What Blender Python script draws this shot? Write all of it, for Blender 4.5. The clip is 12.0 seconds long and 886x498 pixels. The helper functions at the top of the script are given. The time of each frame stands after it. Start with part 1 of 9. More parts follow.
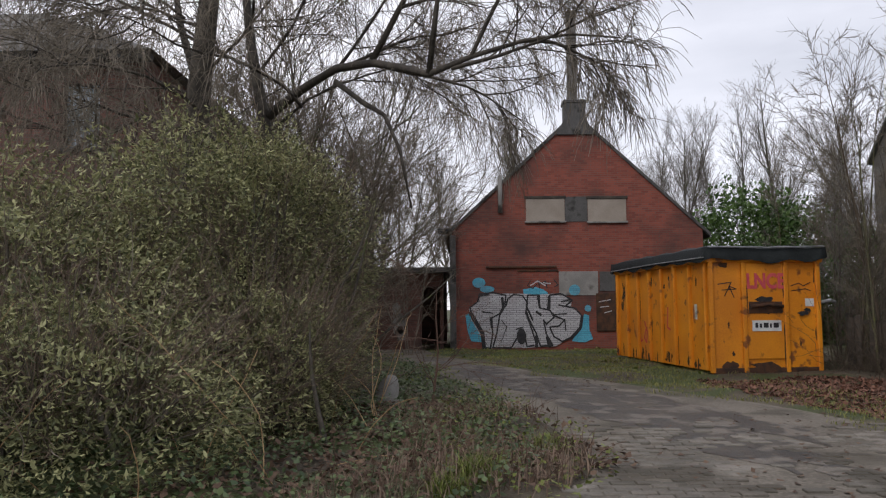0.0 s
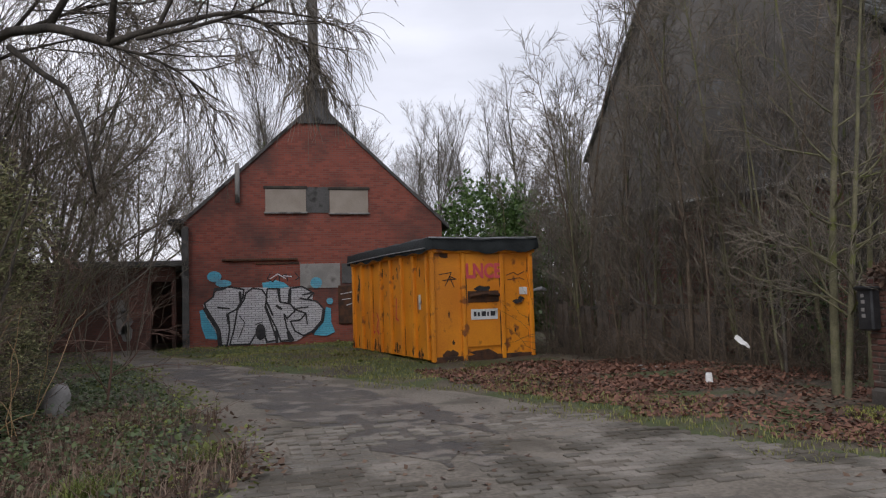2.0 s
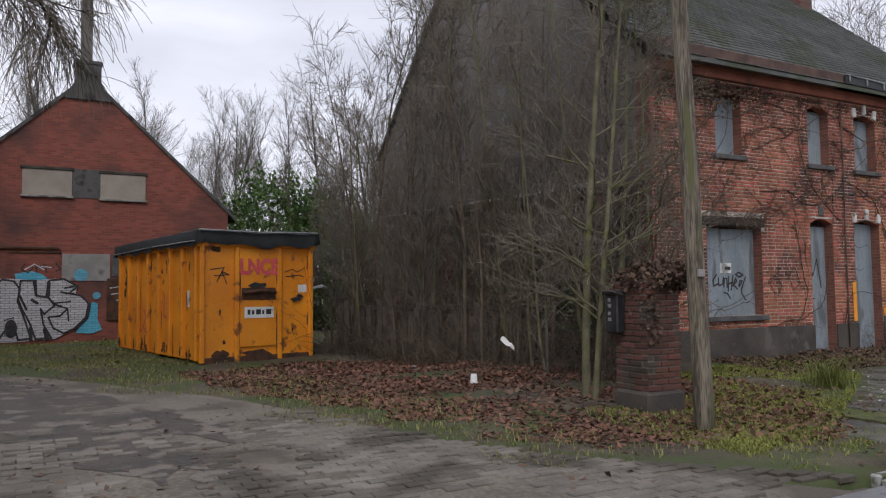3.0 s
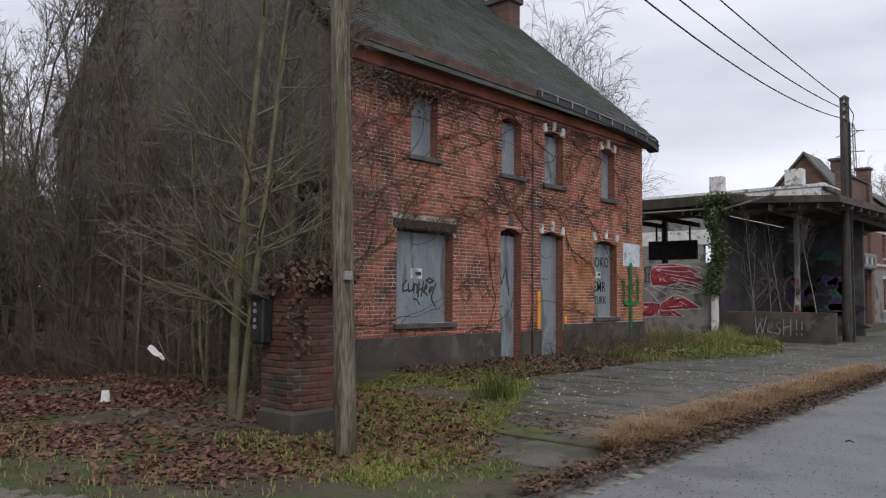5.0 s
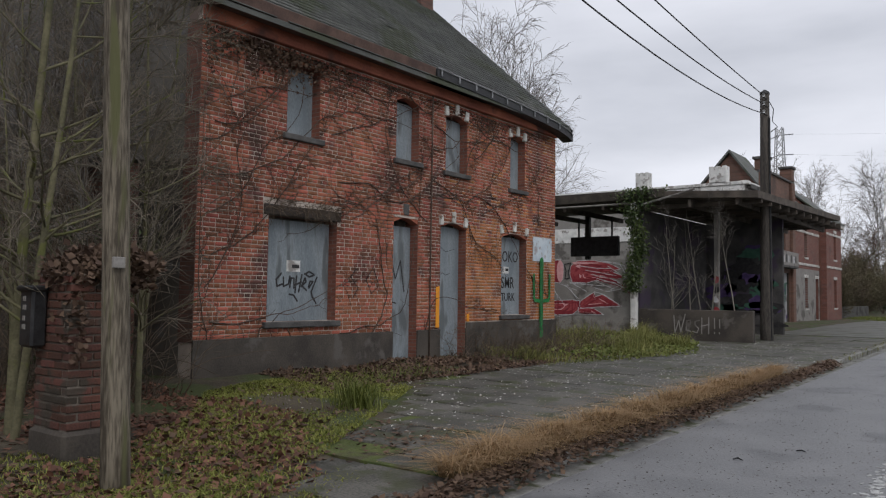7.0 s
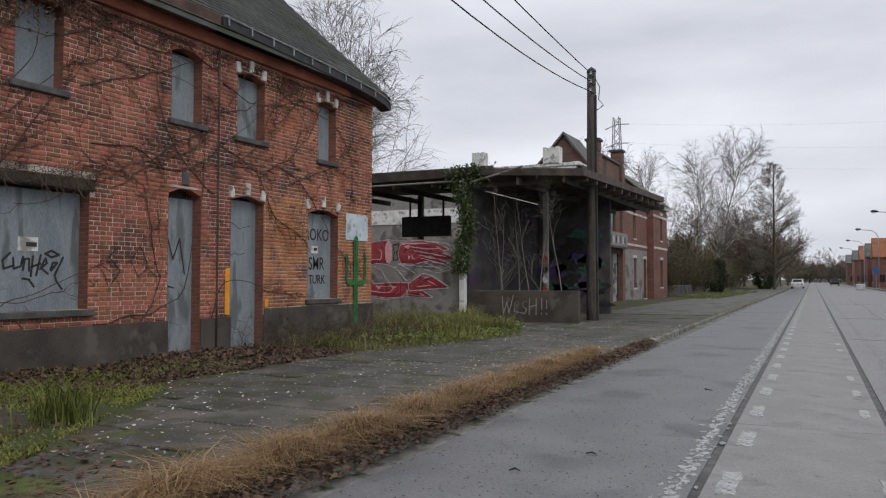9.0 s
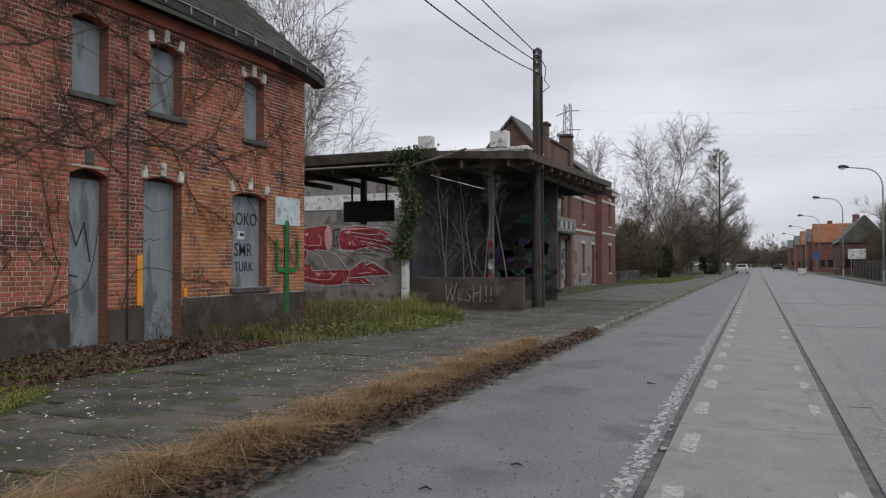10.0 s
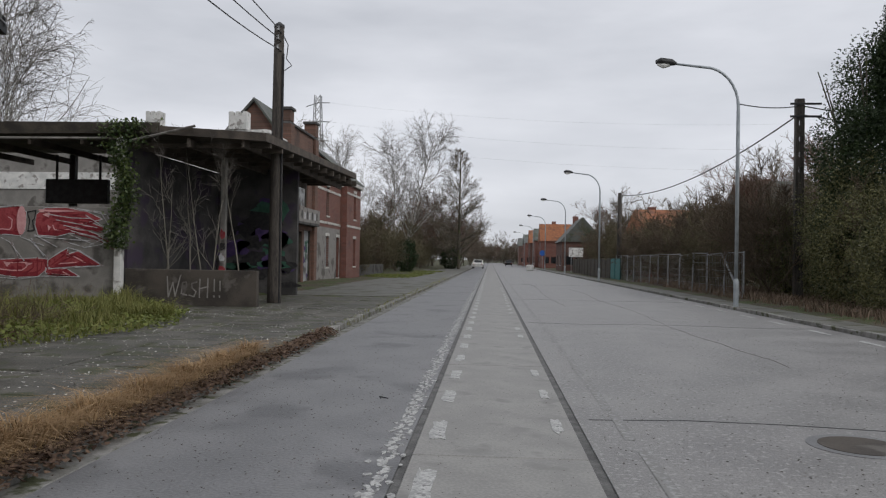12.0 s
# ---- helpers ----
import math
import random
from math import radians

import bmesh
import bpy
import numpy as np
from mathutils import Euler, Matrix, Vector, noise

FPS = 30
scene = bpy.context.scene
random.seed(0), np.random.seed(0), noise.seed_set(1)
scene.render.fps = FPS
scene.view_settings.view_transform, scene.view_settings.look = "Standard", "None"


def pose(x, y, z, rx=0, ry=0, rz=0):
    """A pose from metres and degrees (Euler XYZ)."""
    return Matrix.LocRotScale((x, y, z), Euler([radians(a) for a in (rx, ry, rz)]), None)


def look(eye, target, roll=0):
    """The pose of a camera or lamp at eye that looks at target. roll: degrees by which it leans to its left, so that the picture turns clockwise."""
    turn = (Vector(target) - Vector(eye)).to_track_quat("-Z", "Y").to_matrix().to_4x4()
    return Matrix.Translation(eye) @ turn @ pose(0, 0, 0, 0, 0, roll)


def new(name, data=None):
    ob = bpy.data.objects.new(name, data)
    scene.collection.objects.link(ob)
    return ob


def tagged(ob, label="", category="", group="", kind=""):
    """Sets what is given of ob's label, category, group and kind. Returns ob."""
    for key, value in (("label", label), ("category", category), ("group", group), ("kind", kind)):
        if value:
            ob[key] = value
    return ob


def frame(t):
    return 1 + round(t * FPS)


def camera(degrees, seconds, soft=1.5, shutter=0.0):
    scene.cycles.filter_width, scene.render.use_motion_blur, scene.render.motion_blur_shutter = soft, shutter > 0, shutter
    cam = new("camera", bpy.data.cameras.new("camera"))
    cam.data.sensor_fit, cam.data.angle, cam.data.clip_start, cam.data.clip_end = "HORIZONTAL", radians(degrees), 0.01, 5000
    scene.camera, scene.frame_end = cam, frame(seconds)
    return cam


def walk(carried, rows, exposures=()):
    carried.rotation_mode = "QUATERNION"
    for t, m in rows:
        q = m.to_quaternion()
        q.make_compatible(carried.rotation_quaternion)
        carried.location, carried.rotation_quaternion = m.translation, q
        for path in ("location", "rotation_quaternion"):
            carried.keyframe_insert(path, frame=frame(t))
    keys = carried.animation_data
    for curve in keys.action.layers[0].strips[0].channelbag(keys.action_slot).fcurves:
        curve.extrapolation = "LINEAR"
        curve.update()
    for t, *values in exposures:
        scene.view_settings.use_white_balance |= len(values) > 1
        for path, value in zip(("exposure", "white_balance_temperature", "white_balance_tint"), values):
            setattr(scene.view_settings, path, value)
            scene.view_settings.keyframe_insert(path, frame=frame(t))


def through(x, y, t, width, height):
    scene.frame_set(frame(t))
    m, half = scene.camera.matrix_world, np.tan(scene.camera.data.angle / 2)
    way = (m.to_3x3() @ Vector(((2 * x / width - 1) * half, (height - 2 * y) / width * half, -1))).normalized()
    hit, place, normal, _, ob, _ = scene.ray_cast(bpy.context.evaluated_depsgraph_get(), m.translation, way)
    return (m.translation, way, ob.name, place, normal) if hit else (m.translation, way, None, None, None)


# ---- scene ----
cam = camera(59.7, 12.0, soft=1.2)
PATH = [
    (0, (1.501, -4.78, 1.509), (-0.492, -4.843, 1.666), -0.4),
    (0.5, (1.427, -4.598, 1.492), (-0.567, -4.594, 1.647), -0.9),
    (1, (1.378, -4.264, 1.494), (-0.612, -4.131, 1.643), -1.2),
    (1.5, (1.3, -3.946, 1.474), (-0.672, -3.647, 1.609), -1.1),
    (2, (1.033, -3.683, 1.502), (-0.896, -3.17, 1.629), -1.8),
    (2.5, (0.899, -3.37, 1.516), (-1.0, -2.751, 1.629), -1.6),
    (2.8, (0.849, -3.152, 1.505), (-0.961, -2.307, 1.613), -0.9),
    (3, (0.788, -2.989, 1.494), (-0.957, -2.018, 1.606), -0.7),
    (3.2, (0.719, -2.839, 1.492), (-0.968, -1.771, 1.604), -0.1),
    (3.5, (0.564, -2.597, 1.495), (-1.024, -1.387, 1.613), 0.0),
    (3.7, (0.502, -2.447, 1.49), (-1.006, -1.138, 1.605), 0.3),
    (5.3, (0.392, -1.141, 1.491), (-0.937, 0.349, 1.611), 0.6),
    (5.5, (0.4, -0.958, 1.493), (-0.933, 0.528, 1.613), 0.5),
    (6, (0.394, -0.544, 1.483), (-0.945, 0.936, 1.603), 0.6),
    (6.5, (0.34, -0.163, 1.501), (-0.903, 1.399, 1.619), 1.0),
    (6.7, (0.327, -0.007, 1.492), (-0.91, 1.56, 1.608), 1.0),
    (8.3, (0.296, 1.501, 1.431), (-0.741, 3.208, 1.526), -0.3),
    (8.5, (0.307, 1.684, 1.443), (-0.734, 3.389, 1.526), -0.2),
    (9, (0.254, 2.109, 1.428), (-0.643, 3.895, 1.505), 0.1),
    (9.5, (0.206, 2.557, 1.432), (-0.6, 4.386, 1.51), -0.3),
    (10, (0.194, 3.002, 1.441), (-0.593, 4.841, 1.482), -0.1),
    (10.5, (0.112, 3.4, 1.458), (-0.422, 5.328, 1.489), -0.1),
    (11, (0.101, 3.767, 1.438), (-0.284, 5.73, 1.469), 0.3),
    (11.5, (0.118, 4.156, 1.439), (-0.234, 6.125, 1.467), 1.3),
    (12, (0.066, 4.511, 1.473), (-0.094, 6.505, 1.499), 1.0),
]
EXPOSURES = [(0, 0.36, 6400, 13), (3, 0.34, 6300, 14), (3.5, 0.22, 6350, 14), (6, 0.24, 6350, 12), (6.5, 0.04, 6400, 11), (8.5, 0.16, 6420, 11), (9.5, 0.05, 6500, 10.5), (12, 0.0, 6520, 9.5)]
walk(cam, [(t, look(eye, target, roll)) for t, eye, target, roll in PATH], EXPOSURES)

# ---- sky and light ----
world = bpy.data.worlds.new("overcast_sky")
scene.world = world
world.use_nodes = True
wn, wl = world.node_tree.nodes, world.node_tree.links
wn.clear()
w_out, w_bg = wn.new("ShaderNodeOutputWorld"), wn.new("ShaderNodeBackground")
w_sky = wn.new("ShaderNodeTexSky")
w_sky.sky_type, w_sky.sun_disc = "NISHITA", False
w_sky.sun_elevation, w_sky.sun_rotation = radians(28), radians(250)
w_dim = wn.new("ShaderNodeVectorMath")
w_dim.operation = "SCALE"
w_dim.inputs["Scale"].default_value = 0.1
w_co, w_map = wn.new("ShaderNodeTexCoord"), wn.new("ShaderNodeMapping")
w_map.inputs["Scale"].default_value = (1.2, 1.2, 4.5)
w_cloud = wn.new("ShaderNodeTexNoise")
w_cloud.inputs["Scale"].default_value, w_cloud.inputs["Detail"].default_value = 1.6, 6
w_cloud.inputs["Roughness"].default_value = 0.5
w_ramp = wn.new("ShaderNodeValToRGB")
w_ramp.color_ramp.elements[0].position, w_ramp.color_ramp.elements[0].color = 0.33, (0.555, 0.575, 0.63, 1)
w_ramp.color_ramp.elements[1].position, w_ramp.color_ramp.elements[1].color = 0.68, (0.845, 0.86, 0.92, 1)
w_mix = wn.new("ShaderNodeMix")
w_mix.data_type = "RGBA"
w_mix.inputs["Factor"].default_value = 0.94
wl.new(w_co.outputs["Generated"], w_map.inputs["Vector"])
wl.new(w_map.outputs["Vector"], w_cloud.inputs["Vector"])
wl.new(w_cloud.outputs["Fac"], w_ramp.inputs["Fac"])
wl.new(w_sky.outputs["Color"], w_dim.inputs[0])
wl.new(w_dim.outputs["Vector"], w_mix.inputs["A"])
wl.new(w_ramp.outputs["Color"], w_mix.inputs["B"])
wl.new(w_mix.outputs["Result"], w_bg.inputs["Color"])
wl.new(w_bg.outputs["Background"], w_out.inputs["Surface"])

sun_lamp = new("sun", bpy.data.lights.new("sun", "SUN"))
sun_lamp.data.energy, sun_lamp.data.angle, sun_lamp.data.color = 1.0, radians(25), (1.0, 0.97, 0.93)
sun_lamp.matrix_world = look((0, 0, 60), (-30, 25, 25))

# ---- building helpers ----
S = -0.019  # the road drifts this far to the left per metre ahead
rng = np.random.default_rng(7)


class Geo:
    """A growing list of corners and faces."""

    def __init__(self):
        self.v, self.f = [], []

    def add(self, verts, faces):
        n = len(self.v)
        self.v.extend(tuple(p) for p in verts)
        self.f.extend(tuple(i + n for i in f) for f in faces)
        return self

    def box(self, x0, x1, y0, y1, z0, z1, c=0.0, m=None):
        """A box whose upright edges and top are chamfered by c."""
        if c <= 0:
            v = [(x, y, z) for z in (z0, z1) for x, y in ((x0, y0), (x1, y0), (x1, y1), (x0, y1))]
            f = [(3, 2, 1, 0), (4, 5, 6, 7), (0, 1, 5, 4), (1, 2, 6, 5), (2, 3, 7, 6), (3, 0, 4, 7)]
        else:
            def ring(i, z):
                return [(x0 + i + c, y0 + i, z), (x1 - i - c, y0 + i, z), (x1 - i, y0 + i + c, z), (x1 - i, y1 - i - c, z),
                        (x1 - i - c, y1 - i, z), (x0 + i + c, y1 - i, z), (x0 + i, y1 - i - c, z), (x0 + i, y0 + i + c, z)]
            v = ring(c, z0) + ring(0, z0 + c) + ring(0, z1 - c) + ring(c, z1)
            f = [tuple(range(7, -1, -1)), tuple(range(24, 32))]
            for k in range(3):
                f += [(8 * k + i, 8 * k + (i + 1) % 8, 8 * k + 8 + (i + 1) % 8, 8 * k + 8 + i) for i in range(8)]
        if m is not None:
            v = [tuple(m @ Vector(p)) for p in v]
        return self.add(v, f)

    def tube(self, points, radii, sides=6, cap=True):
        pts = [Vector(p) for p in points]
        n, ref = len(pts), None
        if not hasattr(radii, "__len__"):
            radii = [radii] * n
        verts, faces = [], []
        for i, p in enumerate(pts):
            d = (pts[min(i + 1, n - 1)] - pts[max(i - 1, 0)])
            if d.length < 1e-9:
                d = Vector((0, 0, 1))
            d.normalize()
            if ref is None:
                ref = Vector((1, 0, 0)) if abs(d.x) < 0.8 else Vector((0, 1, 0))
            a = ref - d * ref.dot(d)
            a.normalize()
            ref, b = a, d.cross(a)
            for k in range(sides):
                t = 2 * math.pi * k / sides
                verts.append(p + (a * math.cos(t) + b * math.sin(t)) * radii[i])
        for i in range(n - 1):
            faces += [(i * sides + k, i * sides + (k + 1) % sides, (i + 1) * sides + (k + 1) % sides, (i + 1) * sides + k) for k in range(sides)]
        if cap:
            faces += [tuple(range(sides - 1, -1, -1)), tuple((n - 1) * sides + k for k in range(sides))]
        return self.add(verts, faces)

    def prism(self, outline, lo, hi, axis="x"):
        """An outline in the two other axes, drawn out from lo to hi."""
        n = len(outline)

        def at(p, w):
            return {"x": (w, p[0], p[1]), "y": (p[0], w, p[1]), "z": (p[0], p[1], w)}[axis]
        v = [at(p, lo) for p in outline] + [at(p, hi) for p in outline]
        f = [tuple(range(n - 1, -1, -1)), tuple(range(n, 2 * n))] + [(i, (i + 1) % n, n + (i + 1) % n, n + i) for i in range(n)]
        return self.add(v, f)


class Mass:
    """Corners and equal faces kept as arrays, for what is too many for lists."""

    def __init__(self, verts, faces):
        self.v, self.f = np.asarray(verts, float).reshape(-1, 3), np.asarray(faces, int)


def mesh_of(name, g):
    me = bpy.data.meshes.new(name)
    if isinstance(g, Mass):
        k = g.f.shape[1]
        me.vertices.add(len(g.v))
        me.vertices.foreach_set("co", g.v.ravel())
        me.loops.add(g.f.size)
        me.loops.foreach_set("vertex_index", g.f.ravel())
        me.polygons.add(len(g.f))
        me.polygons.foreach_set("loop_start", np.arange(0, g.f.size, k))
        me.update(calc_edges=True)
        me.validate()
    else:
        me.from_pydata(g.v, [], g.f)
        bm = bmesh.new()
        bm.from_mesh(me)
        bmesh.ops.recalc_face_normals(bm, faces=bm.faces)
        bm.to_mesh(me)
        bm.free()
    return me


def part(name, g, material, parent=None, label="", smooth=False, kind=""):
    me = g if isinstance(g, bpy.types.Mesh) else mesh_of(name, g)
    if material and not me.materials:
        me.materials.append(material)
    if smooth:
        me.polygons.foreach_set("use_smooth", [True] * len(me.polygons))
    ob = new(name, me)
    if parent is not None:
        ob.parent = parent
        ob.matrix_parent_inverse = parent_world(parent).inverted()
    if label or kind:
        tagged(ob, label=label, kind=kind)
    return ob


def parent_world(ob):
    m = ob.matrix_basis.copy()
    if ob.parent is not None:
        m = parent_world(ob.parent) @ ob.matrix_parent_inverse @ m
    return m


def thing(name, at, label, category, group="", kind=""):
    ob = new(name)
    ob.empty_display_size = 0.2
    ob.matrix_basis = Matrix.Translation(at)
    return tagged(ob, label, category, group, kind)


def solo(name, g, material, label, category="", group="", kind="", smooth=False):
    ob = part(name, g, material, smooth=smooth)
    return tagged(ob, label, category, group, kind)


def wall_with_holes(axis, face, thick, a0, a1, z0, z1, holes, out=1):
    """An upright wall. axis 'x': it faces along x at x = face and runs along y. holes: (a0, a1, z0, z1). out: which way it faces."""
    A = sorted({a0, a1, *[h[0] for h in holes], *[h[1] for h in holes]})
    Z = sorted({z0, z1, *[h[2] for h in holes], *[h[3] for h in holes]})
    A, Z = [a for a in A if a0 <= a <= a1], [z for z in Z if z0 <= z <= z1]
    g = Geo()

    def full(i, j):
        if not (0 <= i < len(A) - 1 and 0 <= j < len(Z) - 1):
            return False
        ca, cz = (A[i] + A[i + 1]) / 2, (Z[j] + Z[j + 1]) / 2
        return not any(h[0] < ca < h[1] and h[2] < cz < h[3] for h in holes)

    def pt(w, a, z):
        return (w, a, z) if axis == "x" else (a, w, z)
    back = face - out * thick
    for i in range(len(A) - 1):
        for j in range(len(Z) - 1):
            if not full(i, j):
                continue
            p, q, r, s = A[i], A[i + 1], Z[j], Z[j + 1]
            for w in (face, back):
                g.add([pt(w, p, r), pt(w, q, r), pt(w, q, s), pt(w, p, s)], [(0, 1, 2, 3)])
            for di, dj, e in ((-1, 0, (p, r, p, s)), (1, 0, (q, r, q, s)), (0, -1, (p, r, q, r)), (0, 1, (p, s, q, s))):
                if not full(i + di, j + dj):
                    g.add([pt(face, e[0], e[1]), pt(face, e[2], e[3]), pt(back, e[2], e[3]), pt(back, e[0], e[1])], [(0, 1, 2, 3)])
    bm = bmesh.new()
    me = bpy.data.meshes.new("wall")
    me.from_pydata(g.v, [], g.f)
    bm.from_mesh(me)
    bmesh.ops.remove_doubles(bm, verts=bm.verts, dist=1e-5)
    bmesh.ops.recalc_face_normals(bm, faces=bm.faces)
    bm.to_mesh(me)
    bm.free()
    return me


# ---- materials ----
def surface(name, c1, c2, scale=3.0, rough=0.8, bump=0.3, fine=40.0, metal=0.0, vary=0.0, by="", c3=None, spots=0.0, spot_scale=6.0,
            grit=0.45, spec=0.4, dist=0.01, stretch=None):
    """A procedural surface: two colours mixed by coarse and fine noise, spots of a third, relief, and a shade that differs per piece."""
    m = bpy.data.materials.new(name)
    m.use_nodes = True
    n, l = m.node_tree.nodes, m.node_tree.links
    b = n["Principled BSDF"]
    where = n.new("ShaderNodeNewGeometry").outputs["Position"] if by == "object" else n.new("ShaderNodeTexCoord").outputs["Object"]
    if stretch is not None:
        grain = n.new("ShaderNodeMapping")
        grain.inputs["Scale"].default_value = stretch
        l.new(where, grain.inputs["Vector"])
        where = grain.outputs["Vector"]
    big, small = n.new("ShaderNodeTexNoise"), n.new("ShaderNodeTexNoise")
    big.inputs["Scale"].default_value, big.inputs["Detail"].default_value = scale, 5
    small.inputs["Scale"].default_value, small.inputs["Detail"].default_value = fine, 3
    for t in (big, small):
        l.new(where, t.inputs["Vector"])
    add = n.new("ShaderNodeMath")
    add.operation = "MULTIPLY_ADD"
    add.inputs[1].default_value, add.inputs[2].default_value = grit, -grit / 2
    l.new(small.outputs["Fac"], add.inputs[0])
    tot = n.new("ShaderNodeMath")
    l.new(add.outputs[0], tot.inputs[0])
    l.new(big.outputs["Fac"], tot.inputs[1])
    ramp = n.new("ShaderNodeValToRGB")
    ramp.color_ramp.elements[0].position, ramp.color_ramp.elements[0].color = 0.34, (*c1, 1)
    ramp.color_ramp.elements[1].position, ramp.color_ramp.elements[1].color = 0.66, (*c2, 1)
    l.new(tot.outputs[0], ramp.inputs["Fac"])
    col = ramp.outputs["Color"]
    if c3 is not None:
        sp = n.new("ShaderNodeTexNoise")
        sp.inputs["Scale"].default_value, sp.inputs["Detail"].default_value = spot_scale, 6
        l.new(where, sp.inputs["Vector"])
        r2 = n.new("ShaderNodeValToRGB")
        r2.color_ramp.elements[0].position, r2.color_ramp.elements[0].color = 0.62 - spots * 0.3, (0, 0, 0, 1)
        r2.color_ramp.elements[1].position, r2.color_ramp.elements[1].color = 0.70 - spots * 0.3, (1, 1, 1, 1)
        l.new(sp.outputs["Fac"], r2.inputs["Fac"])
        mx = n.new("ShaderNodeMix")
        mx.data_type = "RGBA"
        l.new(r2.outputs["Color"], mx.inputs["Factor"])
        l.new(col, mx.inputs["A"])
        mx.inputs["B"].default_value = (*c3, 1)
        col = mx.outputs["Result"]
    if vary:
        src = n.new("ShaderNodeObjectInfo").outputs["Random"] if by == "object" else n.new("ShaderNodeNewGeometry").outputs["Random Per Island"]
        hs = n.new("ShaderNodeHueSaturation")
        mr = n.new("ShaderNodeMapRange")
        mr.inputs["To Min"].default_value, mr.inputs["To Max"].default_value = 1 - vary, 1 + vary
        l.new(src, mr.inputs["Value"])
        l.new(mr.outputs["Result"], hs.inputs["Value"])
        m2 = n.new("ShaderNodeMapRange")
        m2.inputs["To Min"].default_value, m2.inputs["To Max"].default_value = 0.5 + vary * 0.035, 0.5 - vary * 0.035
        l.new(src, m2.inputs["Value"])
        l.new(m2.outputs["Result"], hs.inputs["Hue"])
        l.new(col, hs.inputs["Color"])
        col = hs.outputs["Color"]
    l.new(col, b.inputs["Base Color"])
    rr = n.new("ShaderNodeMapRange")
    rr.inputs["To Min"].default_value, rr.inputs["To Max"].default_value = max(0.05, rough - 0.15), min(1, rough + 0.12)
    l.new(tot.outputs[0], rr.inputs["Value"])
    l.new(rr.outputs["Result"], b.inputs["Roughness"])
    b.inputs["Metallic"].default_value = metal
    b.inputs["Specular IOR Level"].default_value = spec
    if bump:
        bp = n.new("ShaderNodeBump")
        bp.inputs["Strength"].default_value, bp.inputs["Distance"].default_value = bump, dist
        l.new(small.outputs["Fac"], bp.inputs["Height"])
        l.new(bp.outputs["Normal"], b.inputs["Normal"])
    return m


def brick_surface(name, c1, c2, mortar, along="y", length=0.22, height=0.07, stain=(0.05, 0.035, 0.03), stains=0.3, soot=0.25):
    """Brickwork for walls that stay far off; along: the axis that the courses run along."""
    m = bpy.data.materials.new(name)
    m.use_nodes = True
    n, l = m.node_tree.nodes, m.node_tree.links
    b = n["Principled BSDF"]
    co, sep, com = n.new("ShaderNodeTexCoord"), n.new("ShaderNodeSeparateXYZ"), n.new("ShaderNodeCombineXYZ")
    l.new(co.outputs["Object"], sep.inputs[0])
    l.new(sep.outputs["Y" if along == "y" else "X"], com.inputs[0])
    l.new(sep.outputs["Z"], com.inputs[1])
    br = n.new("ShaderNodeTexBrick")
    br.inputs["Scale"].default_value = 1.0
    br.inputs["Brick Width"].default_value, br.inputs["Row Height"].default_value = length, height
    br.inputs["Mortar Size"].default_value, br.inputs["Mortar Smooth"].default_value = 0.006, 0.3
    br.inputs["Color1"].default_value, br.inputs["Color2"].default_value = (*c1, 1), (*c2, 1)
    br.inputs["Mortar"].default_value = (*mortar, 1)
    l.new(com.outputs[0], br.inputs["Vector"])
    st = n.new("ShaderNodeTexNoise")
    st.inputs["Scale"].default_value, st.inputs["Detail"].default_value = 0.7, 8
    l.new(co.outputs["Object"], st.inputs["Vector"])
    rp = n.new("ShaderNodeValToRGB")
    rp.color_ramp.elements[0].position, rp.color_ramp.elements[0].color = 0.68 - stains * 0.4, (0, 0, 0, 1)
    rp.color_ramp.elements[1].position, rp.color_ramp.elements[1].color = 0.9 - stains * 0.3, (0.85, 0.85, 0.85, 1)
    l.new(st.outputs["Fac"], rp.inputs["Fac"])
    mx = n.new("ShaderNodeMix")
    mx.data_type = "RGBA"
    l.new(rp.outputs["Color"], mx.inputs["Factor"])
    l.new(br.outputs["Color"], mx.inputs["A"])
    mx.inputs["B"].default_value = (*stain, 1)
    l.new(mx.outputs["Result"], b.inputs["Base Color"])
    b.inputs["Roughness"].default_value = 0.9
    bp = n.new("ShaderNodeBump")
    bp.inputs["Strength"].default_value, bp.inputs["Distance"].default_value = 0.5, 0.006
    bp.invert = True
    l.new(br.outputs["Fac"], bp.inputs["Height"])
    l.new(bp.outputs["Normal"], b.inputs["Normal"])
    return m


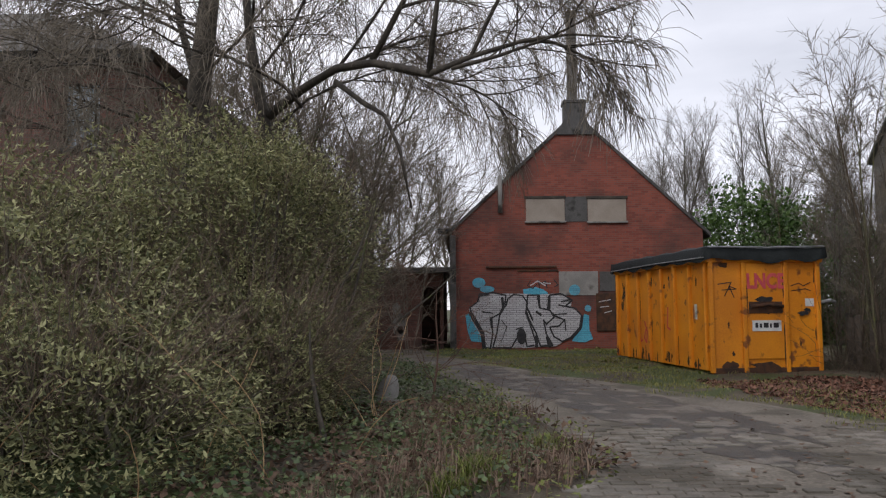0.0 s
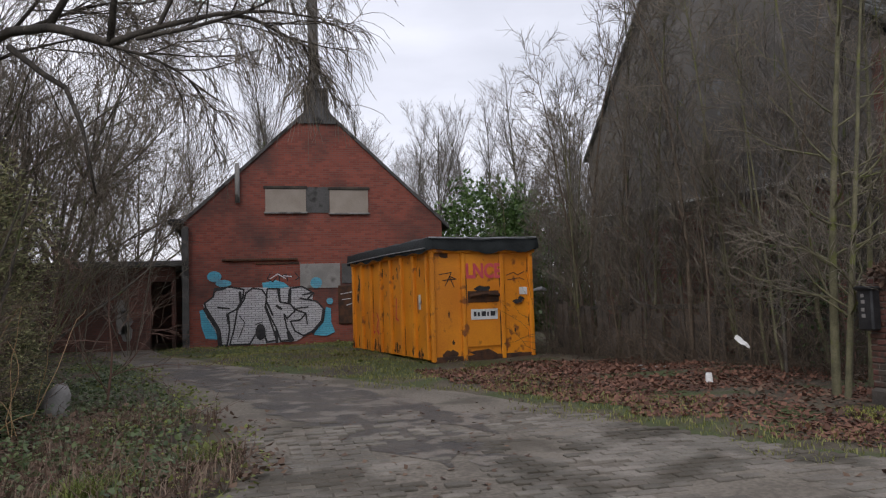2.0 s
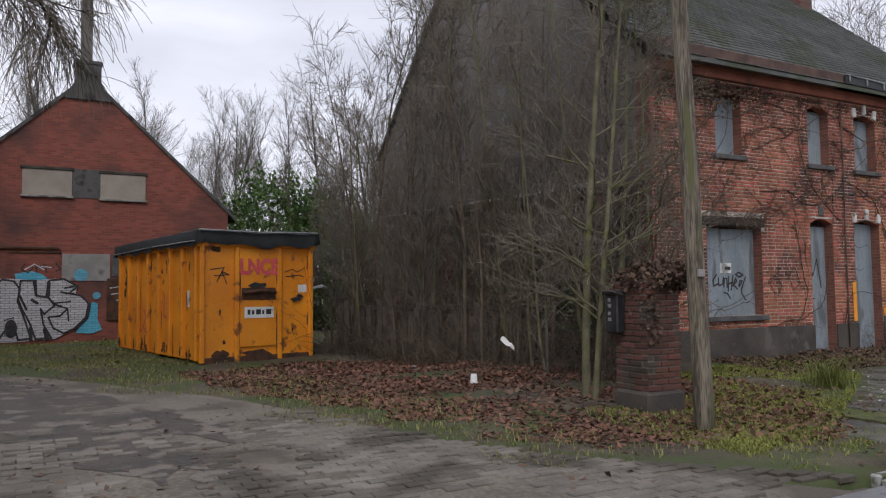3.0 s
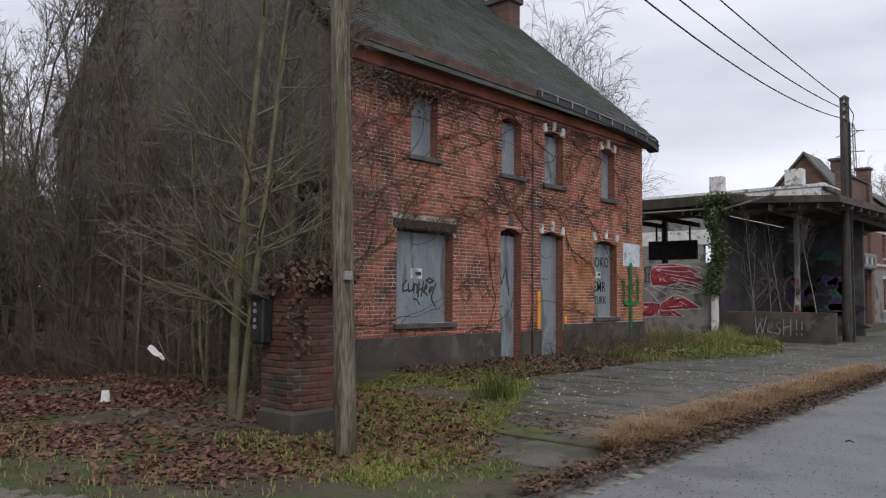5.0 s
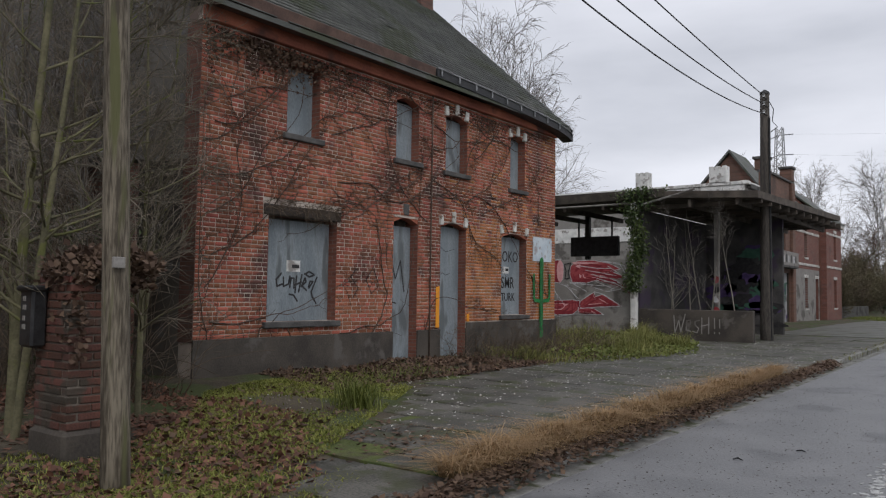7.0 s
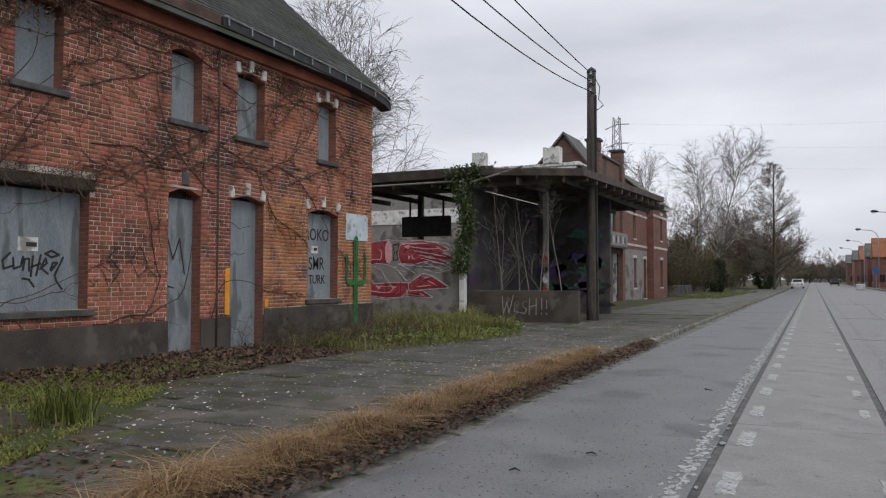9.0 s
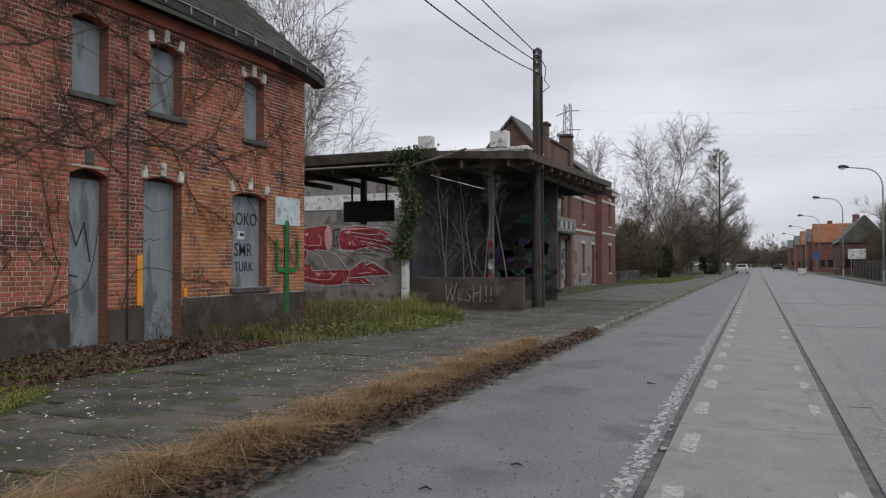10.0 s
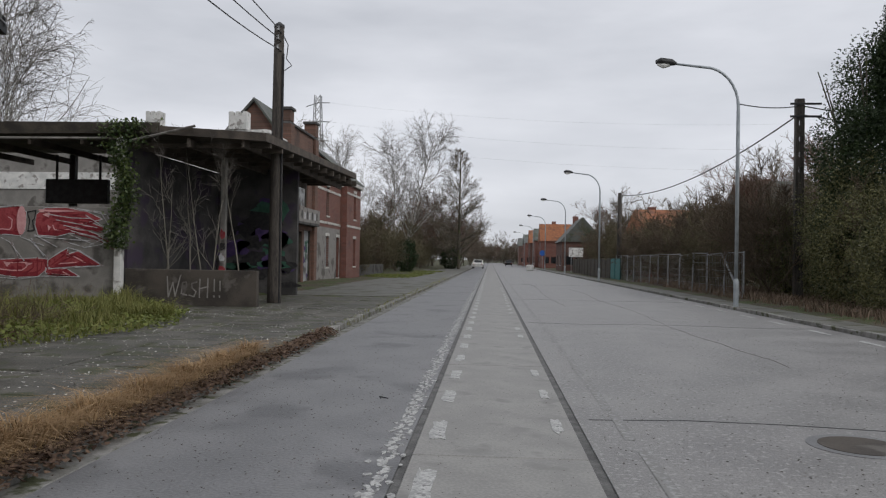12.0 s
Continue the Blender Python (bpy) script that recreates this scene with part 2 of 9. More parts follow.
def leaf_surface(name, c1, c2, rough=0.55, through=0.25, scale=1.2):
    """Leaves: a colour between two per leaf, drifting over the crown, and some light through them."""
    m = bpy.data.materials.new(name)
    m.use_nodes = True
    n, l = m.node_tree.nodes, m.node_tree.links
    b, out = n["Principled BSDF"], n["Material Output"]
    geo, co, no = n.new("ShaderNodeNewGeometry"), n.new("ShaderNodeTexCoord"), n.new("ShaderNodeTexNoise")
    no.inputs["Scale"].default_value, no.inputs["Detail"].default_value = scale, 3
    l.new(co.outputs["Object"], no.inputs["Vector"])
    av = n.new("ShaderNodeMix")
    av.data_type = "FLOAT"
    av.inputs["Factor"].default_value = 0.55
    l.new(geo.outputs["Random Per Island"], av.inputs["A"])
    l.new(no.outputs["Fac"], av.inputs["B"])
    rp = n.new("ShaderNodeValToRGB")
    rp.color_ramp.elements[0].position, rp.color_ramp.elements[0].color = 0.3, (*c1, 1)
    rp.color_ramp.elements[1].position, rp.color_ramp.elements[1].color = 0.72, (*c2, 1)
    l.new(av.outputs["Result"], rp.inputs["Fac"])
    l.new(rp.outputs["Color"], b.inputs["Base Color"])
    b.inputs["Roughness"].default_value = rough
    b.inputs["Specular IOR Level"].default_value = 0.35
    if through:
        tr, ms = n.new("ShaderNodeBsdfTranslucent"), n.new("ShaderNodeMixShader")
        l.new(rp.outputs["Color"], tr.inputs["Color"])
        ms.inputs["Fac"].default_value = through
        l.new(b.outputs[0], ms.inputs[1])
        l.new(tr.outputs[0], ms.inputs[2])
        l.new(ms.outputs[0], out.inputs["Surface"])
    return m


M_asphalt = surface("asphalt", (0.122, 0.123, 0.126), (0.192, 0.192, 0.194), 1.3, 0.55, 0.7, 38, grit=1.0, c3=(0.105, 0.106, 0.11), spots=0.2, spot_scale=0.7, spec=0.5, dist=0.006)
M_asphalt_worn = surface("worn_asphalt", (0.14, 0.137, 0.133), (0.245, 0.239, 0.231), 0.9, 0.54, 0.7, 58, grit=1.5, spec=0.5, c3=(0.29, 0.285, 0.275), spots=0.2, spot_scale=20, dist=0.006)
M_concrete = surface("road_concrete", (0.212, 0.208, 0.197), (0.292, 0.286, 0.270), 1.6, 0.65, 0.4, 45, grit=1.0, c3=(0.20, 0.197, 0.186), spots=0.2, spot_scale=2.5, dist=0.005)
M_paint = surface("worn_white_paint", (0.28, 0.28, 0.272), (0.50, 0.50, 0.485), 7, 0.65, 0.3, 40, grit=1.1, c3=(0.19, 0.19, 0.187), spots=0.25, spot_scale=16, dist=0.004)
M_kerb = surface("kerb_concrete", (0.14, 0.135, 0.12), (0.27, 0.265, 0.25), 4, 0.85, 0.4, 50, vary=0.2, by="object", c3=(0.06, 0.065, 0.03), spots=0.3, spot_scale=5)
M_slab = surface("pavement_slab", (0.045, 0.044, 0.036), (0.135, 0.128, 0.11), 1.8, 0.7, 0.7, 45, grit=1.2, vary=0.16, by="object", c3=(0.06, 0.064, 0.034), spots=0.34, spot_scale=2.2)
M_slab_far = surface("pavement_far", (0.09, 0.09, 0.08), (0.15, 0.147, 0.13), 1.2, 0.7, 0.4, 60, c3=(0.06, 0.062, 0.035), spots=0.3, spot_scale=1.0)
M_soil = surface("soil", (0.05, 0.04, 0.028), (0.11, 0.09, 0.06), 1.2, 0.95, 0.9, 30, c3=(0.055, 0.07, 0.022), spots=0.5, spot_scale=0.8, dist=0.03)
M_paver = surface("paver", (0.105, 0.092, 0.074), (0.185, 0.165, 0.137), 2.0, 0.8, 0.5, 50, vary=0.2, by="island", c3=(0.065, 0.055, 0.04), spots=0.4, spot_scale=0.8)
M_paver_near = surface("paver_near", (0.105, 0.092, 0.074), (0.185, 0.165, 0.137), 2.0, 0.8, 0.5, 50, vary=0.2, by="object", c3=(0.065, 0.055, 0.04), spots=0.4, spot_scale=0.8)
M_track = surface("track_dirt", (0.10, 0.085, 0.066), (0.18, 0.156, 0.125), 1.1, 0.9, 0.9, 24, grit=0.9, c3=(0.085, 0.072, 0.054), spots=0.2, spot_scale=0.8, dist=0.02)
M_moss = surface("moss", (0.055, 0.075, 0.018), (0.12, 0.14, 0.04), 2.2, 0.95, 1.0, 45, c3=(0.07, 0.055, 0.035), spots=0.35, spot_scale=2.0, dist=0.02)
M_brick = surface("house_brick", (0.185, 0.058, 0.036), (0.375, 0.132, 0.074), 1.0, 0.88, 0.5, 60, vary=0.34, by="island", c3=(0.10, 0.045, 0.036), spots=0.14, spot_scale=1.3, dist=0.004)
M_brick_one = surface("house_brick_single", (0.185, 0.058, 0.036), (0.375, 0.132, 0.074), 1.0, 0.88, 0.5, 60, vary=0.34, by="object", c3=(0.13, 0.05, 0.036), spots=0.0, spot_scale=1.3, dist=0.004)
M_brick_orange = surface("orange_brick", (0.33, 0.12, 0.045), (0.42, 0.175, 0.07), 1.4, 0.85, 0.45, 60, vary=0.2, by="island", c3=(0.20, 0.075, 0.04), spots=0.3, spot_scale=1.6, dist=0.004)
M_mortar = surface("mortar", (0.36, 0.305, 0.26), (0.56, 0.49, 0.425), 3, 0.95, 0.5, 60, c3=(0.16, 0.12, 0.10), spots=0.15, spot_scale=1.2)
M_annexbrick = brick_surface("annex_brick", (0.10, 0.045, 0.034), (0.155, 0.065, 0.048), (0.10, 0.08, 0.068), "y", 0.22, 0.07, (0.045, 0.035, 0.03), 0.5)
# the front's brick and mortar, darkened to carry the shade inside the openings
M_reveal_shaded = brick_surface("shaded_reveal_brick", (0.14, 0.05, 0.034), (0.22, 0.08, 0.052), (0.16, 0.13, 0.11), "x", 0.22, 0.07, (0.06, 0.035, 0.03), 0.4)
M_darkmortar = surface("dirty_mortar", (0.10, 0.085, 0.07), (0.17, 0.145, 0.12), 4, 0.95, 0.5, 60)
M_plinth = surface("dark_plinth", (0.04, 0.034, 0.029), (0.088, 0.075, 0.062), 1.6, 0.85, 0.5, 40, c3=(0.11, 0.10, 0.088), spots=0.15, spot_scale=2.5)
M_board = surface("grey_board", (0.165, 0.195, 0.215), (0.285, 0.32, 0.34), 1.6, 0.6, 0.15, 40, c3=(0.13, 0.145, 0.15), spots=0.2, spot_scale=1.6, grit=0.7, stretch=(2.2, 2.2, 0.5))
M_cream = surface("cream_board", (0.255, 0.213, 0.172), (0.335, 0.288, 0.24), 1.5, 0.8, 0.1, 40)
M_willow = surface("willow_bark", (0.035, 0.03, 0.024), (0.085, 0.073, 0.058), 5, 0.95, 0.8, 40)
M_stone = surface("blue_stone", (0.05, 0.048, 0.046), (0.11, 0.105, 0.10), 4, 0.75, 0.3, 50)
M_whitestone = surface("white_painted_stone", (0.42, 0.41, 0.38), (0.68, 0.67, 0.63), 5, 0.8, 0.3, 50, c3=(0.2, 0.15, 0.12), spots=0.25, spot_scale=8)
M_slate = surface("slate", (0.062, 0.066, 0.06), (0.118, 0.122, 0.11), 1.0, 0.7, 0.35, 50, vary=0.22, by="island", c3=(0.06, 0.069, 0.044), spots=0.35, spot_scale=0.8)
M_slate_wall = surface("slate_cladding", (0.07, 0.064, 0.055), (0.135, 0.122, 0.104), 0.8, 0.7, 0.35, 40, vary=0.2, by="island", c3=(0.14, 0.14, 0.14), spots=0.1, spot_scale=3)
M_yardbrick = brick_surface("yard_brick", (0.185, 0.046, 0.03), (0.275, 0.074, 0.047), (0.14, 0.10, 0.085), "y", 0.22, 0.07, (0.05, 0.035, 0.03), 0.55)
M_yardbrick_x = brick_surface("yard_brick_side", (0.15, 0.05, 0.035), (0.2, 0.07, 0.05), (0.12, 0.09, 0.075), "x", 0.22, 0.07)
M_oldbrick_x = brick_surface("old_brick_side", (0.12, 0.055, 0.04), (0.19, 0.085, 0.06), (0.13, 0.11, 0.095), "x", 0.22, 0.07, (0.04, 0.035, 0.03), 0.4)
M_darkbrick = brick_surface("dark_brick", (0.10, 0.05, 0.04), (0.16, 0.075, 0.055), (0.10, 0.09, 0.08), "y", 0.22, 0.07, (0.045, 0.04, 0.035), 0.4)
M_rowbrick = brick_surface("row_brick", (0.135, 0.052, 0.04), (0.205, 0.08, 0.058), (0.2, 0.16, 0.14), "y", 0.22, 0.07, (0.07, 0.045, 0.04), 0.3)
M_rowbrick_x = brick_surface("row_brick_side", (0.15, 0.06, 0.045), (0.2, 0.085, 0.06), (0.15, 0.12, 0.1), "x", 0.22, 0.07, (0.05, 0.035, 0.03), 0.4)
M_shopbrick = brick_surface("brown_shop_brick", (0.13, 0.07, 0.05), (0.19, 0.10, 0.072), (0.13, 0.105, 0.09), "y", 0.22, 0.07, (0.05, 0.038, 0.032), 0.5)
M_palepanel = surface("stained_pale_panel", (0.22, 0.23, 0.235), (0.40, 0.41, 0.41), 2.2, 0.7, 0.2, 40, c3=(0.09, 0.085, 0.08), spots=0.3, spot_scale=1.6)
M_render = surface("grey_render", (0.20, 0.19, 0.175), (0.30, 0.285, 0.265), 1.5, 0.9, 0.4, 40, c3=(0.12, 0.11, 0.1), spots=0.3, spot_scale=1.5)
M_fluegrey = surface("flue_concrete", (0.10, 0.093, 0.085), (0.18, 0.165, 0.15), 2.5, 0.9, 0.4, 40)
M_render_dark = surface("sooty_render", (0.06, 0.058, 0.055), (0.12, 0.115, 0.11), 1.5, 0.9, 0.4, 40, c3=(0.035, 0.033, 0.03), spots=0.3, spot_scale=1.5)
M_white = surface("flaking_white", (0.55, 0.55, 0.53), (0.75, 0.74, 0.71), 3, 0.75, 0.2, 50, c3=(0.3, 0.28, 0.26), spots=0.2, spot_scale=4)
M_wood_pole = surface("weathered_pole", (0.06, 0.048, 0.034), (0.21, 0.18, 0.135), 2.2, 0.9, 0.8, 14, c3=(0.10, 0.10, 0.045), spots=0.32, spot_scale=1.4, grit=0.9, stretch=(5, 5, 0.5))
M_dark_pole = surface("creosoted_pole", (0.03, 0.026, 0.023), (0.085, 0.074, 0.063), 2.0, 0.85, 0.7, 14, grit=0.9, stretch=(5, 5, 0.5))
M_gutterwood = surface("gutter_timber", (0.06, 0.035, 0.028), (0.13, 0.08, 0.062), 3, 0.85, 0.4, 40)
M_lintel = surface("dark_lintel", (0.03, 0.024, 0.02), (0.075, 0.058, 0.048), 3, 0.9, 0.6, 30, stretch=(1, 0.4, 4))
M_darktimber = surface("dark_timber", (0.05, 0.042, 0.035), (0.115, 0.095, 0.078), 3, 0.9, 0.4, 40)
M_dark_wood = surface("dark_wood", (0.03, 0.027, 0.022), (0.075, 0.064, 0.05), 3, 0.9, 0.5, 40, vary=0.25, by="island")
M_rust = surface("rust", (0.035, 0.02, 0.014), (0.10, 0.045, 0.022), 6, 0.9, 0.5, 60)
M_yellow = surface("yellow_steel", (0.62, 0.20, 0.006), (0.78, 0.285, 0.008), 1.2, 0.55, 0.2, 35, c3=(0.24, 0.075, 0.016), spots=0.10, spot_scale=4.0, spec=0.5)
M_tarp = surface("black_tarp", (0.008, 0.010, 0.010), (0.02, 0.024, 0.024), 4, 0.72, 0.5, 25, dist=0.02, spec=0.25)
M_black = surface("black_metal", (0.012, 0.012, 0.013), (0.035, 0.035, 0.036), 6, 0.5, 0.2, 50)
M_zinc = surface("zinc", (0.22, 0.225, 0.23), (0.38, 0.385, 0.39), 6, 0.5, 0.1, 50, metal=0.6)
M_lampsteel = surface("lamp_steel", (0.30, 0.33, 0.35), (0.42, 0.45, 0.47), 4, 0.5, 0.1, 50, metal=0.3)
M_bark = surface("bark", (0.05, 0.043, 0.034), (0.115, 0.1, 0.078), 5, 0.95, 0.8, 40, c3=(0.075, 0.085, 0.03), spots=0.3, spot_scale=3)
M_bark_green = surface("lichen_bark", (0.085, 0.08, 0.045), (0.17, 0.155, 0.09), 4, 0.95, 0.6, 40, c3=(0.12, 0.125, 0.04), spots=0.2, spot_scale=5)
M_palebark = surface("pale_sapling_bark", (0.13, 0.12, 0.10), (0.24, 0.22, 0.185), 4, 0.9, 0.4, 40)
M_bark_pale = surface("birch_bark", (0.24, 0.23, 0.21), (0.42, 0.41, 0.38), 4, 0.85, 0.4, 40, c3=(0.06, 0.055, 0.05), spots=0.3, spot_scale=5)
M_twig = surface("twigs", (0.115, 0.096, 0.072), (0.2, 0.17, 0.13), 3, 0.95, 0, 30, vary=0.3, by="island")
M_twig_grey = surface("grey_twigs", (0.13, 0.116, 0.104), (0.225, 0.205, 0.185), 0.3, 0.95, 0, 30, vary=0.3, by="island")
M_twig_brown = surface("brown_twigs", (0.082, 0.061, 0.042), (0.16, 0.122, 0.085), 0.4, 0.95, 0, 30, vary=0.3, by="island")
M_twig_olive = surface("olive_twigs", (0.09, 0.078, 0.045), (0.18, 0.155, 0.09), 0.4, 0.95, 0, 30, vary=0.3, by="island")
M_twig_red = surface("reddish_twigs", (0.09, 0.052, 0.038), (0.165, 0.10, 0.072), 0.4, 0.95, 0, 30, vary=0.3, by="island")
M_vine = surface("dry_vine", (0.05, 0.033, 0.025), (0.11, 0.075, 0.056), 4, 0.95, 0.3, 40, vary=0.25, by="island")
M_leaf = leaf_surface("bush_leaf", (0.075, 0.085, 0.036), (0.43, 0.42, 0.205), scale=2.4)
M_leaf_olive = leaf_surface("olive_leaf", (0.10, 0.095, 0.05), (0.33, 0.31, 0.17), scale=2.0)
M_ivy = leaf_surface("ivy_leaf", (0.04, 0.065, 0.026), (0.14, 0.18, 0.075), 0.4)
M_vergeleaf = leaf_surface("verge_leaf", (0.045, 0.05, 0.02), (0.175, 0.165, 0.07), 0.6, 0.2, 1.0)
M_columnivy = leaf_surface("climbing_ivy", (0.035, 0.06, 0.02), (0.115, 0.15, 0.05), 0.45)
M_evergreen = leaf_surface("evergreen_leaf", (0.014, 0.028, 0.010), (0.045, 0.068, 0.024), 0.5)
M_holly = leaf_surface("laurel_leaf", (0.04, 0.08, 0.02), (0.12, 0.19, 0.055), 0.4)
M_litter = leaf_surface("dead_leaf", (0.075, 0.036, 0.025), (0.235, 0.115, 0.075), 0.8, 0.1, 2.0)
M_litter_brown = leaf_surface("dry_brown_leaf", (0.07, 0.042, 0.03), (0.16, 0.105, 0.07), 0.85, 0.1, 2.0)
M_grass = leaf_surface("grass_blade", (0.09, 0.115, 0.022), (0.235, 0.26, 0.07), 0.6, 0.3, 1.5)
M_mossblade = leaf_surface("moss_blade", (0.13, 0.15, 0.028), (0.32, 0.33, 0.085), 0.7, 0.3, 1.5)
M_grass_olive = leaf_surface("winter_grass", (0.12, 0.135, 0.035), (0.30, 0.29, 0.10), 0.7, 0.3, 1.0)
M_straw = leaf_surface("dry_straw", (0.26, 0.165, 0.08), (0.52, 0.36, 0.20), 0.8, 0.3, 1.5)
M_weed = leaf_surface("dead_weed", (0.12, 0.085, 0.06), (0.25, 0.18, 0.13), 0.85, 0.2, 1.5)
M_rooftile = surface("orange_tile", (0.20, 0.075, 0.034), (0.31, 0.125, 0.055), 2.5, 0.85, 0.6, 14, vary=0.15, by="island", c3=(0.15, 0.07, 0.04), spots=0.3, spot_scale=1.0)
M_glassdark = surface("dark_window", (0.012, 0.013, 0.015), (0.03, 0.032, 0.035), 2, 0.15, 0, 30, spec=0.6)
M_p_white = surface("spray_white", (0.42, 0.42, 0.43), (0.62, 0.62, 0.63), 5, 0.8, 0.1, 40, c3=(0.26, 0.2, 0.19), spots=0.22, spot_scale=7)
M_p_black = surface("spray_black", (0.012, 0.012, 0.014), (0.04, 0.037, 0.037), 8, 0.7, 0.1, 40)
M_p_cyan = surface("spray_cyan", (0.06, 0.30, 0.42), (0.12, 0.44, 0.56), 5, 0.8, 0.1, 40, c3=(0.2, 0.2, 0.2), spots=0.15, spot_scale=7)
M_p_green = surface("spray_green", (0.012, 0.12, 0.032), (0.025, 0.22, 0.06), 8, 0.8, 0.1, 40)
M_p_red = surface("spray_red", (0.27, 0.036, 0.045), (0.42, 0.085, 0.092), 4, 0.8, 0.1, 40, c3=(0.22, 0.02, 0.03), spots=0.25, spot_scale=4)
M_p_pink = surface("spray_pink", (0.52, 0.06, 0.09), (0.62, 0.10, 0.10), 5, 0.8, 0.1, 40)
M_p_orange = surface("spray_orange", (0.72, 0.26, 0.02), (0.85, 0.36, 0.03), 6, 0.8, 0.1, 40)


# ---- ground ----
SOUTH_X, SOUTH_Y = [-26, -20, -18.3, -13, -10, -7.3, -6.0, -5.1, -4.3, -2.5], [-8.6, -6.9, -6.3, -4.95, -4.35, -3.85, -3.7, -3.85, -4.3, -4.7]
NORTH_X, NORTH_Y = [-26, -21.5, -15.0, -12.0, -9.7, -7.5, -5.7, -4.7, -4.0, -2.5], [-6.6, -5.6, -3.2, -1.7, -0.6, 0.15, 0.55, 0.95, 1.7, 3.2]


def in_track(x, y):
    return (np.interp(x, SOUTH_X, SOUTH_Y) < y) & (y < np.interp(x, NORTH_X, NORTH_Y)) & (x > -26) & (x < -2.4)


def ground_z(x, y):
    """The height of the ground, above the road."""
    x, y = np.asarray(x, float), np.asarray(y, float)
    u = x - S * y
    left = np.interp(u, [-200, -26, -15, -9, -5, -3.0], [0.4, 0.18, 0.17, 0.16, 0.1, 0.03])
    right = np.interp(u, [8.2, 10, 40], [0.07, 0.12, 0.3])
    z = np.where(u < -2.9, left, np.where(u > 8.15, right, -0.07))
    bumpy = 0.05 * np.sin(1.3 * x + 0.6 * y) * np.sin(0.9 * y - 0.4 * x) + 0.025 * np.sin(3.1 * x + 1.7) * np.sin(2.7 * y)
    off = np.where((u < -4.0) | (u > 9.5), 1.0, 0.0) * np.where(in_track(x, y), 0.25, 1.0)
    paved = (u < -2.9) & (u > -8.2) & (y > 3.0) & (x > np.interp(y, [3, 4.5, 6.8, 9.5, 12], [-3.4, -4.2, -5.5, -7.1, -8.2]))
    z = np.where(paved, 0.045, z)
    return z + np.where(paved, 0, bumpy * off)


def lines(fine0, fine1, step, far, grow=1.25):
    a, out, d = np.arange(fine0, fine1 + 1e-6, step), [], step
    p = fine1
    while p < far:
        d *= grow
        p += d
        out.append(p)
    lo, p, d = [], fine0, step
    while p > -far:
        d *= grow
        p -= d
        lo.append(p)
    return np.array(lo[::-1] + list(a) + out)


U = np.unique(np.concatenate([lines(-27, 14, 0.33, 2600), [-2.9, -2.89, 8.14, 8.15]]))
Y = lines(-14, 40, 0.36, 2600)
gu, gy = np.meshgrid(U, Y, indexing="ij")
gx = gu + S * np.clip(gy, -400, 400)
gzz = ground_z(gx, gy)
idx = np.arange(gu.size).reshape(gu.shape)
quads = np.stack([idx[:-1, :-1], idx[1:, :-1], idx[1:, 1:], idx[:-1, 1:]], -1).reshape(-1, 4)
solo("ground", Mass(np.stack([gx, gy, gzz], -1), quads), M_soil, "dark soil and rough winter grass over the verges", kind="structure", smooth=True)


def strip(u0, u1, y0, y1, z0, z1, step=12.0):
    """A flat band along the road, with thickness."""
    g, ys = Geo(), np.linspace(y0, y1, max(2, int((y1 - y0) / step) + 1))
    v = []
    for y in ys:
        v += [(u0 + S * y, y, z0), (u1 + S * y, y, z0), (u1 + S * y, y, z1), (u0 + S * y, y, z1)]
    f = [(0, 1, 2, 3)]
    for i in range(len(ys) - 1):
        a = 4 * i
        f += [(a + k, a + 4 + k, a + 4 + (k + 1) % 4, a + (k + 1) % 4) for k in range(4)]
    a = 4 * (len(ys) - 1)
    f.append((a + 3, a + 2, a + 1, a))
    return g.add(v, f)


solo("road_lane", strip(-2.72, -0.475, -80, 420, -0.3, 0.0), M_asphalt, "smooth dark damp asphalt side lane", kind="structure")
solo("road", strip(0.985, 7.98, -80, 420, -0.3, 0.0), M_asphalt_worn, "pale worn asphalt carriageway", kind="structure")
solo("road_bed", strip(-2.72, 7.98, -80, 420, -0.34, -0.012), surface("tar_joint", (0.065, 0.064, 0.062), (0.15, 0.148, 0.143), 6, 0.8, 0.5, 60), "dark joint filler under the concrete strip", kind="structure")
centre = thing("centre_strip", (0.25, 12, 0), "concrete slab strip between two asphalt lanes", "road", kind="structure")
slab_me = mesh_of("slab", Geo().box(-0.66, 0.66, -2.49, 2.49, -0.05, 0.004, 0.008))
slab_me.materials.append(M_concrete)
for k in range(26):
    y = -7.2 + 5.0 * k
    ob = part("slab", slab_me, None, centre)
    ob.matrix_basis = Matrix.Translation((0.25 + S * y, y, 0.0)) @ Matrix.Rotation(-S, 4, "Z")
part("slab_far", strip(-0.41, 0.91, 121, 420, -0.05, 0.004), M_concrete, centre)

# paint on the road
marks = thing("road_marking", (0, 12, 0), "worn white road marking", "road marking", kind="structure")
g = Geo()
random.seed(4)
y = -6.0
while y < 150:
    x = -0.575 + S * y + random.gauss(0, 0.042)
    k, rx, ry = 7, random.uniform(0.008, 0.034), random.uniform(0.015, 0.065)
    g.prism([(x + rx * random.uniform(0.6, 1.3) * math.cos(2 * math.pi * i / k), y + ry * random.uniform(0.6, 1.3) * math.sin(2 * math.pi * i / k)) for i in range(k)], 0.0005, 0.004 + random.uniform(0, 0.001), "z")
    y += random.uniform(0.004, 0.042) * (1 if y < 40 else 2.5)
part("edge_line", g, M_paint, marks, kind="stuff")
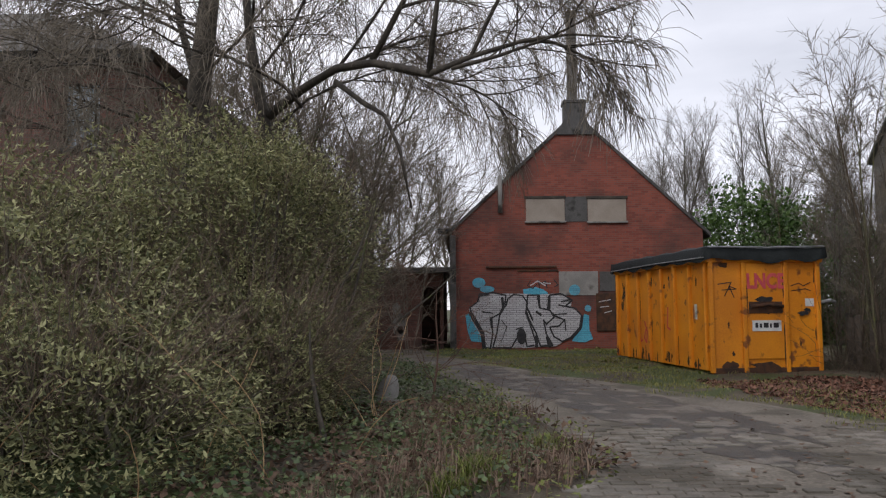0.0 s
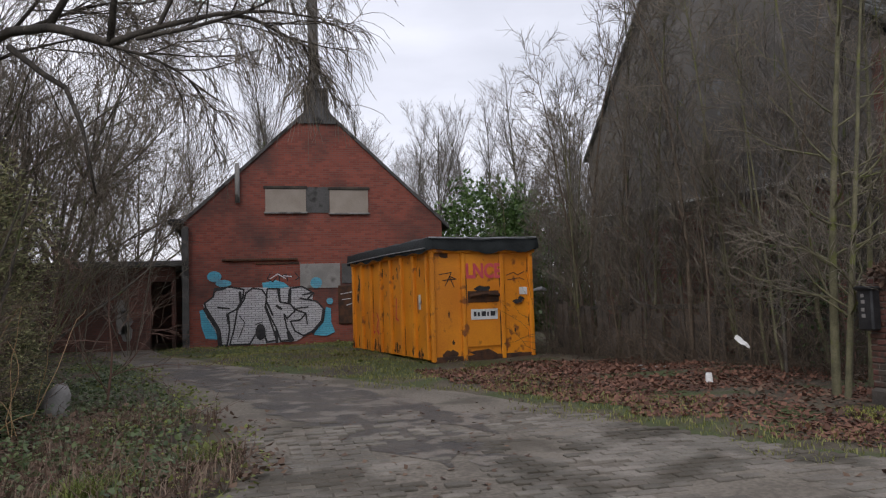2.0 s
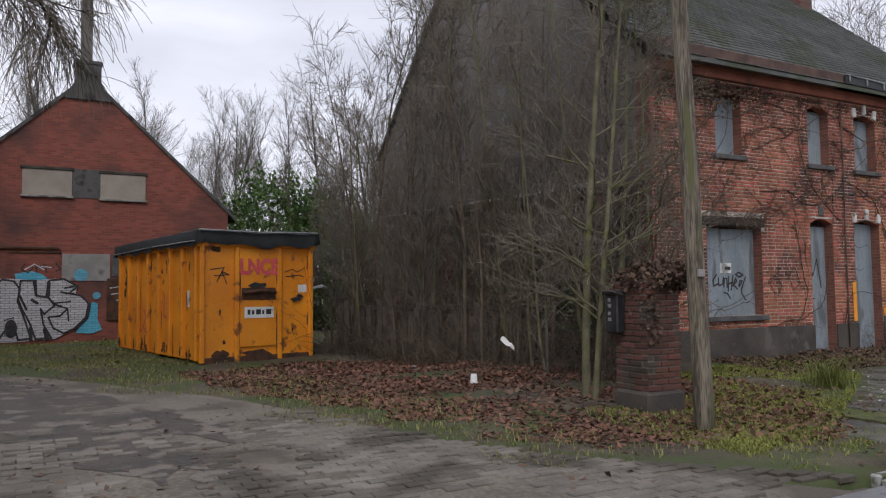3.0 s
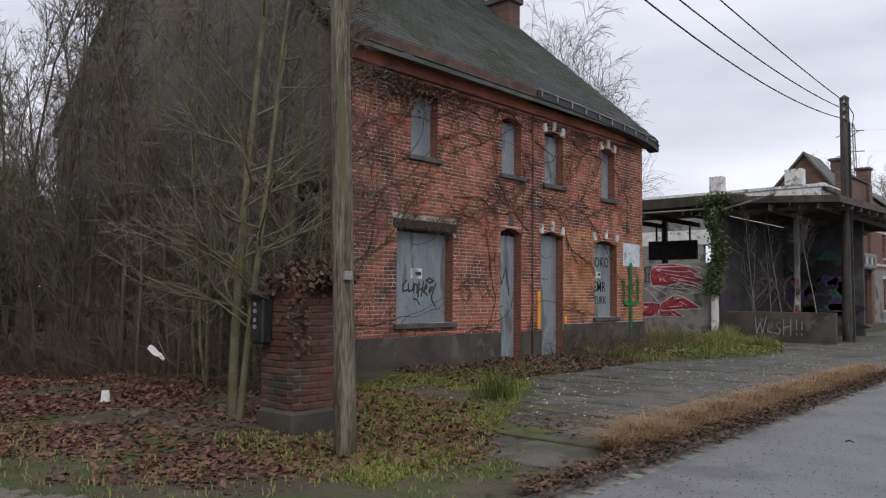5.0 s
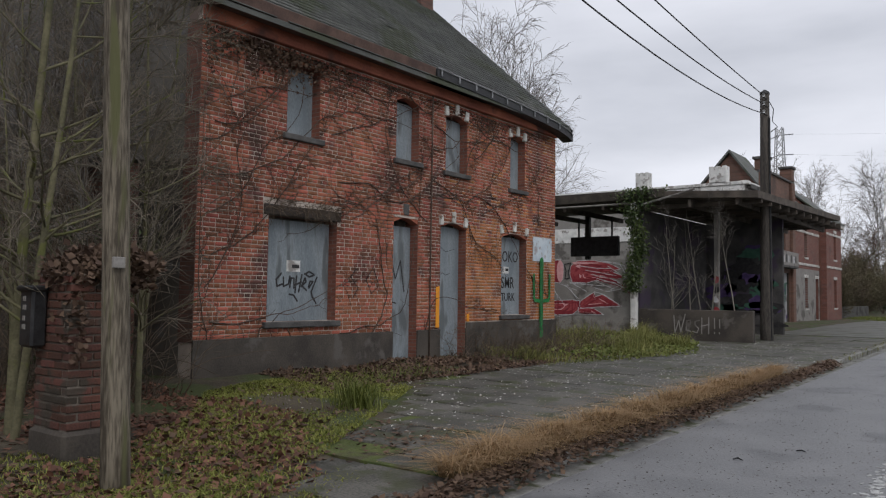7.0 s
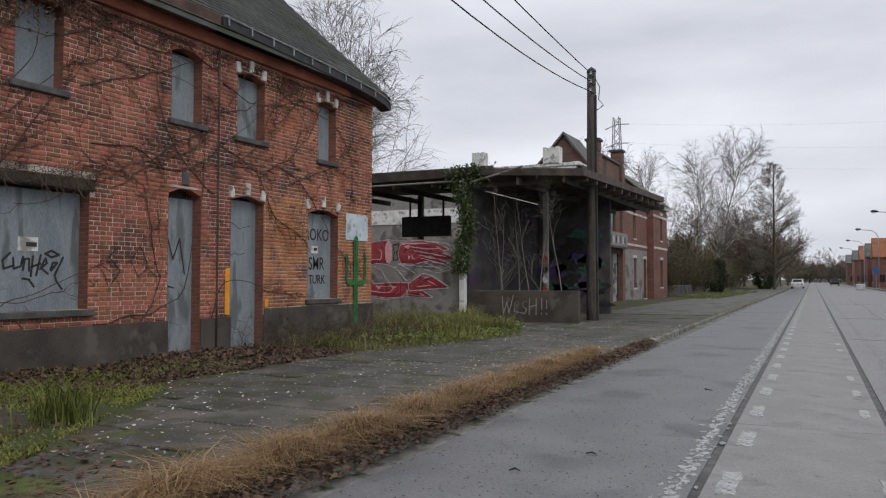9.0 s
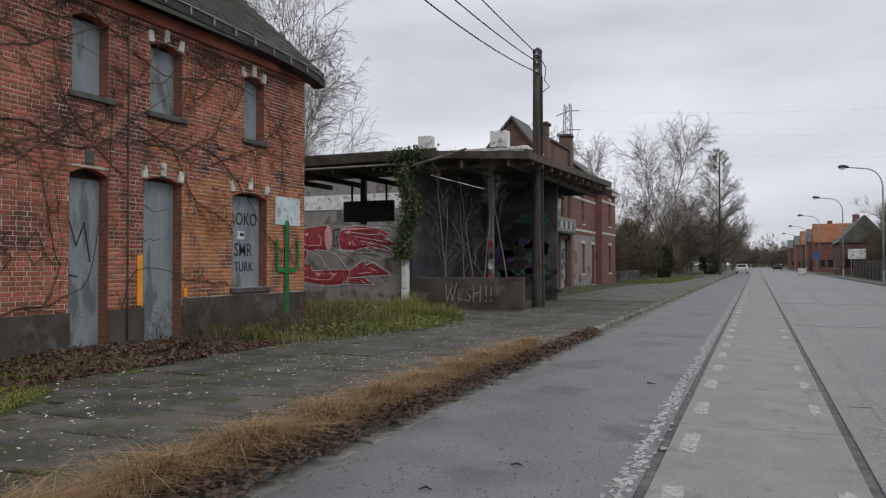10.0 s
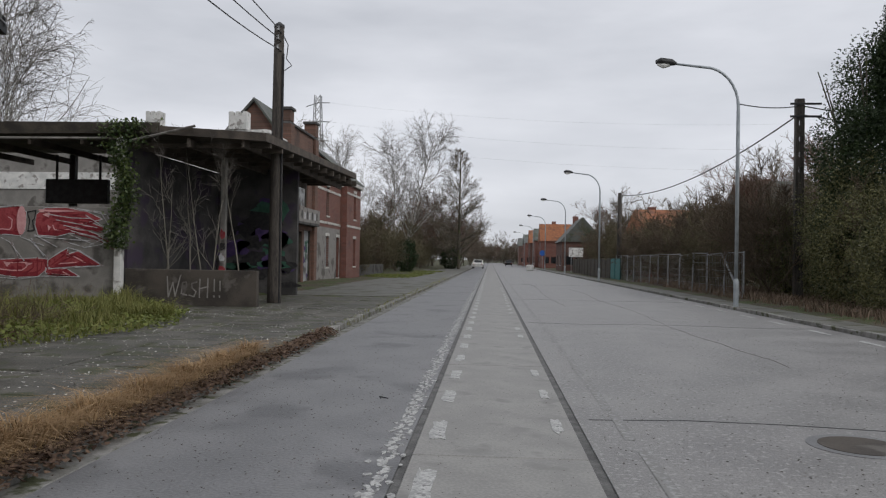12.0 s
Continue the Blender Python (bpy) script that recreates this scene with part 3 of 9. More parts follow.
for side, dx in (("left", -0.26), ("right", 0.76)):
    for k in range(60):
        y = 3.05 + 1.62 * k + (0.3 if side == "right" else 0)
        if y > 100 or (side == "right" and random.random() < 0.35):
            continue
        g = Geo()
        wv = [random.uniform(-0.012, 0.012) for _ in range(6)]
        ends = [random.uniform(-0.05, 0.05) for _ in range(8)]
        rim = [(-0.065, -0.33), (-0.02, -0.35), (0.03, -0.33), (0.068, -0.34), (0.06, -0.12), (0.07, 0.15), (0.062, 0.33), (0.02, 0.35), (-0.03, 0.33), (-0.065, 0.34), (-0.058, 0.1), (-0.068, -0.14)]
        wear = 0.75 if side == "right" else 1.0
        g.prism([(a * wear + random.uniform(-0.014, 0.014), b * wear + ends[i % 8] * (1.3 if abs(b) > 0.3 else 0)) for i, (a, b) in enumerate(rim)], 0.004, 0.0085, "z")
        ob = part("dash", g, M_paint, marks)
        ob.matrix_basis = Matrix.Translation((dx + S * y, y, 0)) @ Matrix.Rotation(-S, 4, "Z")
g = Geo()
y = -10.0
while y < 150:
    n = random.uniform(0.5, 2.0)
    g.add(*[[(1.34 + S * y + a, y + b, 0.004) for a, b in ((-0.05, 0), (0.05, 0.02), (0.06, n), (-0.04, n - 0.05))], [(0, 1, 2, 3)]])
    y += n + random.uniform(0.05, 0.5)
part("faded_line", g, surface("faded_paint", (0.2, 0.2, 0.2), (0.34, 0.34, 0.33), 12, 0.7, 0.2, 60, c3=(0.2, 0.197, 0.19), spots=0.6, spot_scale=20), marks)
for k in range(16):
    y = 12 + 2.4 * k
    part("edge_dash", Geo().prism([(7.35 + S * y, y), (7.47 + S * y, y), (7.47 + S * y, y + 1.15), (7.35 + S * y, y + 1.1)], 0.0005, 0.005, "z"), M_paint, marks)

# kerbs
kerb = thing("kerb", (-3, 12, 0), "weathered concrete kerb along the pavement", "kerb", kind="structure")
kerb_me = mesh_of("kerb_stone", Geo().box(-0.075, 0.075, -0.492, 0.492, -0.2, 0.115, 0.012))
kerb_me.materials.append(M_kerb)
low_me = mesh_of("gutter_stone", Geo().box(-0.10, 0.10, -0.492, 0.492, -0.1, 0.006, 0.006))
low_me.materials.append(M_kerb)
random.seed(11)
for k in range(80):
    y = 3.4 + k
    drop = -0.085 if y < 4.5 else (-0.045 if y < 5.6 else random.uniform(-0.012, 0.006))
    ob = part("kerb_stone", kerb_me, None, kerb)
    ob.matrix_basis = Matrix.Translation((-2.91 + S * y, y, drop)) @ Matrix.Rotation(-S + random.uniform(-0.006, 0.006), 4, "Z")
    ob = part("gutter_stone", low_me, None, kerb)
    ob.matrix_basis = Matrix.Translation((-2.72 + S * y, y, random.uniform(-0.006, 0.0))) @ Matrix.Rotation(-S, 4, "Z")
part("kerb_far", strip(-2.985, -2.835, 83, 400, -0.2, 0.11), M_kerb, kerb)
kerb_r = thing("kerb", (8, 30, 0), "worn concrete kerb by the overgrown verge", "kerb", kind="structure")
for k in range(90):
    y = 8 + k
    ob = part("kerb_stone", kerb_me, None, kerb_r)
    ob.matrix_basis = Matrix.Translation((8.06 + S * y, y, random.uniform(-0.03, 0.0))) @ Matrix.Rotation(-S + random.uniform(-0.008, 0.008), 4, "Z")
part("kerb_far", strip(7.985, 8.135, 98, 400, -0.2, 0.1), M_kerb, kerb_r)
part("kerb_behind", strip(7.985, 8.135, -80, 7.5, -0.2, 0.1), M_kerb, kerb_r)
solo("pavement_right", strip(8.14, 9.35, 8, 400, -0.1, 0.095), M_slab_far, "narrow mossy pavement by the verge", kind="structure")

# pavement of slabs beside the house
pave = thing("pavement", (-5, 12, 0.1), "broken mossy concrete pavement slabs", "pavement", kind="structure")
random.seed(3)
slab_kinds = []
for k in range(5):
    me = mesh_of("paving_slab", Geo().box(-0.486, 0.486, -0.486, 0.486, -0.06, 0.0, 0.012))
    me.materials.append(M_slab)
    slab_kinds.append(me)
for i in range(5):
    for j in range(28):
        y = 3.55 + j + (0.5 if i % 2 else 0)
        x = -3.50 - i * 1.0 + S * y
        if x < np.interp(y, [3, 4.5, 6.8, 9.5, 12], [-3.9, -4.7, -6.0, -7.6, -8.2]):
            continue
        ob = part("paving_slab", slab_kinds[(i * 7 + j * 3) % 5], None, pave)
        edge = x - float(np.interp(y, [3, 4.5, 6.8, 9.5, 12], [-3.9, -4.7, -6.0, -7.6, -8.2]))
        sunk = 0.05 * min(1, max(0, (5.8 - y) / 1.8)) + 0.035 * max(0, 1 - edge / 0.9) * (y < 12)
        ob.matrix_basis = Matrix.Translation((x, y, 0.104 - min(sunk, 0.062) + random.uniform(-0.008, 0.008))) @ Euler((random.uniform(-0.008, 0.008), random.uniform(-0.008, 0.008), -S)).to_matrix().to_4x4()
part("paving_far", strip(-9.6, -3.0, 31.9, 300, 0.0, 0.1), M_slab_far, pave)
part("joint_moss", strip(-8.1, -3.0, 9.5, 31.9, 0.02, 0.085), M_moss, pave)
part("joint_moss", strip(-5.2, -3.0, 5.0, 9.5, 0.02, 0.085), M_moss, pave)

# the yard's track and its pavers
xs = np.linspace(-26, -2.55, 120)
rows = [np.interp(xs, SOUTH_X, SOUTH_Y) + f * (np.interp(xs, NORTH_X, NORTH_Y) - np.interp(xs, SOUTH_X, SOUTH_Y)) for f in np.linspace(0.02, 0.98, 16)]
tv = [(x, y, float(ground_z(x, y)) + (0.0 if i in (0, 15) else 0.012)) for i, r in enumerate(rows) for x, y in zip(xs, r)]
tf = [(i * 120 + j, i * 120 + j + 1, (i + 1) * 120 + j + 1, (i + 1) * 120 + j) for i in range(15) for j in range(119)]
yard = thing("yard_drive", (-6, -2, 0.05), "worn brick-paved drive with muddy wheel tracks", "drive", kind="structure")
part("track", Geo().add(tv, tf), M_track, yard, smooth=True)
M_mud = surface("wet_mud", (0.03, 0.025, 0.02), (0.075, 0.062, 0.048), 2.0, 0.6, 0.9, 30, c3=(0.14, 0.12, 0.095), spots=0.3, spot_scale=2.5, dist=0.02)
random.seed(19)
for f0, x0, x1, wid in ((0.40, -19.5, -5.2, 0.62), (0.62, -18, -6.4, 0.34), (0.28, -15, -8.0, 0.3), (0.5, -8.6, -4.4, 0.16)):
    g, n = Geo(), 60
    up, dn = [], []
    for i in range(n):
        x = x0 + (x1 - x0) * i / (n - 1)
        so, no = float(np.interp(x, SOUTH_X, SOUTH_Y)), float(np.interp(x, NORTH_X, NORTH_Y))
        y, w = so + f0 * (no - so), wid * (0.4 + abs(math.sin(i * 0.37)) * random.uniform(0.5, 1.1)) * min(1, i / 6, (n - 1 - i) / 6) + 0.01
        for q, lst in ((y - w, dn), (y + w, up)):
            q += random.uniform(-0.06, 0.06)
            lst.append((x, q, float(ground_z(x, q)) + 0.0165))
    g.add(dn + up, [(i, i + 1, n + i + 1, n + i) for i in range(n - 1)])
    part("mud_rut", g, M_mud, yard, "dark wet wheel rut", smooth=True)

# ---- the brick house beside the pavement ----
FX, BX = -9.36, -9.56       # wall face, board face
HY0, HY1, HZ0, HZ1 = 6.95, 17.52, 0.0, 5.70
RX, RZ, EX, EZ, REAR = -15.2, 11.25, -8.98, 5.70, -20.9   # ridge, eave and rear wall
OPEN = {"window_low": (8.28, 9.80, 0.98, 2.70), "door_a": (11.30, 12.03, 0.12, 2.92), "door_b": (12.76, 13.66, 0.12, 2.94), "window_arch": (15.05, 16.14, 1.0, 2.88),
        "window_up_a": (8.60, 9.33, 4.06, 5.27), "window_up_b": (11.33, 12.02, 4.05, 5.28), "window_up_c": (12.90, 13.66, 4.02, 5.24), "window_up_d": (15.39, 16.04, 3.94, 5.22)}
house = thing("brick_house", (-14, 12, 0), "derelict two-storey red brick house with boarded openings and a slate roof", "house")
part("wall_front", wall_with_holes("x", FX - 0.008, 0.34, HY0, HY1, HZ0, HZ1, list(OPEN.values())), M_mortar, house, "red brick front with bare vines")
part("wall_side", wall_with_holes("y", HY1 + 0.0, 0.3, REAR, FX - 0.36, HZ0, HZ1, [], 1), M_oldbrick_x, house)
part("wall_rear", wall_with_holes("x", REAR, 0.3, HY0 + 0.3, HY1 - 0.32, HZ0, HZ1, [], -1), M_darkbrick, house)
gab = [(REAR, 0.0), (FX - 0.36, 0.0), (FX - 0.36, EZ + 0.2), (RX, RZ - 0.12), (REAR, EZ + 0.2)]
part("gable_wall", Geo().prism(gab, HY0 + 0.002, HY0 + 0.3, "y"), M_slate_wall, house, "dark slate-clad gable end")
part("gable_wall", Geo().prism([(REAR + 0.3, EZ), (FX - 0.5, EZ), (RX, RZ - 0.14)], HY1 - 0.3, HY1 - 0.002, "y"), M_oldbrick_x, house)
# boards in the openings
for key, (a, b, c, d) in OPEN.items():
    gap = {"door_a": 0.15, "window_low": 0.05}.get(key, 0.07)
    g = Geo().box(BX - 0.03, BX, a - 0.02, b + 0.02, c - 0.02, d - gap)
    for y0, y1, z0, z1 in ((a - 0.006, a + 0.004, c, d), (b - 0.004, b + 0.006, c, d), (a, b, d - 0.004, d + 0.006)):
        part("reveal", Geo().box(FX - 0.33, FX - 0.006, y0, y1, z0, z1), M_reveal_shaded, house)
    # added dark sheet: stands in for the unlit interior above the board
    part("recess", Geo().box(FX - 0.40, FX - 0.352, a - 0.1, b + 0.1, c - 0.1, d + 0.1), M_darktimber, house)
    ob = part("door_board" if "door" in key else "window_board", g, M_board, house, "grey sheet metal board over the opening")
    if "door" not in key:
        part("sill", Geo().box(FX - 0.1, FX + 0.07, a - 0.08, b + 0.08, c - 0.10, c - 0.002, 0.012), M_stone, house, "dark stone sill")
    if "low" not in key and key != "window_up_a":
        # shallow arch of upright bricks with the corners filled
        mid, half, rise = (a + b) / 2, (b - a) / 2, 0.10
        n = 9
        arc = [(mid - half + 2 * half * i / n, d - rise + rise * math.sin(math.pi * i / n)) for i in range(n + 1)]
        part("arch", Geo().prism([(a, d + 0.001)] + [(p[0], min(p[1], d)) for p in arc] + [(b, d + 0.001)], FX - 0.2, FX - 0.012, "x"), M_brick, house)
part("lintel", Geo().box(FX - 0.1, FX + 0.022, 8.18, 9.89, 2.69, 2.865, 0.015), M_lintel, house, "dark timber lintel")
part("plinth", wall_with_holes("x", FX + 0.03, 0.03, HY0 - 0.02, HY1 + 0.03, -0.02, 0.74, [(11.30, 12.03, 0.1, 1), (12.76, 13.66, 0.1, 1)]), M_plinth, house, "dark cement-rendered plinth")
part("corner_face", Geo().box(FX - 0.36, FX - 0.004, HY0 - 0.016, HY0 - 0.003, 0.7, 5.48), M_oldbrick_x, house)
part("plinth_raised", wall_with_holes("x", FX + 0.028, 0.026, 13.68, HY1 + 0.03, 0.742, 0.86, []), M_plinth, house)


def keystones(mid, half, top, n=3):
    for i, off in enumerate((-half, 0, half)[:n]):
        lean = Matrix.Translation((FX + 0.012, mid + off, top + (0.07 if i == 1 else 0))) @ Matrix.Rotation(-off * 0.35, 4, "X")
        part("keystone", Geo().box(-0.05, 0.035, -0.055, 0.055, -0.1, 0.13 if i == 1 else 0.1, 0.012, lean), M_whitestone, house, "white painted stone")


keystones(13.19, 0.43, 2.98)
keystones(15.57, 0.55, 2.96)
keystones(13.25, 0.36, 5.28)
keystones(15.68, 0.32, 5.24)
part("keystone", Geo().box(FX - 0.03, FX + 0.02, 11.58, 11.74, 2.98, 3.2, 0.012), M_stone, house)
part("cornice", Geo().box(FX - 0.02, FX + 0.1, HY0, HY1, 5.48, 5.69, 0.01), M_brick, house)
part("gutter_board", Geo().box(FX + 0.1, FX + 0.34, HY0 - 0.1, 12.1, 5.68, 5.95, 0.012), M_gutterwood, house, "brown timber box gutter")
SAG = [(12.1, 5.92), (13.6, 5.88), (15.0, 5.83), (16.2, 5.77), (17.0, 5.71), (17.45, 5.64), (17.74, 5.55)]
g = Geo()
for (a, za), (b, zb) in zip(SAG, SAG[1:]):
    g.add([(FX + 0.1, a, za - 0.16), (FX + 0.38, a, za - 0.16), (FX + 0.38, a, za), (FX + 0.1, a, za), (FX + 0.1, b, zb - 0.16), (FX + 0.38, b, zb - 0.16), (FX + 0.38, b, zb), (FX + 0.1, b, zb)],
          [(0, 1, 2, 3), (7, 6, 5, 4), (0, 4, 5, 1), (1, 5, 6, 2), (2, 6, 7, 3), (3, 7, 4, 0)])
part("gutter", g, M_black, house, "broken dark gutter sagging at its end")
for k in range(9):
    y = 12.2 + 0.60 * k
    z = float(np.interp(y, [p[0] for p in SAG], [p[1] for p in SAG]))
    part("bracket", Geo().box(FX + 0.385, FX + 0.405, y, y + 0.035, z - 0.13, z + 0.03), M_zinc, house)
part("gutter_edge", Geo().tube([(FX + 0.40, y, z + 0.008) for y, z in SAG], 0.013, 5), M_zinc, house)
part("downpipe", Geo().tube([(FX + 0.05, 12.38, z) for z in (0.2, 1.2, 2.4, 3.6, 4.8, 5.5)], 0.017, 8), M_vine, house, "thin rusty cable pipe", smooth=True)
# roof
part("roof_deck", Geo().add([(EX - 0.02, HY0 - 0.12, EZ + 0.02), (EX - 0.02, HY1 + 0.12, EZ + 0.02), (RX, HY1 + 0.12, RZ), (RX, HY0 - 0.12, RZ),
                             (EX - 0.02, HY0 - 0.12, EZ - 0.06), (EX - 0.02, HY1 + 0.12, EZ - 0.06), (RX, HY1 + 0.12, RZ - 0.1), (RX, HY0 - 0.12, RZ - 0.1)],
                            [(0, 1, 2, 3), (7, 6, 5, 4), (0, 4, 5, 1), (1, 5, 6, 2), (2, 6, 7, 3), (3, 7, 4, 0)]), M_slate, house)
part("roof_rear", Geo().add([(RX, HY0 - 0.12, RZ), (RX, HY1 + 0.12, RZ), (REAR - 0.12, HY1 + 0.12, EZ), (REAR - 0.12, HY0 - 0.12, EZ),
                             (RX, HY0 - 0.12, RZ - 0.1), (RX, HY1 + 0.12, RZ - 0.1), (REAR - 0.12, HY1 + 0.12, EZ - 0.1), (REAR - 0.12, HY0 - 0.12, EZ - 0.1)],
                            [(0, 1, 2, 3), (7, 6, 5, 4), (0, 4, 5, 1), (1, 5, 6, 2), (2, 6, 7, 3), (3, 7, 4, 0)]), M_slate, house)
slope = math.atan2(RZ - EZ, EX - RX)
run = math.hypot(RZ - EZ, EX - RX)
n_rows, n_cols = int(run / 0.17), int((HY1 - HY0 + 0.24) / 0.24)
sl = []
random.seed(21)
for r in range(n_rows):
    for c in range(n_cols):
        if random.random() < 0.006:
            continue
        s0 = r * run / n_rows
        y = HY0 - 0.11 + (c + (0.5 if r % 2 else 0)) * 0.24
        if y + 0.23 > HY1 + 0.13:
            continue
        lift = 0.012 + random.uniform(0, 0.006)
        for s, up in ((s0, lift + 0.016), (s0 + 0.26, 0.006)):
            px, pz = EX - 0.02 - s * math.cos(slope) + up * math.sin(slope), EZ + 0.02 + s * math.sin(slope) + up * math.cos(slope)
            sl += [(px, y, pz), (px, y + 0.232, pz)]
sv = np.array(sl).reshape(-1, 4, 3)
sv2 = sv - np.array([math.sin(slope), 0, math.cos(slope)]) * 0.012
allv = np.concatenate([sv, sv2], 1).reshape(-1, 3)
base = (np.arange(len(sv)) * 8)[:, None, None]
part("slate_cover", Mass(allv, (base + np.array([[0, 1, 3, 2], [4, 6, 7, 5], [0, 4, 5, 1], [0, 2, 6, 4], [1, 5, 7, 3]])).reshape(-1, 4)), M_slate, house, kind="stuff")
part("ridge_cap", Geo().tube([(RX, HY0 - 0.12, RZ + 0.02), (RX, HY1 + 0.12, RZ + 0.02)], 0.1, 8), M_slate, house)
part("bargeboard", Geo().add([(EX + 0.02, HY1 + 0.13, EZ - 0.02), (RX, HY1 + 0.13, RZ + 0.03), (RX, HY1 + 0.13, RZ - 0.16), (EX + 0.02, HY1 + 0.13, EZ - 0.2),
                              (EX + 0.02, HY1 + 0.16, EZ - 0.02), (RX, HY1 + 0.16, RZ + 0.03), (RX, HY1 + 0.16, RZ - 0.16), (EX + 0.02, HY1 + 0.16, EZ - 0.2)],
                             [(0, 1, 2, 3), (7, 6, 5, 4), (0, 4, 5, 1), (1, 5, 6, 2), (2, 6, 7, 3), (3, 7, 4, 0)]), M_black, house)
ch = part("chimney", Geo().box(-14.25, -13.42, 16.95, 17.5, 9.0, 10.62, 0.01), M_darkbrick, house, "brick chimney stack")
part("chimney_cap", Geo().box(-14.33, -13.34, 16.87, 17.58, 10.45, 10.62 + 0.012, 0.02), M_stone, ch)

# low extension against the gable, with its white roof edge
lean = thing("lean_to", (-14, 6.4, 0), "low dark brick lean-to with a pale roof edge", "shed")
part("wall", wall_with_holes("y", 6.0, 0.25, -18.2, -9.75, 0, 3.25, [(-13.2, -12.4, 1.5, 2.6)], -1), M_oldbrick_x, lean)
part("roof", Geo().add([(-18.4, 5.84, 3.56), (-9.6, 5.84, 3.31), (-9.6, 6.94, 3.5), (-18.4, 6.94, 3.75), (-18.4, 5.84, 3.48), (-9.6, 5.84, 3.23), (-9.6, 6.94, 3.42), (-18.4, 6.94, 3.67)],
                       [(0, 1, 2, 3), (7, 6, 5, 4), (0, 4, 5, 1), (1, 5, 6, 2), (2, 6, 7, 3), (3, 7, 4, 0)]), M_slate_wall, lean)
for a, b, w in ((-18.3, -16.3, 0.03), (-16.1, -14.6, 0.03), (-14.5, -12.5, 0.05), (-12.1, -11.3, 0.04), (-11.2, -9.7, 0.075)):
    za, zb = 3.31 + 0.028 * (-9.6 - a), 3.31 + 0.028 * (-9.6 - b)
    part("roof_edge", Geo().prism([(a, za), (b, zb), (b, zb + w), (a, za + w)], 5.78, 5.835, "y"), M_whitestone, lean, "pale roof edge strip")
part("window_board", Geo().box(-13.22, -12.38, 6.06, 6.1, 1.48, 2.62), M_render, lean)

# ---- the gabled brick building at the back of the yard ----
GX = -24.0
GA = [(-5.30, 0.0), (2.95, 0.0), (2.95, 4.10), (-1.15, 7.95), (-5.30, 4.15)]
barn = thing("yard_building", (-28, -1, 0), "abandoned red brick gabled building with a slim flue", "building")
g = Geo()
holes = [(-3.08, -1.88, 2.1, 2.72), (-1.75, -0.51, 2.0, 2.73), (-0.45, 0.1, 2.05, 2.72), (-2.83, -1.55, 4.41, 5.16), (-0.79, 0.47, 4.38, 5.13)]
part("gable_wall", Geo().prism(GA, GX - 0.3, GX, "x"), M_yardbrick, barn, "red brick gable with dark stains")
part("wall_side", Geo().box(-34, GX - 0.3, -5.3, -5.0, 0, 4.1), M_yardbrick_x, barn)
part("wall_side", Geo().box(-34, GX - 0.3, 2.65, 2.95, 0, 4.05), M_yardbrick_x, barn)
part("wall_rear", Geo().prism(GA, -34.3, -34.0, "x"), M_yardbrick, barn)
for s, e in ((-1, -5.55), (1, 3.2)):
    z0 = 3.95
    part("roof_slope", Geo().add([(GX - 0.02, e, z0), (-34.2, e, z0), (-34.2, -1.15, 8.03), (GX - 0.02, -1.15, 8.03), (GX - 0.02, e, z0 - 0.12), (-34.2, e, z0 - 0.12), (-34.2, -1.15, 7.9), (GX - 0.02, -1.15, 7.9)],
                                 [(0, 1, 2, 3), (7, 6, 5, 4), (0, 4, 5, 1), (1, 5, 6, 2), (2, 6, 7, 3), (3, 7, 4, 0)]), M_slate, barn)
    # coping along the verge
    part("verge_coping", Geo().add([(GX + 0.06, e, z0 + 0.02), (GX + 0.06, -1.15, 8.06), (GX + 0.06, -1.15, 7.93), (GX + 0.06, e, z0 - 0.1), (GX - 0.2, e, z0 + 0.02), (GX - 0.2, -1.15, 8.06), (GX - 0.2, -1.15, 7.93), (GX - 0.2, e, z0 - 0.1)],
                                   [(0, 1, 2, 3), (7, 6, 5, 4), (0, 4, 5, 1), (1, 5, 6, 2), (2, 6, 7, 3), (3, 7, 4, 0)]), M_render_dark, barn)
stack = part("chimney", Geo().prism([(-1.78, 7.3), (-0.52, 7.3), (-0.80, 7.85), (-0.80, 8.42), (-1.50, 8.42), (-1.50, 7.85)], GX - 0.55, GX + 0.07, "x"), M_render_dark, barn, "sooty stepped chimney base")
part("chimney_cap", Geo().box(GX - 0.6, GX + 0.1, -1.54, -0.76, 8.36, 8.48, 0.02), M_render_dark, stack)
part("flue", Geo().box(GX - 0.4, GX - 0.12, -1.35, -1.03, 8.4, 11.62, 0.03), M_fluegrey, barn, "slim grey concrete flue pipe")
for (a, b, c, d) in holes[3:]:
    part("window_board", Geo().box(GX + 0.004, GX + 0.03, a, b, c, d, 0.004), M_cream, barn, "pale cream board over an upper window")
    part("lintel", Geo().box(GX + 0.004, GX + 0.06, a - 0.05, b + 0.05, d, d + 0.09, 0.01), M_dark_wood, barn)
    part("sill", Geo().box(GX + 0.004, GX + 0.08, a - 0.04, b + 0.04, c - 0.06, c, 0.01), M_render, barn)
part("panel", Geo().box(GX + 0.002, GX + 0.02, -1.54, -0.80, 4.38, 5.22, 0.004), M_render_dark, barn, "grey cement panel")
part("beam", Geo().box(GX + 0.002, GX + 0.08, -4.17, -1.85, 2.86, 2.93, 0.01), M_rust, barn, "rusty steel beam over a closed gateway")
part("infill", Geo().box(GX + 0.002, GX + 0.02, -3.08, -1.86, 2.02, 2.74, 0.004), M_yardbrick, barn)
part("infill_lintel", Geo().box(GX + 0.002, GX + 0.05, -3.15, -1.8, 2.74, 2.80, 0.008), M_rust, barn)
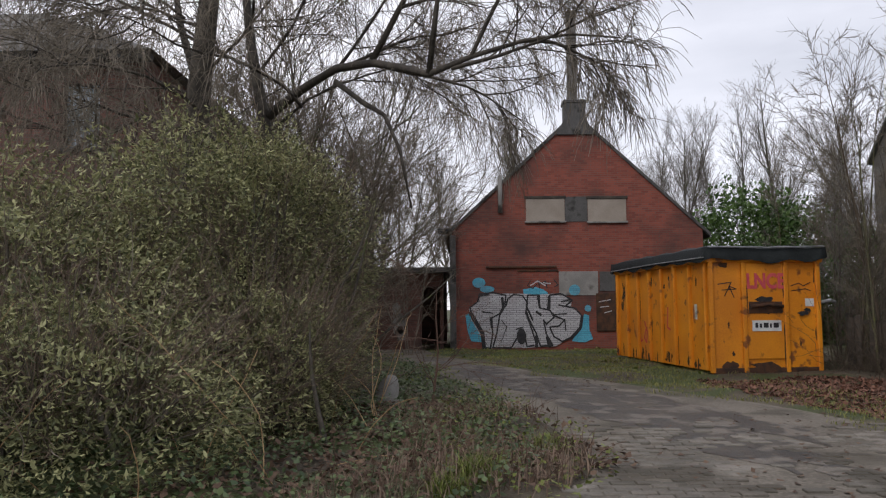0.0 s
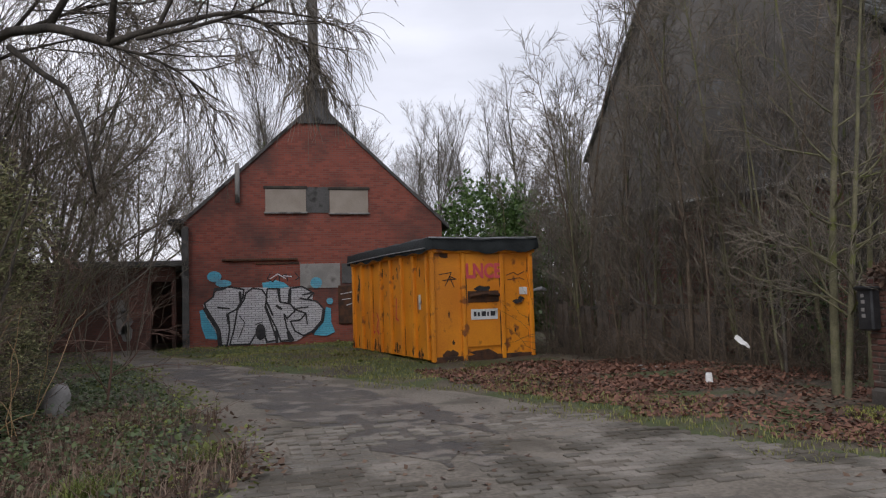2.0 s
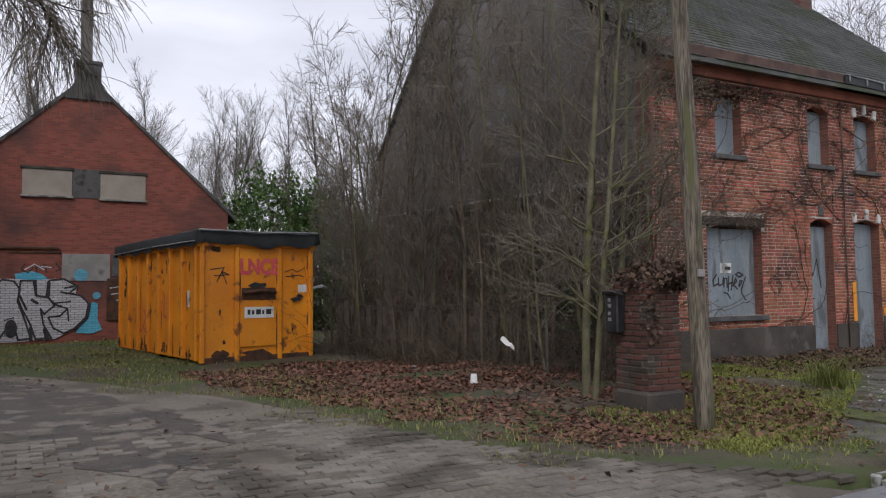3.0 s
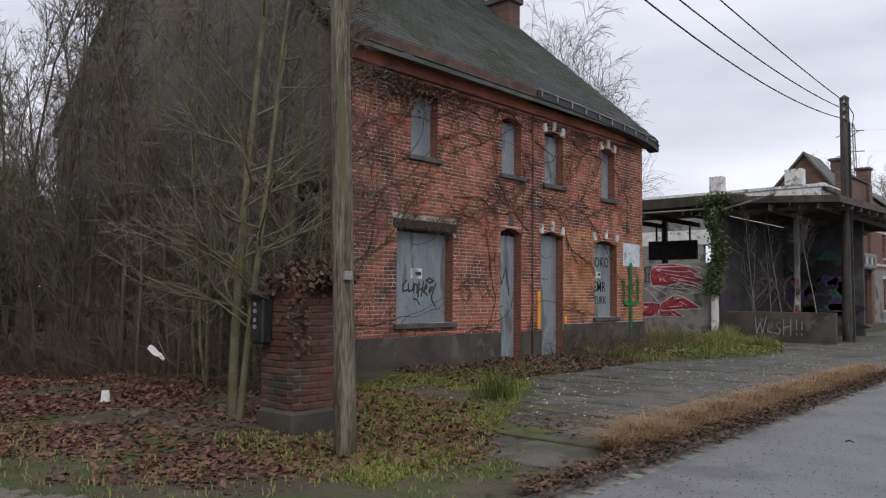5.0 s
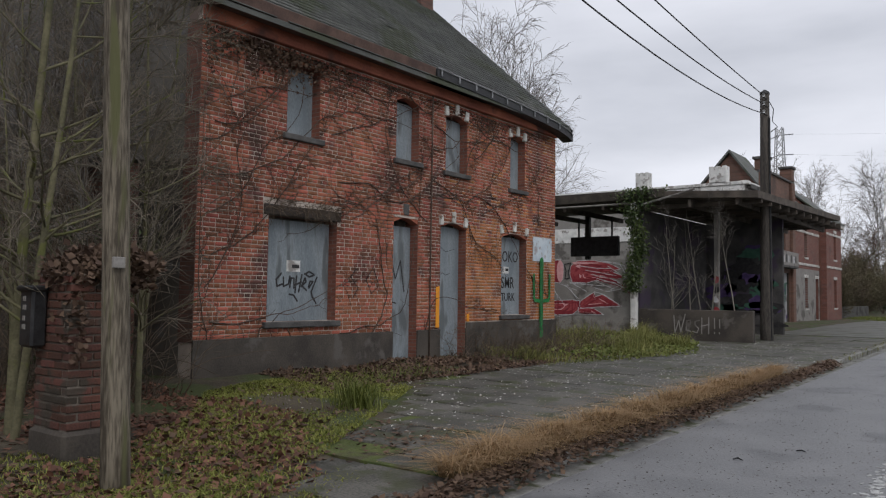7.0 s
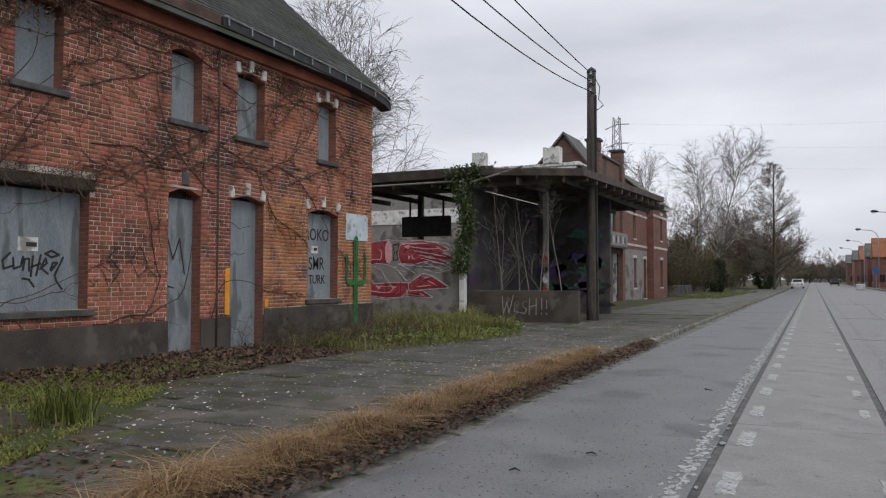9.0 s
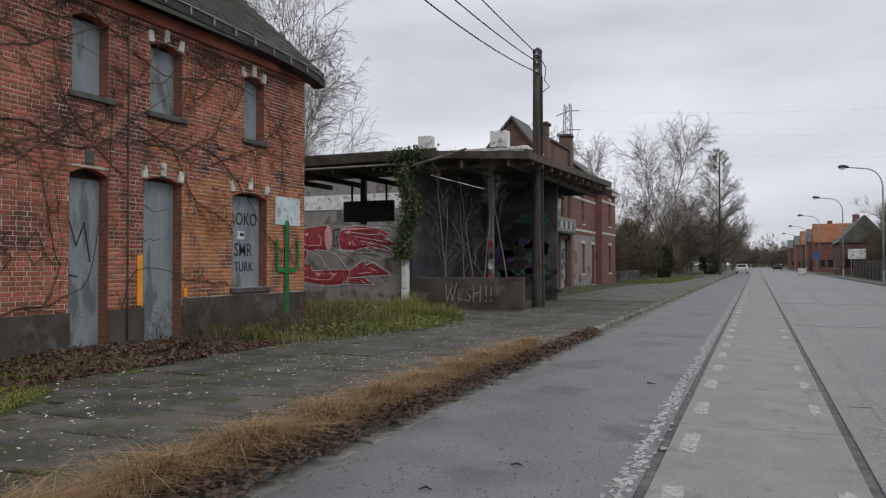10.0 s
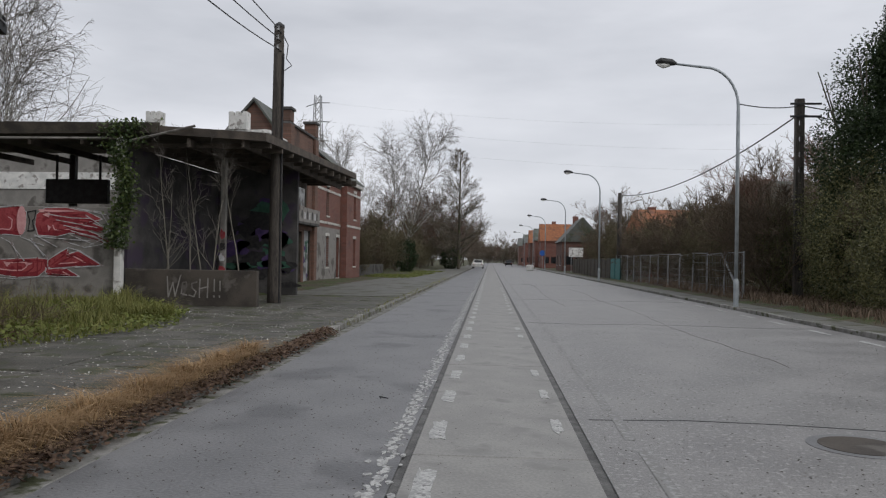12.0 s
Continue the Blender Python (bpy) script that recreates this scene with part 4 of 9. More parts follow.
part("cement_panel", Geo().box(GX + 0.002, GX + 0.022, -1.78, -0.50, 1.95, 2.74, 0.004), M_render, barn, "grey cement patch")
part("small_window", Geo().box(GX + 0.002, GX + 0.02, -0.45, 0.06, 2.08, 2.72, 0.004), M_render_dark, barn)
part("rusty_door", Geo().box(GX + 0.002, GX + 0.05, -0.58, 0.08, 0.78, 2.02, 0.01), M_rust, barn, "rusty sheet door")
part("downpipe", Geo().tube([(GX + 0.08, -3.68, z) for z in (4.7, 5.2, 5.95)], 0.075, 8), M_render, barn, "short pale vent pipe", smooth=True)
part("gutter_end", Geo().box(GX - 0.3, GX + 0.12, -5.75, -5.3, 4.0, 4.2, 0.03), M_black, barn)
part("post", Geo().box(GX + 0.02, GX + 0.2, -5.36, -5.16, 0, 3.95, 0.015), M_render_dark, barn)
annex = thing("yard_annex", (-25, -8, 0), "dark flat-roofed shed beside the gabled building", "shed")
part("wall", wall_with_holes("x", GX - 0.6, 0.25, -13.0, -5.6, 0, 2.75, [(-6.35, -5.72, 0.0, 2.3)]), M_annexbrick, annex)
part("back_wall", Geo().box(-29, -28.8, -13, -5.6, 0, 2.75), M_darkbrick, annex)
part("roof", Geo().box(-29.2, GX - 0.2, -13.2, -5.35, 2.75, 2.93, 0.02), M_render_dark, annex)
random.seed(12)
for cy, cz, ry, rz in ((-7.2, 1.52, 0.17, 0.24), (-7.12, 1.08, 0.24, 0.42), (-7.05, 0.72, 0.19, 0.28)):
    pts = [(cy + ry * random.uniform(0.75, 1.15) * math.cos(2 * math.pi * i / 14), cz + rz * random.uniform(0.8, 1.1) * math.sin(2 * math.pi * i / 14)) for i in range(14)]
    part("paint_blot", Geo().prism(pts, GX - 0.597, GX - 0.592, "x"), M_render, annex, "pale grey paint blot")

# ---- yellow waste container ----
cd_ = Vector((-14.698 + 14.376, 2.492 - 0.11, 0)).normalized()
CM = Matrix(((-cd_.y, cd_.x, 0, -14.376), (cd_.x, cd_.y, 0, 0.11), (0, 0, 1, 0.17), (0, 0, 0, 1)))
# local x: back along the container, local y: along its front
CL, CW, CH = 5.75, 2.40, 2.36
cont = thing("waste_container", (-14.4, 1.3, 0.17), "large rusty yellow steel roll-off container under a black sheet", "container")


def cpart(name, g, mat, label="", parent=cont, smooth=False):
    g.v = [tuple(CM @ Vector(p)) for p in g.v]
    return part(name, g, mat, parent, label, smooth)


cpart("body", Geo().box(0.03, CL, 0.03, CW - 0.03, 0.06, CH - 0.02, 0.01), M_yellow, "faded yellow-orange steel body with rust")
for y0, y1 in ((0.0, 0.10), (0.70, 0.80), (1.60, 1.70), (2.30, 2.40)):
    cpart("front_rib", Geo().box(-0.035, 0.05, y0, y1, 0.02, CH, 0.015), M_yellow)
cpart("front_panel", Geo().box(-0.012, 0.04, 0.8, 1.6, 0.3, CH - 0.12, 0.006), M_yellow)
for k in range(8):
    x = 0.10 + k * 0.78
    cpart("side_rib", Geo().box(x, x + 0.12, -0.05, 0.06, 0.06, CH - 0.06, 0.02), M_yellow)
    cpart("side_rib", Geo().box(x, x + 0.12, CW - 0.06, CW + 0.05, 0.06, CH - 0.06, 0.02), M_yellow)
cpart("top_rail", Geo().box(-0.05, CL + 0.03, -0.06, 0.06, CH - 0.1, CH + 0.02, 0.02), M_yellow)
cpart("top_rail", Geo().box(-0.05, CL + 0.03, CW - 0.06, CW + 0.06, CH - 0.1, CH + 0.02, 0.02), M_yellow)
cpart("top_rail", Geo().box(-0.05, 0.06, 0.06, CW - 0.06, CH - 0.1, CH + 0.02, 0.02), M_yellow)
cpart("bottom_rail", Geo().box(0.0, CL, 0.3, 0.45, -0.1, 0.08, 0.01), M_rust)
cpart("bottom_rail", Geo().box(0.0, CL, CW - 0.45, CW - 0.3, -0.1, 0.08, 0.01), M_rust)
cpart("sill_beam", Geo().box(-0.02, 0.12, 0.05, CW - 0.05, 0.0, 0.12, 0.01), M_rust)
cpart("hook_bar", Geo().tube([(-0.09, 0.86, 1.36), (-0.09, 1.2, 1.40), (-0.09, 1.54, 1.36)], 0.035, 8), M_rust, "burnt lifting bar", smooth=True)
cpart("hook_recess", Geo().box(-0.028, -0.008, 0.84, 1.56, 1.22, 1.46, 0.008), M_rust)
random.seed(8)


def blot(cx, cy, rx, ry, plane, w, n=14, rough=0.35):
    """A flat uneven patch on the container's front or side."""
    pts = [(cx + rx * (1 + random.uniform(-rough, rough)) * math.cos(2 * math.pi * i / n), cy + ry * (1 + random.uniform(-rough, rough)) * math.sin(2 * math.pi * i / n)) for i in range(n)]
    return Geo().prism(pts, w, w + 0.003, plane)


for (cy, cz, ry, rz) in ((1.2, 1.36, 0.33, 0.12), (1.2, 1.5, 0.18, 0.07), (2.02, 1.22, 0.12, 0.05), (2.1, 1.28, 0.07, 0.05)):
    cpart("scorch_mark", blot(cy, cz, ry, rz, "x", -0.020), M_p_black)
for (cy, cz, ry, rz) in ((0.40, 0.16, 0.16, 0.10), (1.15, 0.14, 0.30, 0.10), (2.0, 0.07, 0.22, 0.05), (0.35, 2.22, 0.10, 0.05), (0.75, 0.25, 0.04, 0.14), (0.42, 1.0, 0.02, 0.06), (1.95, 0.6, 0.02, 0.05), (0.5, 0.4, 0.03, 0.05)):
    cpart("rust_patch", blot(cy, cz, ry, rz, "x", 0.022 if not 0.8 < cy < 1.6 else -0.018), M_rust)
for k in range(34):
    x, z = random.uniform(0.15, CL - 0.1), random.choice((0.15, 0.25, 0.2, random.uniform(0.1, 2.1)))
    rib = (x - 0.10) % 0.78 < 0.12
    cpart("rust_patch", blot(x, z, random.uniform(0.015, 0.07), random.uniform(0.03, 0.16), "y", -0.054 if rib else 0.025), M_rust)
for k in range(30):
    if k < 12:
        y, z, h = random.choice((0.105, 0.69, 0.81, 1.59, 1.71, 2.29)), random.uniform(0.35, 2.1), random.uniform(0.08, 0.4)
        cpart("rust_streak", blot(y, z, 0.014, h, "x", 0.024 if not 0.8 < y < 1.6 else -0.016, 10, 0.5), M_rust)
    else:
        x, z, h = 0.10 + 0.78 * random.randrange(8) + random.choice((-0.015, 0.135)), random.uniform(0.15, 1.9), random.uniform(0.08, 0.35)
        cpart("rust_streak", blot(x, z, 0.014, h, "y", 0.024, 10, 0.5), M_rust)
cpart("number_plate", Geo().box(-0.026, -0.012, 0.90, 1.52, 0.86, 1.08, 0.003), M_white, "white plate with worn dark marks")
for k, (a, b) in enumerate(((0.96, 1.02), (1.05, 1.10), (1.14, 1.24), (1.27, 1.31), (1.35, 1.46))):
    cpart("plate_mark", Geo().box(-0.030, -0.026, a, b, 0.93, 1.03 - 0.015 * (k % 2)), M_p_black)
cpart("sticker", Geo().box(0.022, 0.026, 2.08, 2.27, 1.36, 1.52), M_white)
cpart("sticker", Geo().box(0.62, 0.74, 0.02, 0.026, 1.1, 1.42), M_white)
cpart("side_bolt", Geo().tube([(0.05, CW + 0.02, 1.44), (0.0, CW + 0.22, 1.48), (0.02, CW + 0.34, 1.44)], [0.03, 0.045, 0.03], 7), M_zinc, "grey latch lever")
# the sheet over the top, sagging and hanging over the rim
g, nx, ny = Geo(), 30, 16
tv = []
for i in range(nx + 1):
    for j in range(ny + 1):
        x, y = -0.10 + (CL + 0.2) * i / nx, -0.10 + (CW + 0.2) * j / ny
        e = min(i, nx - i, 2 * j, 2 * (ny - j)) / 4
        z = CH + 0.30 - 0.10 * max(0, 1 - e) + 0.03 * math.sin(5 * x + 2 * y) * math.sin(4 * y) - 0.06 * math.sin(math.pi * i / nx) * math.sin(math.pi * j / ny)
        tv.append((x, y, z))
W = ny + 1
tf = [(i * W + j, i * W + j + 1, (i + 1) * W + j + 1, (i + 1) * W + j) for i in range(nx) for j in range(ny)]
edge = [i * W for i in range(nx + 1)] + [nx * W + j for j in range(1, W)] + [i * W + ny for i in range(nx - 1, -1, -1)] + [j for j in range(ny - 1, 0, -1)]
n0 = len(tv)
for k, e in enumerate(edge):
    x, y, z = tv[e]
    hang = 0.26 + 0.03 * math.sin(k * 1.3) + 0.02 * math.sin(k * 0.4)
    tv.append((x + (0.02 if x > 3 else -0.02), y + (0.02 if y > 1 else -0.02), z - hang))
tf += [(edge[k], edge[(k + 1) % len(edge)], n0 + (k + 1) % len(edge), n0 + k) for k in range(len(edge))]
sheet = cpart("cover_sheet", g.add(tv, tf), M_tarp, "black plastic sheet tied over the top", smooth=True)
cpart("cover_bar", Geo().tube([(-0.13, -0.05, CH + 0.22), (-0.14, 1.2, CH + 0.20), (-0.13, CW + 0.05, CH + 0.23)], 0.018, 6), M_zinc, "thin grey rope")
cpart("cover_bar", Geo().tube([(-0.1, -0.13, CH + 0.0), (2.5, -0.14, CH + 0.02), (CL, -0.13, CH)], 0.014, 6), M_zinc)

# ---- gate pier with letter box ----
PIER = (-6.38, -5.84, 3.36, 3.88)
pier = thing("gate_pier", (-6.05, 3.75, 0.1), "crumbling brick gate pier covered with dead ivy", "pillar")
part("core", Geo().box(PIER[0] + 0.01, PIER[1] - 0.01, PIER[2] + 0.01, PIER[3] - 0.01, 0.0, 1.6), M_darkmortar, pier)
part("footing", Geo().box(PIER[0] - 0.03, PIER[1] + 0.03, PIER[2] - 0.03, PIER[3] + 0.03, -0.1, 0.32, 0.03), M_plinth, pier)
mb = thing("letter_box", (-6.4, 3.35, 1.1), "black metal letter box on the brick pier", "letter box")
part("case", Geo().box(-6.40, -6.18, 3.22, 3.35, 0.98, 1.46, 0.02), M_black, mb)
part("lid", Geo().box(-6.42, -6.16, 3.19, 3.35, 1.44, 1.49, 0.015), M_black, mb)
for k, z in enumerate((1.36, 1.29, 1.2, 1.13)):
    part("mark", Geo().box(-6.33, -6.29 + 0.01 * (k % 2), 3.212, 3.219, z, z + 0.04), M_render, mb)

# ---- poles and wires ----
pole = thing("utility_pole", (-4.95, 3.36, 0), "weathered round timber utility pole with lichen", "pole")
part("shaft", Geo().tube([(-4.98 - 0.012 * z, 3.31 - 0.03 * z, z) for z in (-0.3, 0.3, 1, 2, 3.5, 5, 6.5, 8.3)], [0.106, 0.104, 0.10, 0.095, 0.089, 0.083, 0.078, 0.073], 14), M_wood_pole, pole, smooth=True)
part("tag", Geo().box(-4.90, -4.87, 3.17, 3.26, 1.62, 1.70, 0.004), M_render, pole)
P2 = (-6.655, 26.68)
pole2 = thing("utility_pole", (*P2, 0), "dark creosoted timber utility pole with wire brackets", "pole")
part("shaft", Geo().tube([(P2[0], P2[1], z) for z in (-0.3, 0.5, 2, 4, 6, 8.2)], [0.21, 0.205, 0.19, 0.175, 0.16, 0.145], 14), M_dark_pole, pole2, smooth=True)
part("cap", Geo().tube([(P2[0], P2[1], 8.2), (P2[0], P2[1], 8.27), (P2[0], P2[1], 8.36)], [0.16, 0.15, 0.03], 12), M_black, pole2)
for k, z in enumerate((8.02, 7.76, 7.48)):
    part("bracket", Geo().tube([(P2[0] + 0.1, P2[1] - 0.1, z), (P2[0] + 0.05, P2[1] - 0.27, z + 0.01), (P2[0] + 0.05, P2[1] - 0.3, z + 0.07)], 0.018, 6), M_black, pole2)
    part("insulator", Geo().tube([(P2[0] + 0.05, P2[1] - 0.3, z + 0.02), (P2[0] + 0.05, P2[1] - 0.3, z + 0.07), (P2[0] + 0.05, P2[1] - 0.3, z + 0.13)], [0.05, 0.035, 0.045], 8), M_zinc, pole2)
part("loose_cable", Geo().tube([(P2[0] + 0.15, P2[1] - 0.1, 7.95), (P2[0] + 0.30, P2[1] - 0.1, 7.65), (P2[0] + 0.26, P2[1] - 0.1, 7.25), (P2[0] + 0.42, P2[1] - 0.1, 7.05), (P2[0] + 0.2, P2[1] - 0.1, 6.9)], 0.015, 5), M_black, pole2)
part("cable_pipe", Geo().tube([(P2[0] + 0.17, P2[1] - 0.1, z) for z in (0, 3, 6, 7.4)], 0.03, 6), M_black, pole2)


def wire(name, a, b, sag, r, label, n=16, mat=M_black):
    pts = [(a[0] + (b[0] - a[0]) * t, a[1] + (b[1] - a[1]) * t, a[2] + (b[2] - a[2]) * t - 4 * sag * t * (1 - t)) for t in np.linspace(0, 1, n)]
    return solo(name, Geo().tube(pts, r, 5), mat, label, "cable")


for za, zb, sag in ((8.1, 7.6, 0.18), (7.83, 7.12, 0.47), (7.5, 6.8, 0.66)):
    wire("overhead_wire", (P2[0] + 0.05, P2[1] - 0.3, za), (-5.06, 3.1, zb), sag, 0.016, "black overhead wire between timber poles")


def street_lamp(x, y, h, group="street lamps"):
    t = thing("street_lamp", (x, y, 0), "tall pale steel street lamp with a curved arm", "street lamp", group)
    top = h - 1.5
    part("base", Geo().tube([(x, y, 0), (x, y, 0.9), (x, y, 1.0)], [0.085, 0.085, 0.06], 12), M_lampsteel, t)
    pts = [(x, y, 0.9), (x, y, top - 1.0), (x, y, top)]
    for i in range(1, 9):
        a = math.pi / 2 * i / 8
        pts.append((x - 1.1 * (1 - math.cos(a)), y, top + 1.3 * math.sin(a)))
    pts.append((x - 2.1, y, top + 1.42))
    part("post", Geo().tube(pts, [0.062] * 2 + [0.055] + [0.045] * 8 + [0.035], 10), M_lampsteel, t, smooth=True)
    hd = part("head", Geo().tube([(x - 2.0, y, top + 1.42), (x - 2.15, y, top + 1.46), (x - 2.5, y, top + 1.50), (x - 2.66, y, top + 1.47)], [0.05, 0.11, 0.12, 0.06], 10), M_black, t, "dark lamp head")
    part("lens", Geo().tube([(x - 2.22, y, top + 1.38), (x - 2.42, y, top + 1.36), (x - 2.6, y, top + 1.40)], [0.06, 0.10, 0.05], 8), M_white, hd, "white lens bowl")


for k, yy in enumerate((30.3, 62.0, 88.0, 118.0, 150.0, 185.0)):
    street_lamp(8.15 + S * yy, yy, 8.1)


# ---- vegetation helpers ----
def unit(a):
    return a / np.maximum(np.linalg.norm(a, axis=-1, keepdims=True), 1e-9)


def sprout(start, way, length, k, jitter, pull, r):
    """Branches as bent lines of k points. pull: a steady turn, such as up or down."""
    n = len(start)
    P = np.empty((n, k, 3))
    P[:, 0], d = start, unit(way)
    for i in range(1, k):
        d = unit(d + r.normal(0, jitter, (n, 3)) + np.asarray(pull) * (1.0 / k))
        P[:, i] = P[:, i - 1] + d * (length / (k - 1))[:, None]
    return P


def offshoots(P, length, count, lo, hi, angle, r, share=(0.35, 0.7)):
    """Where and which way the next order of branches leaves the lines P."""
    n, k, _ = P.shape
    par = np.repeat(np.arange(n), count)
    t = r.uniform(lo, hi, len(par))
    s = t * (k - 1)
    i = np.minimum(s.astype(int), k - 2)
    f = (s - i)[:, None]
    start = P[par, i] * (1 - f) + P[par, i + 1] * f
    d = unit(P[par, i + 1] - P[par, i])
    side = unit(np.cross(d, r.normal(0, 1, d.shape)))
    a = r.normal(angle, 0.18, len(par))[:, None]
    return start, d * np.cos(a) + side * np.sin(a), length[par] * r.uniform(*share, len(par)) * (1.15 - 0.55 * t), par, t


def tubes(P, r0, r1, sides=3):
    """All the lines P as tapering tubes."""
    n, k, _ = P.shape
    d = np.empty_like(P)
    d[:, 1:-1] = P[:, 2:] - P[:, :-2]
    d[:, 0], d[:, -1] = P[:, 1] - P[:, 0], P[:, -1] - P[:, -2]
    d = unit(d)
    ref = np.where(np.abs(d[:, :1, 2:]) > 0.8, [[[1.0, 0, 0]]], [[[0, 0, 1.0]]])
    a = unit(np.cross(d, ref))
    b = np.cross(d, a)
    rad = (np.asarray(r0)[:, None] + (np.asarray(r1) - np.asarray(r0))[:, None] * np.linspace(0, 1, k)[None])[:, :, None]
    th = 2 * math.pi * np.arange(sides) / sides
    V = P[:, :, None] + rad[..., None] * (a[:, :, None] * np.cos(th)[:, None] + b[:, :, None] * np.sin(th)[:, None])
    ids = np.arange(n * k * sides).reshape(n, k, sides)
    nxt = np.roll(ids, -1, 2)
    F = np.stack([ids[:, :-1], nxt[:, :-1], nxt[:, 1:], ids[:, 1:]], -1).reshape(-1, 4)
    return V.reshape(-1, 3), F


def joined(*meshes):
    vs, fs, n = [], [], 0
    for v, f in meshes:
        vs.append(v)
        fs.append(f + n)
        n += len(v)
    return Mass(np.concatenate(vs), np.concatenate(fs))


def bare_tree(seed, height, girth, n1, n2, n3, angle1=0.7, up1=0.5, up2=0.2, up3=0.0, len1=0.45, first=0.25, wobble=0.08, n0=1, spread=0.1, fine=0.006, len2=(0.35, 0.7), droop=None, sway=None):
    """Wood and twigs of a leafless tree that stands at the origin."""
    r = np.random.default_rng(seed)
    way = np.stack([r.normal(0, spread, n0), r.normal(0, spread, n0), np.ones(n0)], -1)
    L0 = height * r.uniform(0.8, 1.0, n0)
    L0[0] = height
    P0 = sprout(r.normal(0, 0.12 * (n0 > 1), (n0, 3)) * [1, 1, 0] + [0, 0, -0.1], way, L0, 9, wobble * 0.5 if sway is None else sway, (0, 0, 0.25), r)
    s1, d1, l1, _, t1 = offshoots(P0, L0 * len1 / 0.55, n1, first, 0.97, angle1, r)
    P1 = sprout(s1, d1, l1, 7, wobble, (0, 0, up1), r)
    s2, d2, l2, par2, _ = offshoots(P1, l1, n2, 0.15, 0.98, 0.6, r, len2)
    P2 = sprout(s2, d2, l2, 5, wobble * 1.3, (0, 0, up2), r)
    s3, d3, l3, par3, _ = offshoots(P2, np.maximum(l2, 0.5), n3, 0.15, 1.0, 0.55, r, (0.4, 0.8))
    if droop is not None:
        l3 = r.uniform(*droop, len(l3))
    P3 = sprout(s3, d3, l3, 5, wobble * 1.5, (0, 0, up3), r)
    rr1 = girth * (0.42 - 0.3 * t1)
    wood = joined(tubes(P0, np.full(n0, girth / n0 ** 0.4), np.full(n0, girth * 0.12), 8))
    limbs = joined(tubes(P1, rr1, rr1 * 0.2, 5))
    twigs = joined(tubes(P2, np.maximum(rr1[par2] * 0.32, fine * 1.3), np.full(len(P2), fine * 0.8), 3), tubes(P3, np.full(len(P3), fine), np.full(len(P3), fine * 0.45), 3))
    return wood, limbs, twigs


def tree_thing(name, label, category, wood, limbs, twigs, bark, twig_mat, group=""):
    t = thing(name, (0, 0, 0), label, category, group)
    part("trunk", wood, bark, t, smooth=True)
    part("branching", limbs, bark, t, smooth=True, kind="stuff")
    part("crown", twigs, twig_mat, t, "bare twigs", kind="stuff")
    return t


def plant(kinds, spots, r, sizes=(0.9, 1.15)):
    """Stands copies of the given trees at the spots (x, y) or (x, y, size); the first use of each is the tree itself."""
    used = set()
    for i, (x, y, *own) in enumerate(spots):
        t = kinds[i % len(kinds)]
        s = own[0] if own else r.uniform(*sizes)
        m = Matrix.Translation((x, y, float(ground_z(x, y)) - 0.03)) @ Matrix.Rotation(r.uniform(0, 6.28), 4, "Z") @ Matrix.Scale(s, 4)
        if i % len(kinds) not in used:
            used.add(i % len(kinds))
            t.matrix_basis = m
        else:
            c = t.copy()
            scene.collection.objects.link(c)
            for o in t.children:
                k = o.copy()
                scene.collection.objects.link(k)
                k.parent = c
            c.matrix_basis = m


def leaf_cloud(points, size, r, flat=0.0, out=None, wide=0.38):
    """One folded leaf at every point."""
    n = len(points)
    d = unit(r.normal(0, 1, (n, 3)) * [1, 1, 1 - flat] + (0 if out is None else out))
    side = unit(np.cross(d, r.normal(0, 1, (n, 3)) * [1 - flat, 1 - flat, 1] + 1e-6))
    if flat > 0:
        side = unit(np.cross(d, np.array([0, 0, 1.0]) + r.normal(0, 0.5 * (1 - flat) + 0.18, (n, 3))))
    up = np.cross(d, side)
    s = (size * r.uniform(0.6, 1.3, n))[:, None]
    V = np.stack([points, points + d * s * 0.5 + side * s * wide + up * s * 0.12, points + d * s, points + d * s * 0.5 - side * s * wide + up * s * 0.12], 1)
    b = np.arange(n)[:, None] * 4
    F = np.concatenate([b + [[0, 1, 2]], b + [[0, 2, 3]]])
    return Mass(V, F)


def blade_cloud(points, height, r, lean=0.35, width=0.007, droop=0.4):
    """One bent blade of grass at every point."""
    n = len(points)
    a = r.uniform(0, 6.283, n)
    way = np.stack([np.cos(a), np.sin(a), np.zeros(n)], -1)
    h = (height * r.uniform(0.5, 1.25, n))[:, None]
    ln = (r.uniform(0.2, 1.0, n) * lean)[:, None] * h
    side = np.stack([-way[:, 1], way[:, 0], np.zeros(n)], -1) * (width * r.uniform(0.6, 1.3, n))[:, None]
    up = np.array([0, 0, 1.0])
    mid, tip = points + up * h * 0.6 + way * ln * 0.45, points + up * h * (1 - droop * 0.4) + way * ln * (1.2 + droop)
    V = np.stack([points - side, points + side, mid + side * 0.7, mid - side * 0.7, tip], 1)
    b = np.arange(n)[:, None] * 5
    return Mass(V, np.concatenate([b + [[0, 1, 2]], b + [[0, 2, 3]], b + [[3, 2, 4]]]))


def scatter(n, x0, x1, y0, y1, r, keep=None, lift=0.0):
    x, y = r.uniform(x0, x1, n), r.uniform(y0, y1, n)
    if keep is not None:
        k = keep(x, y)
        x, y = x[k], y[k]
    return np.stack([x, y, surface_z(x, y) + lift], -1)


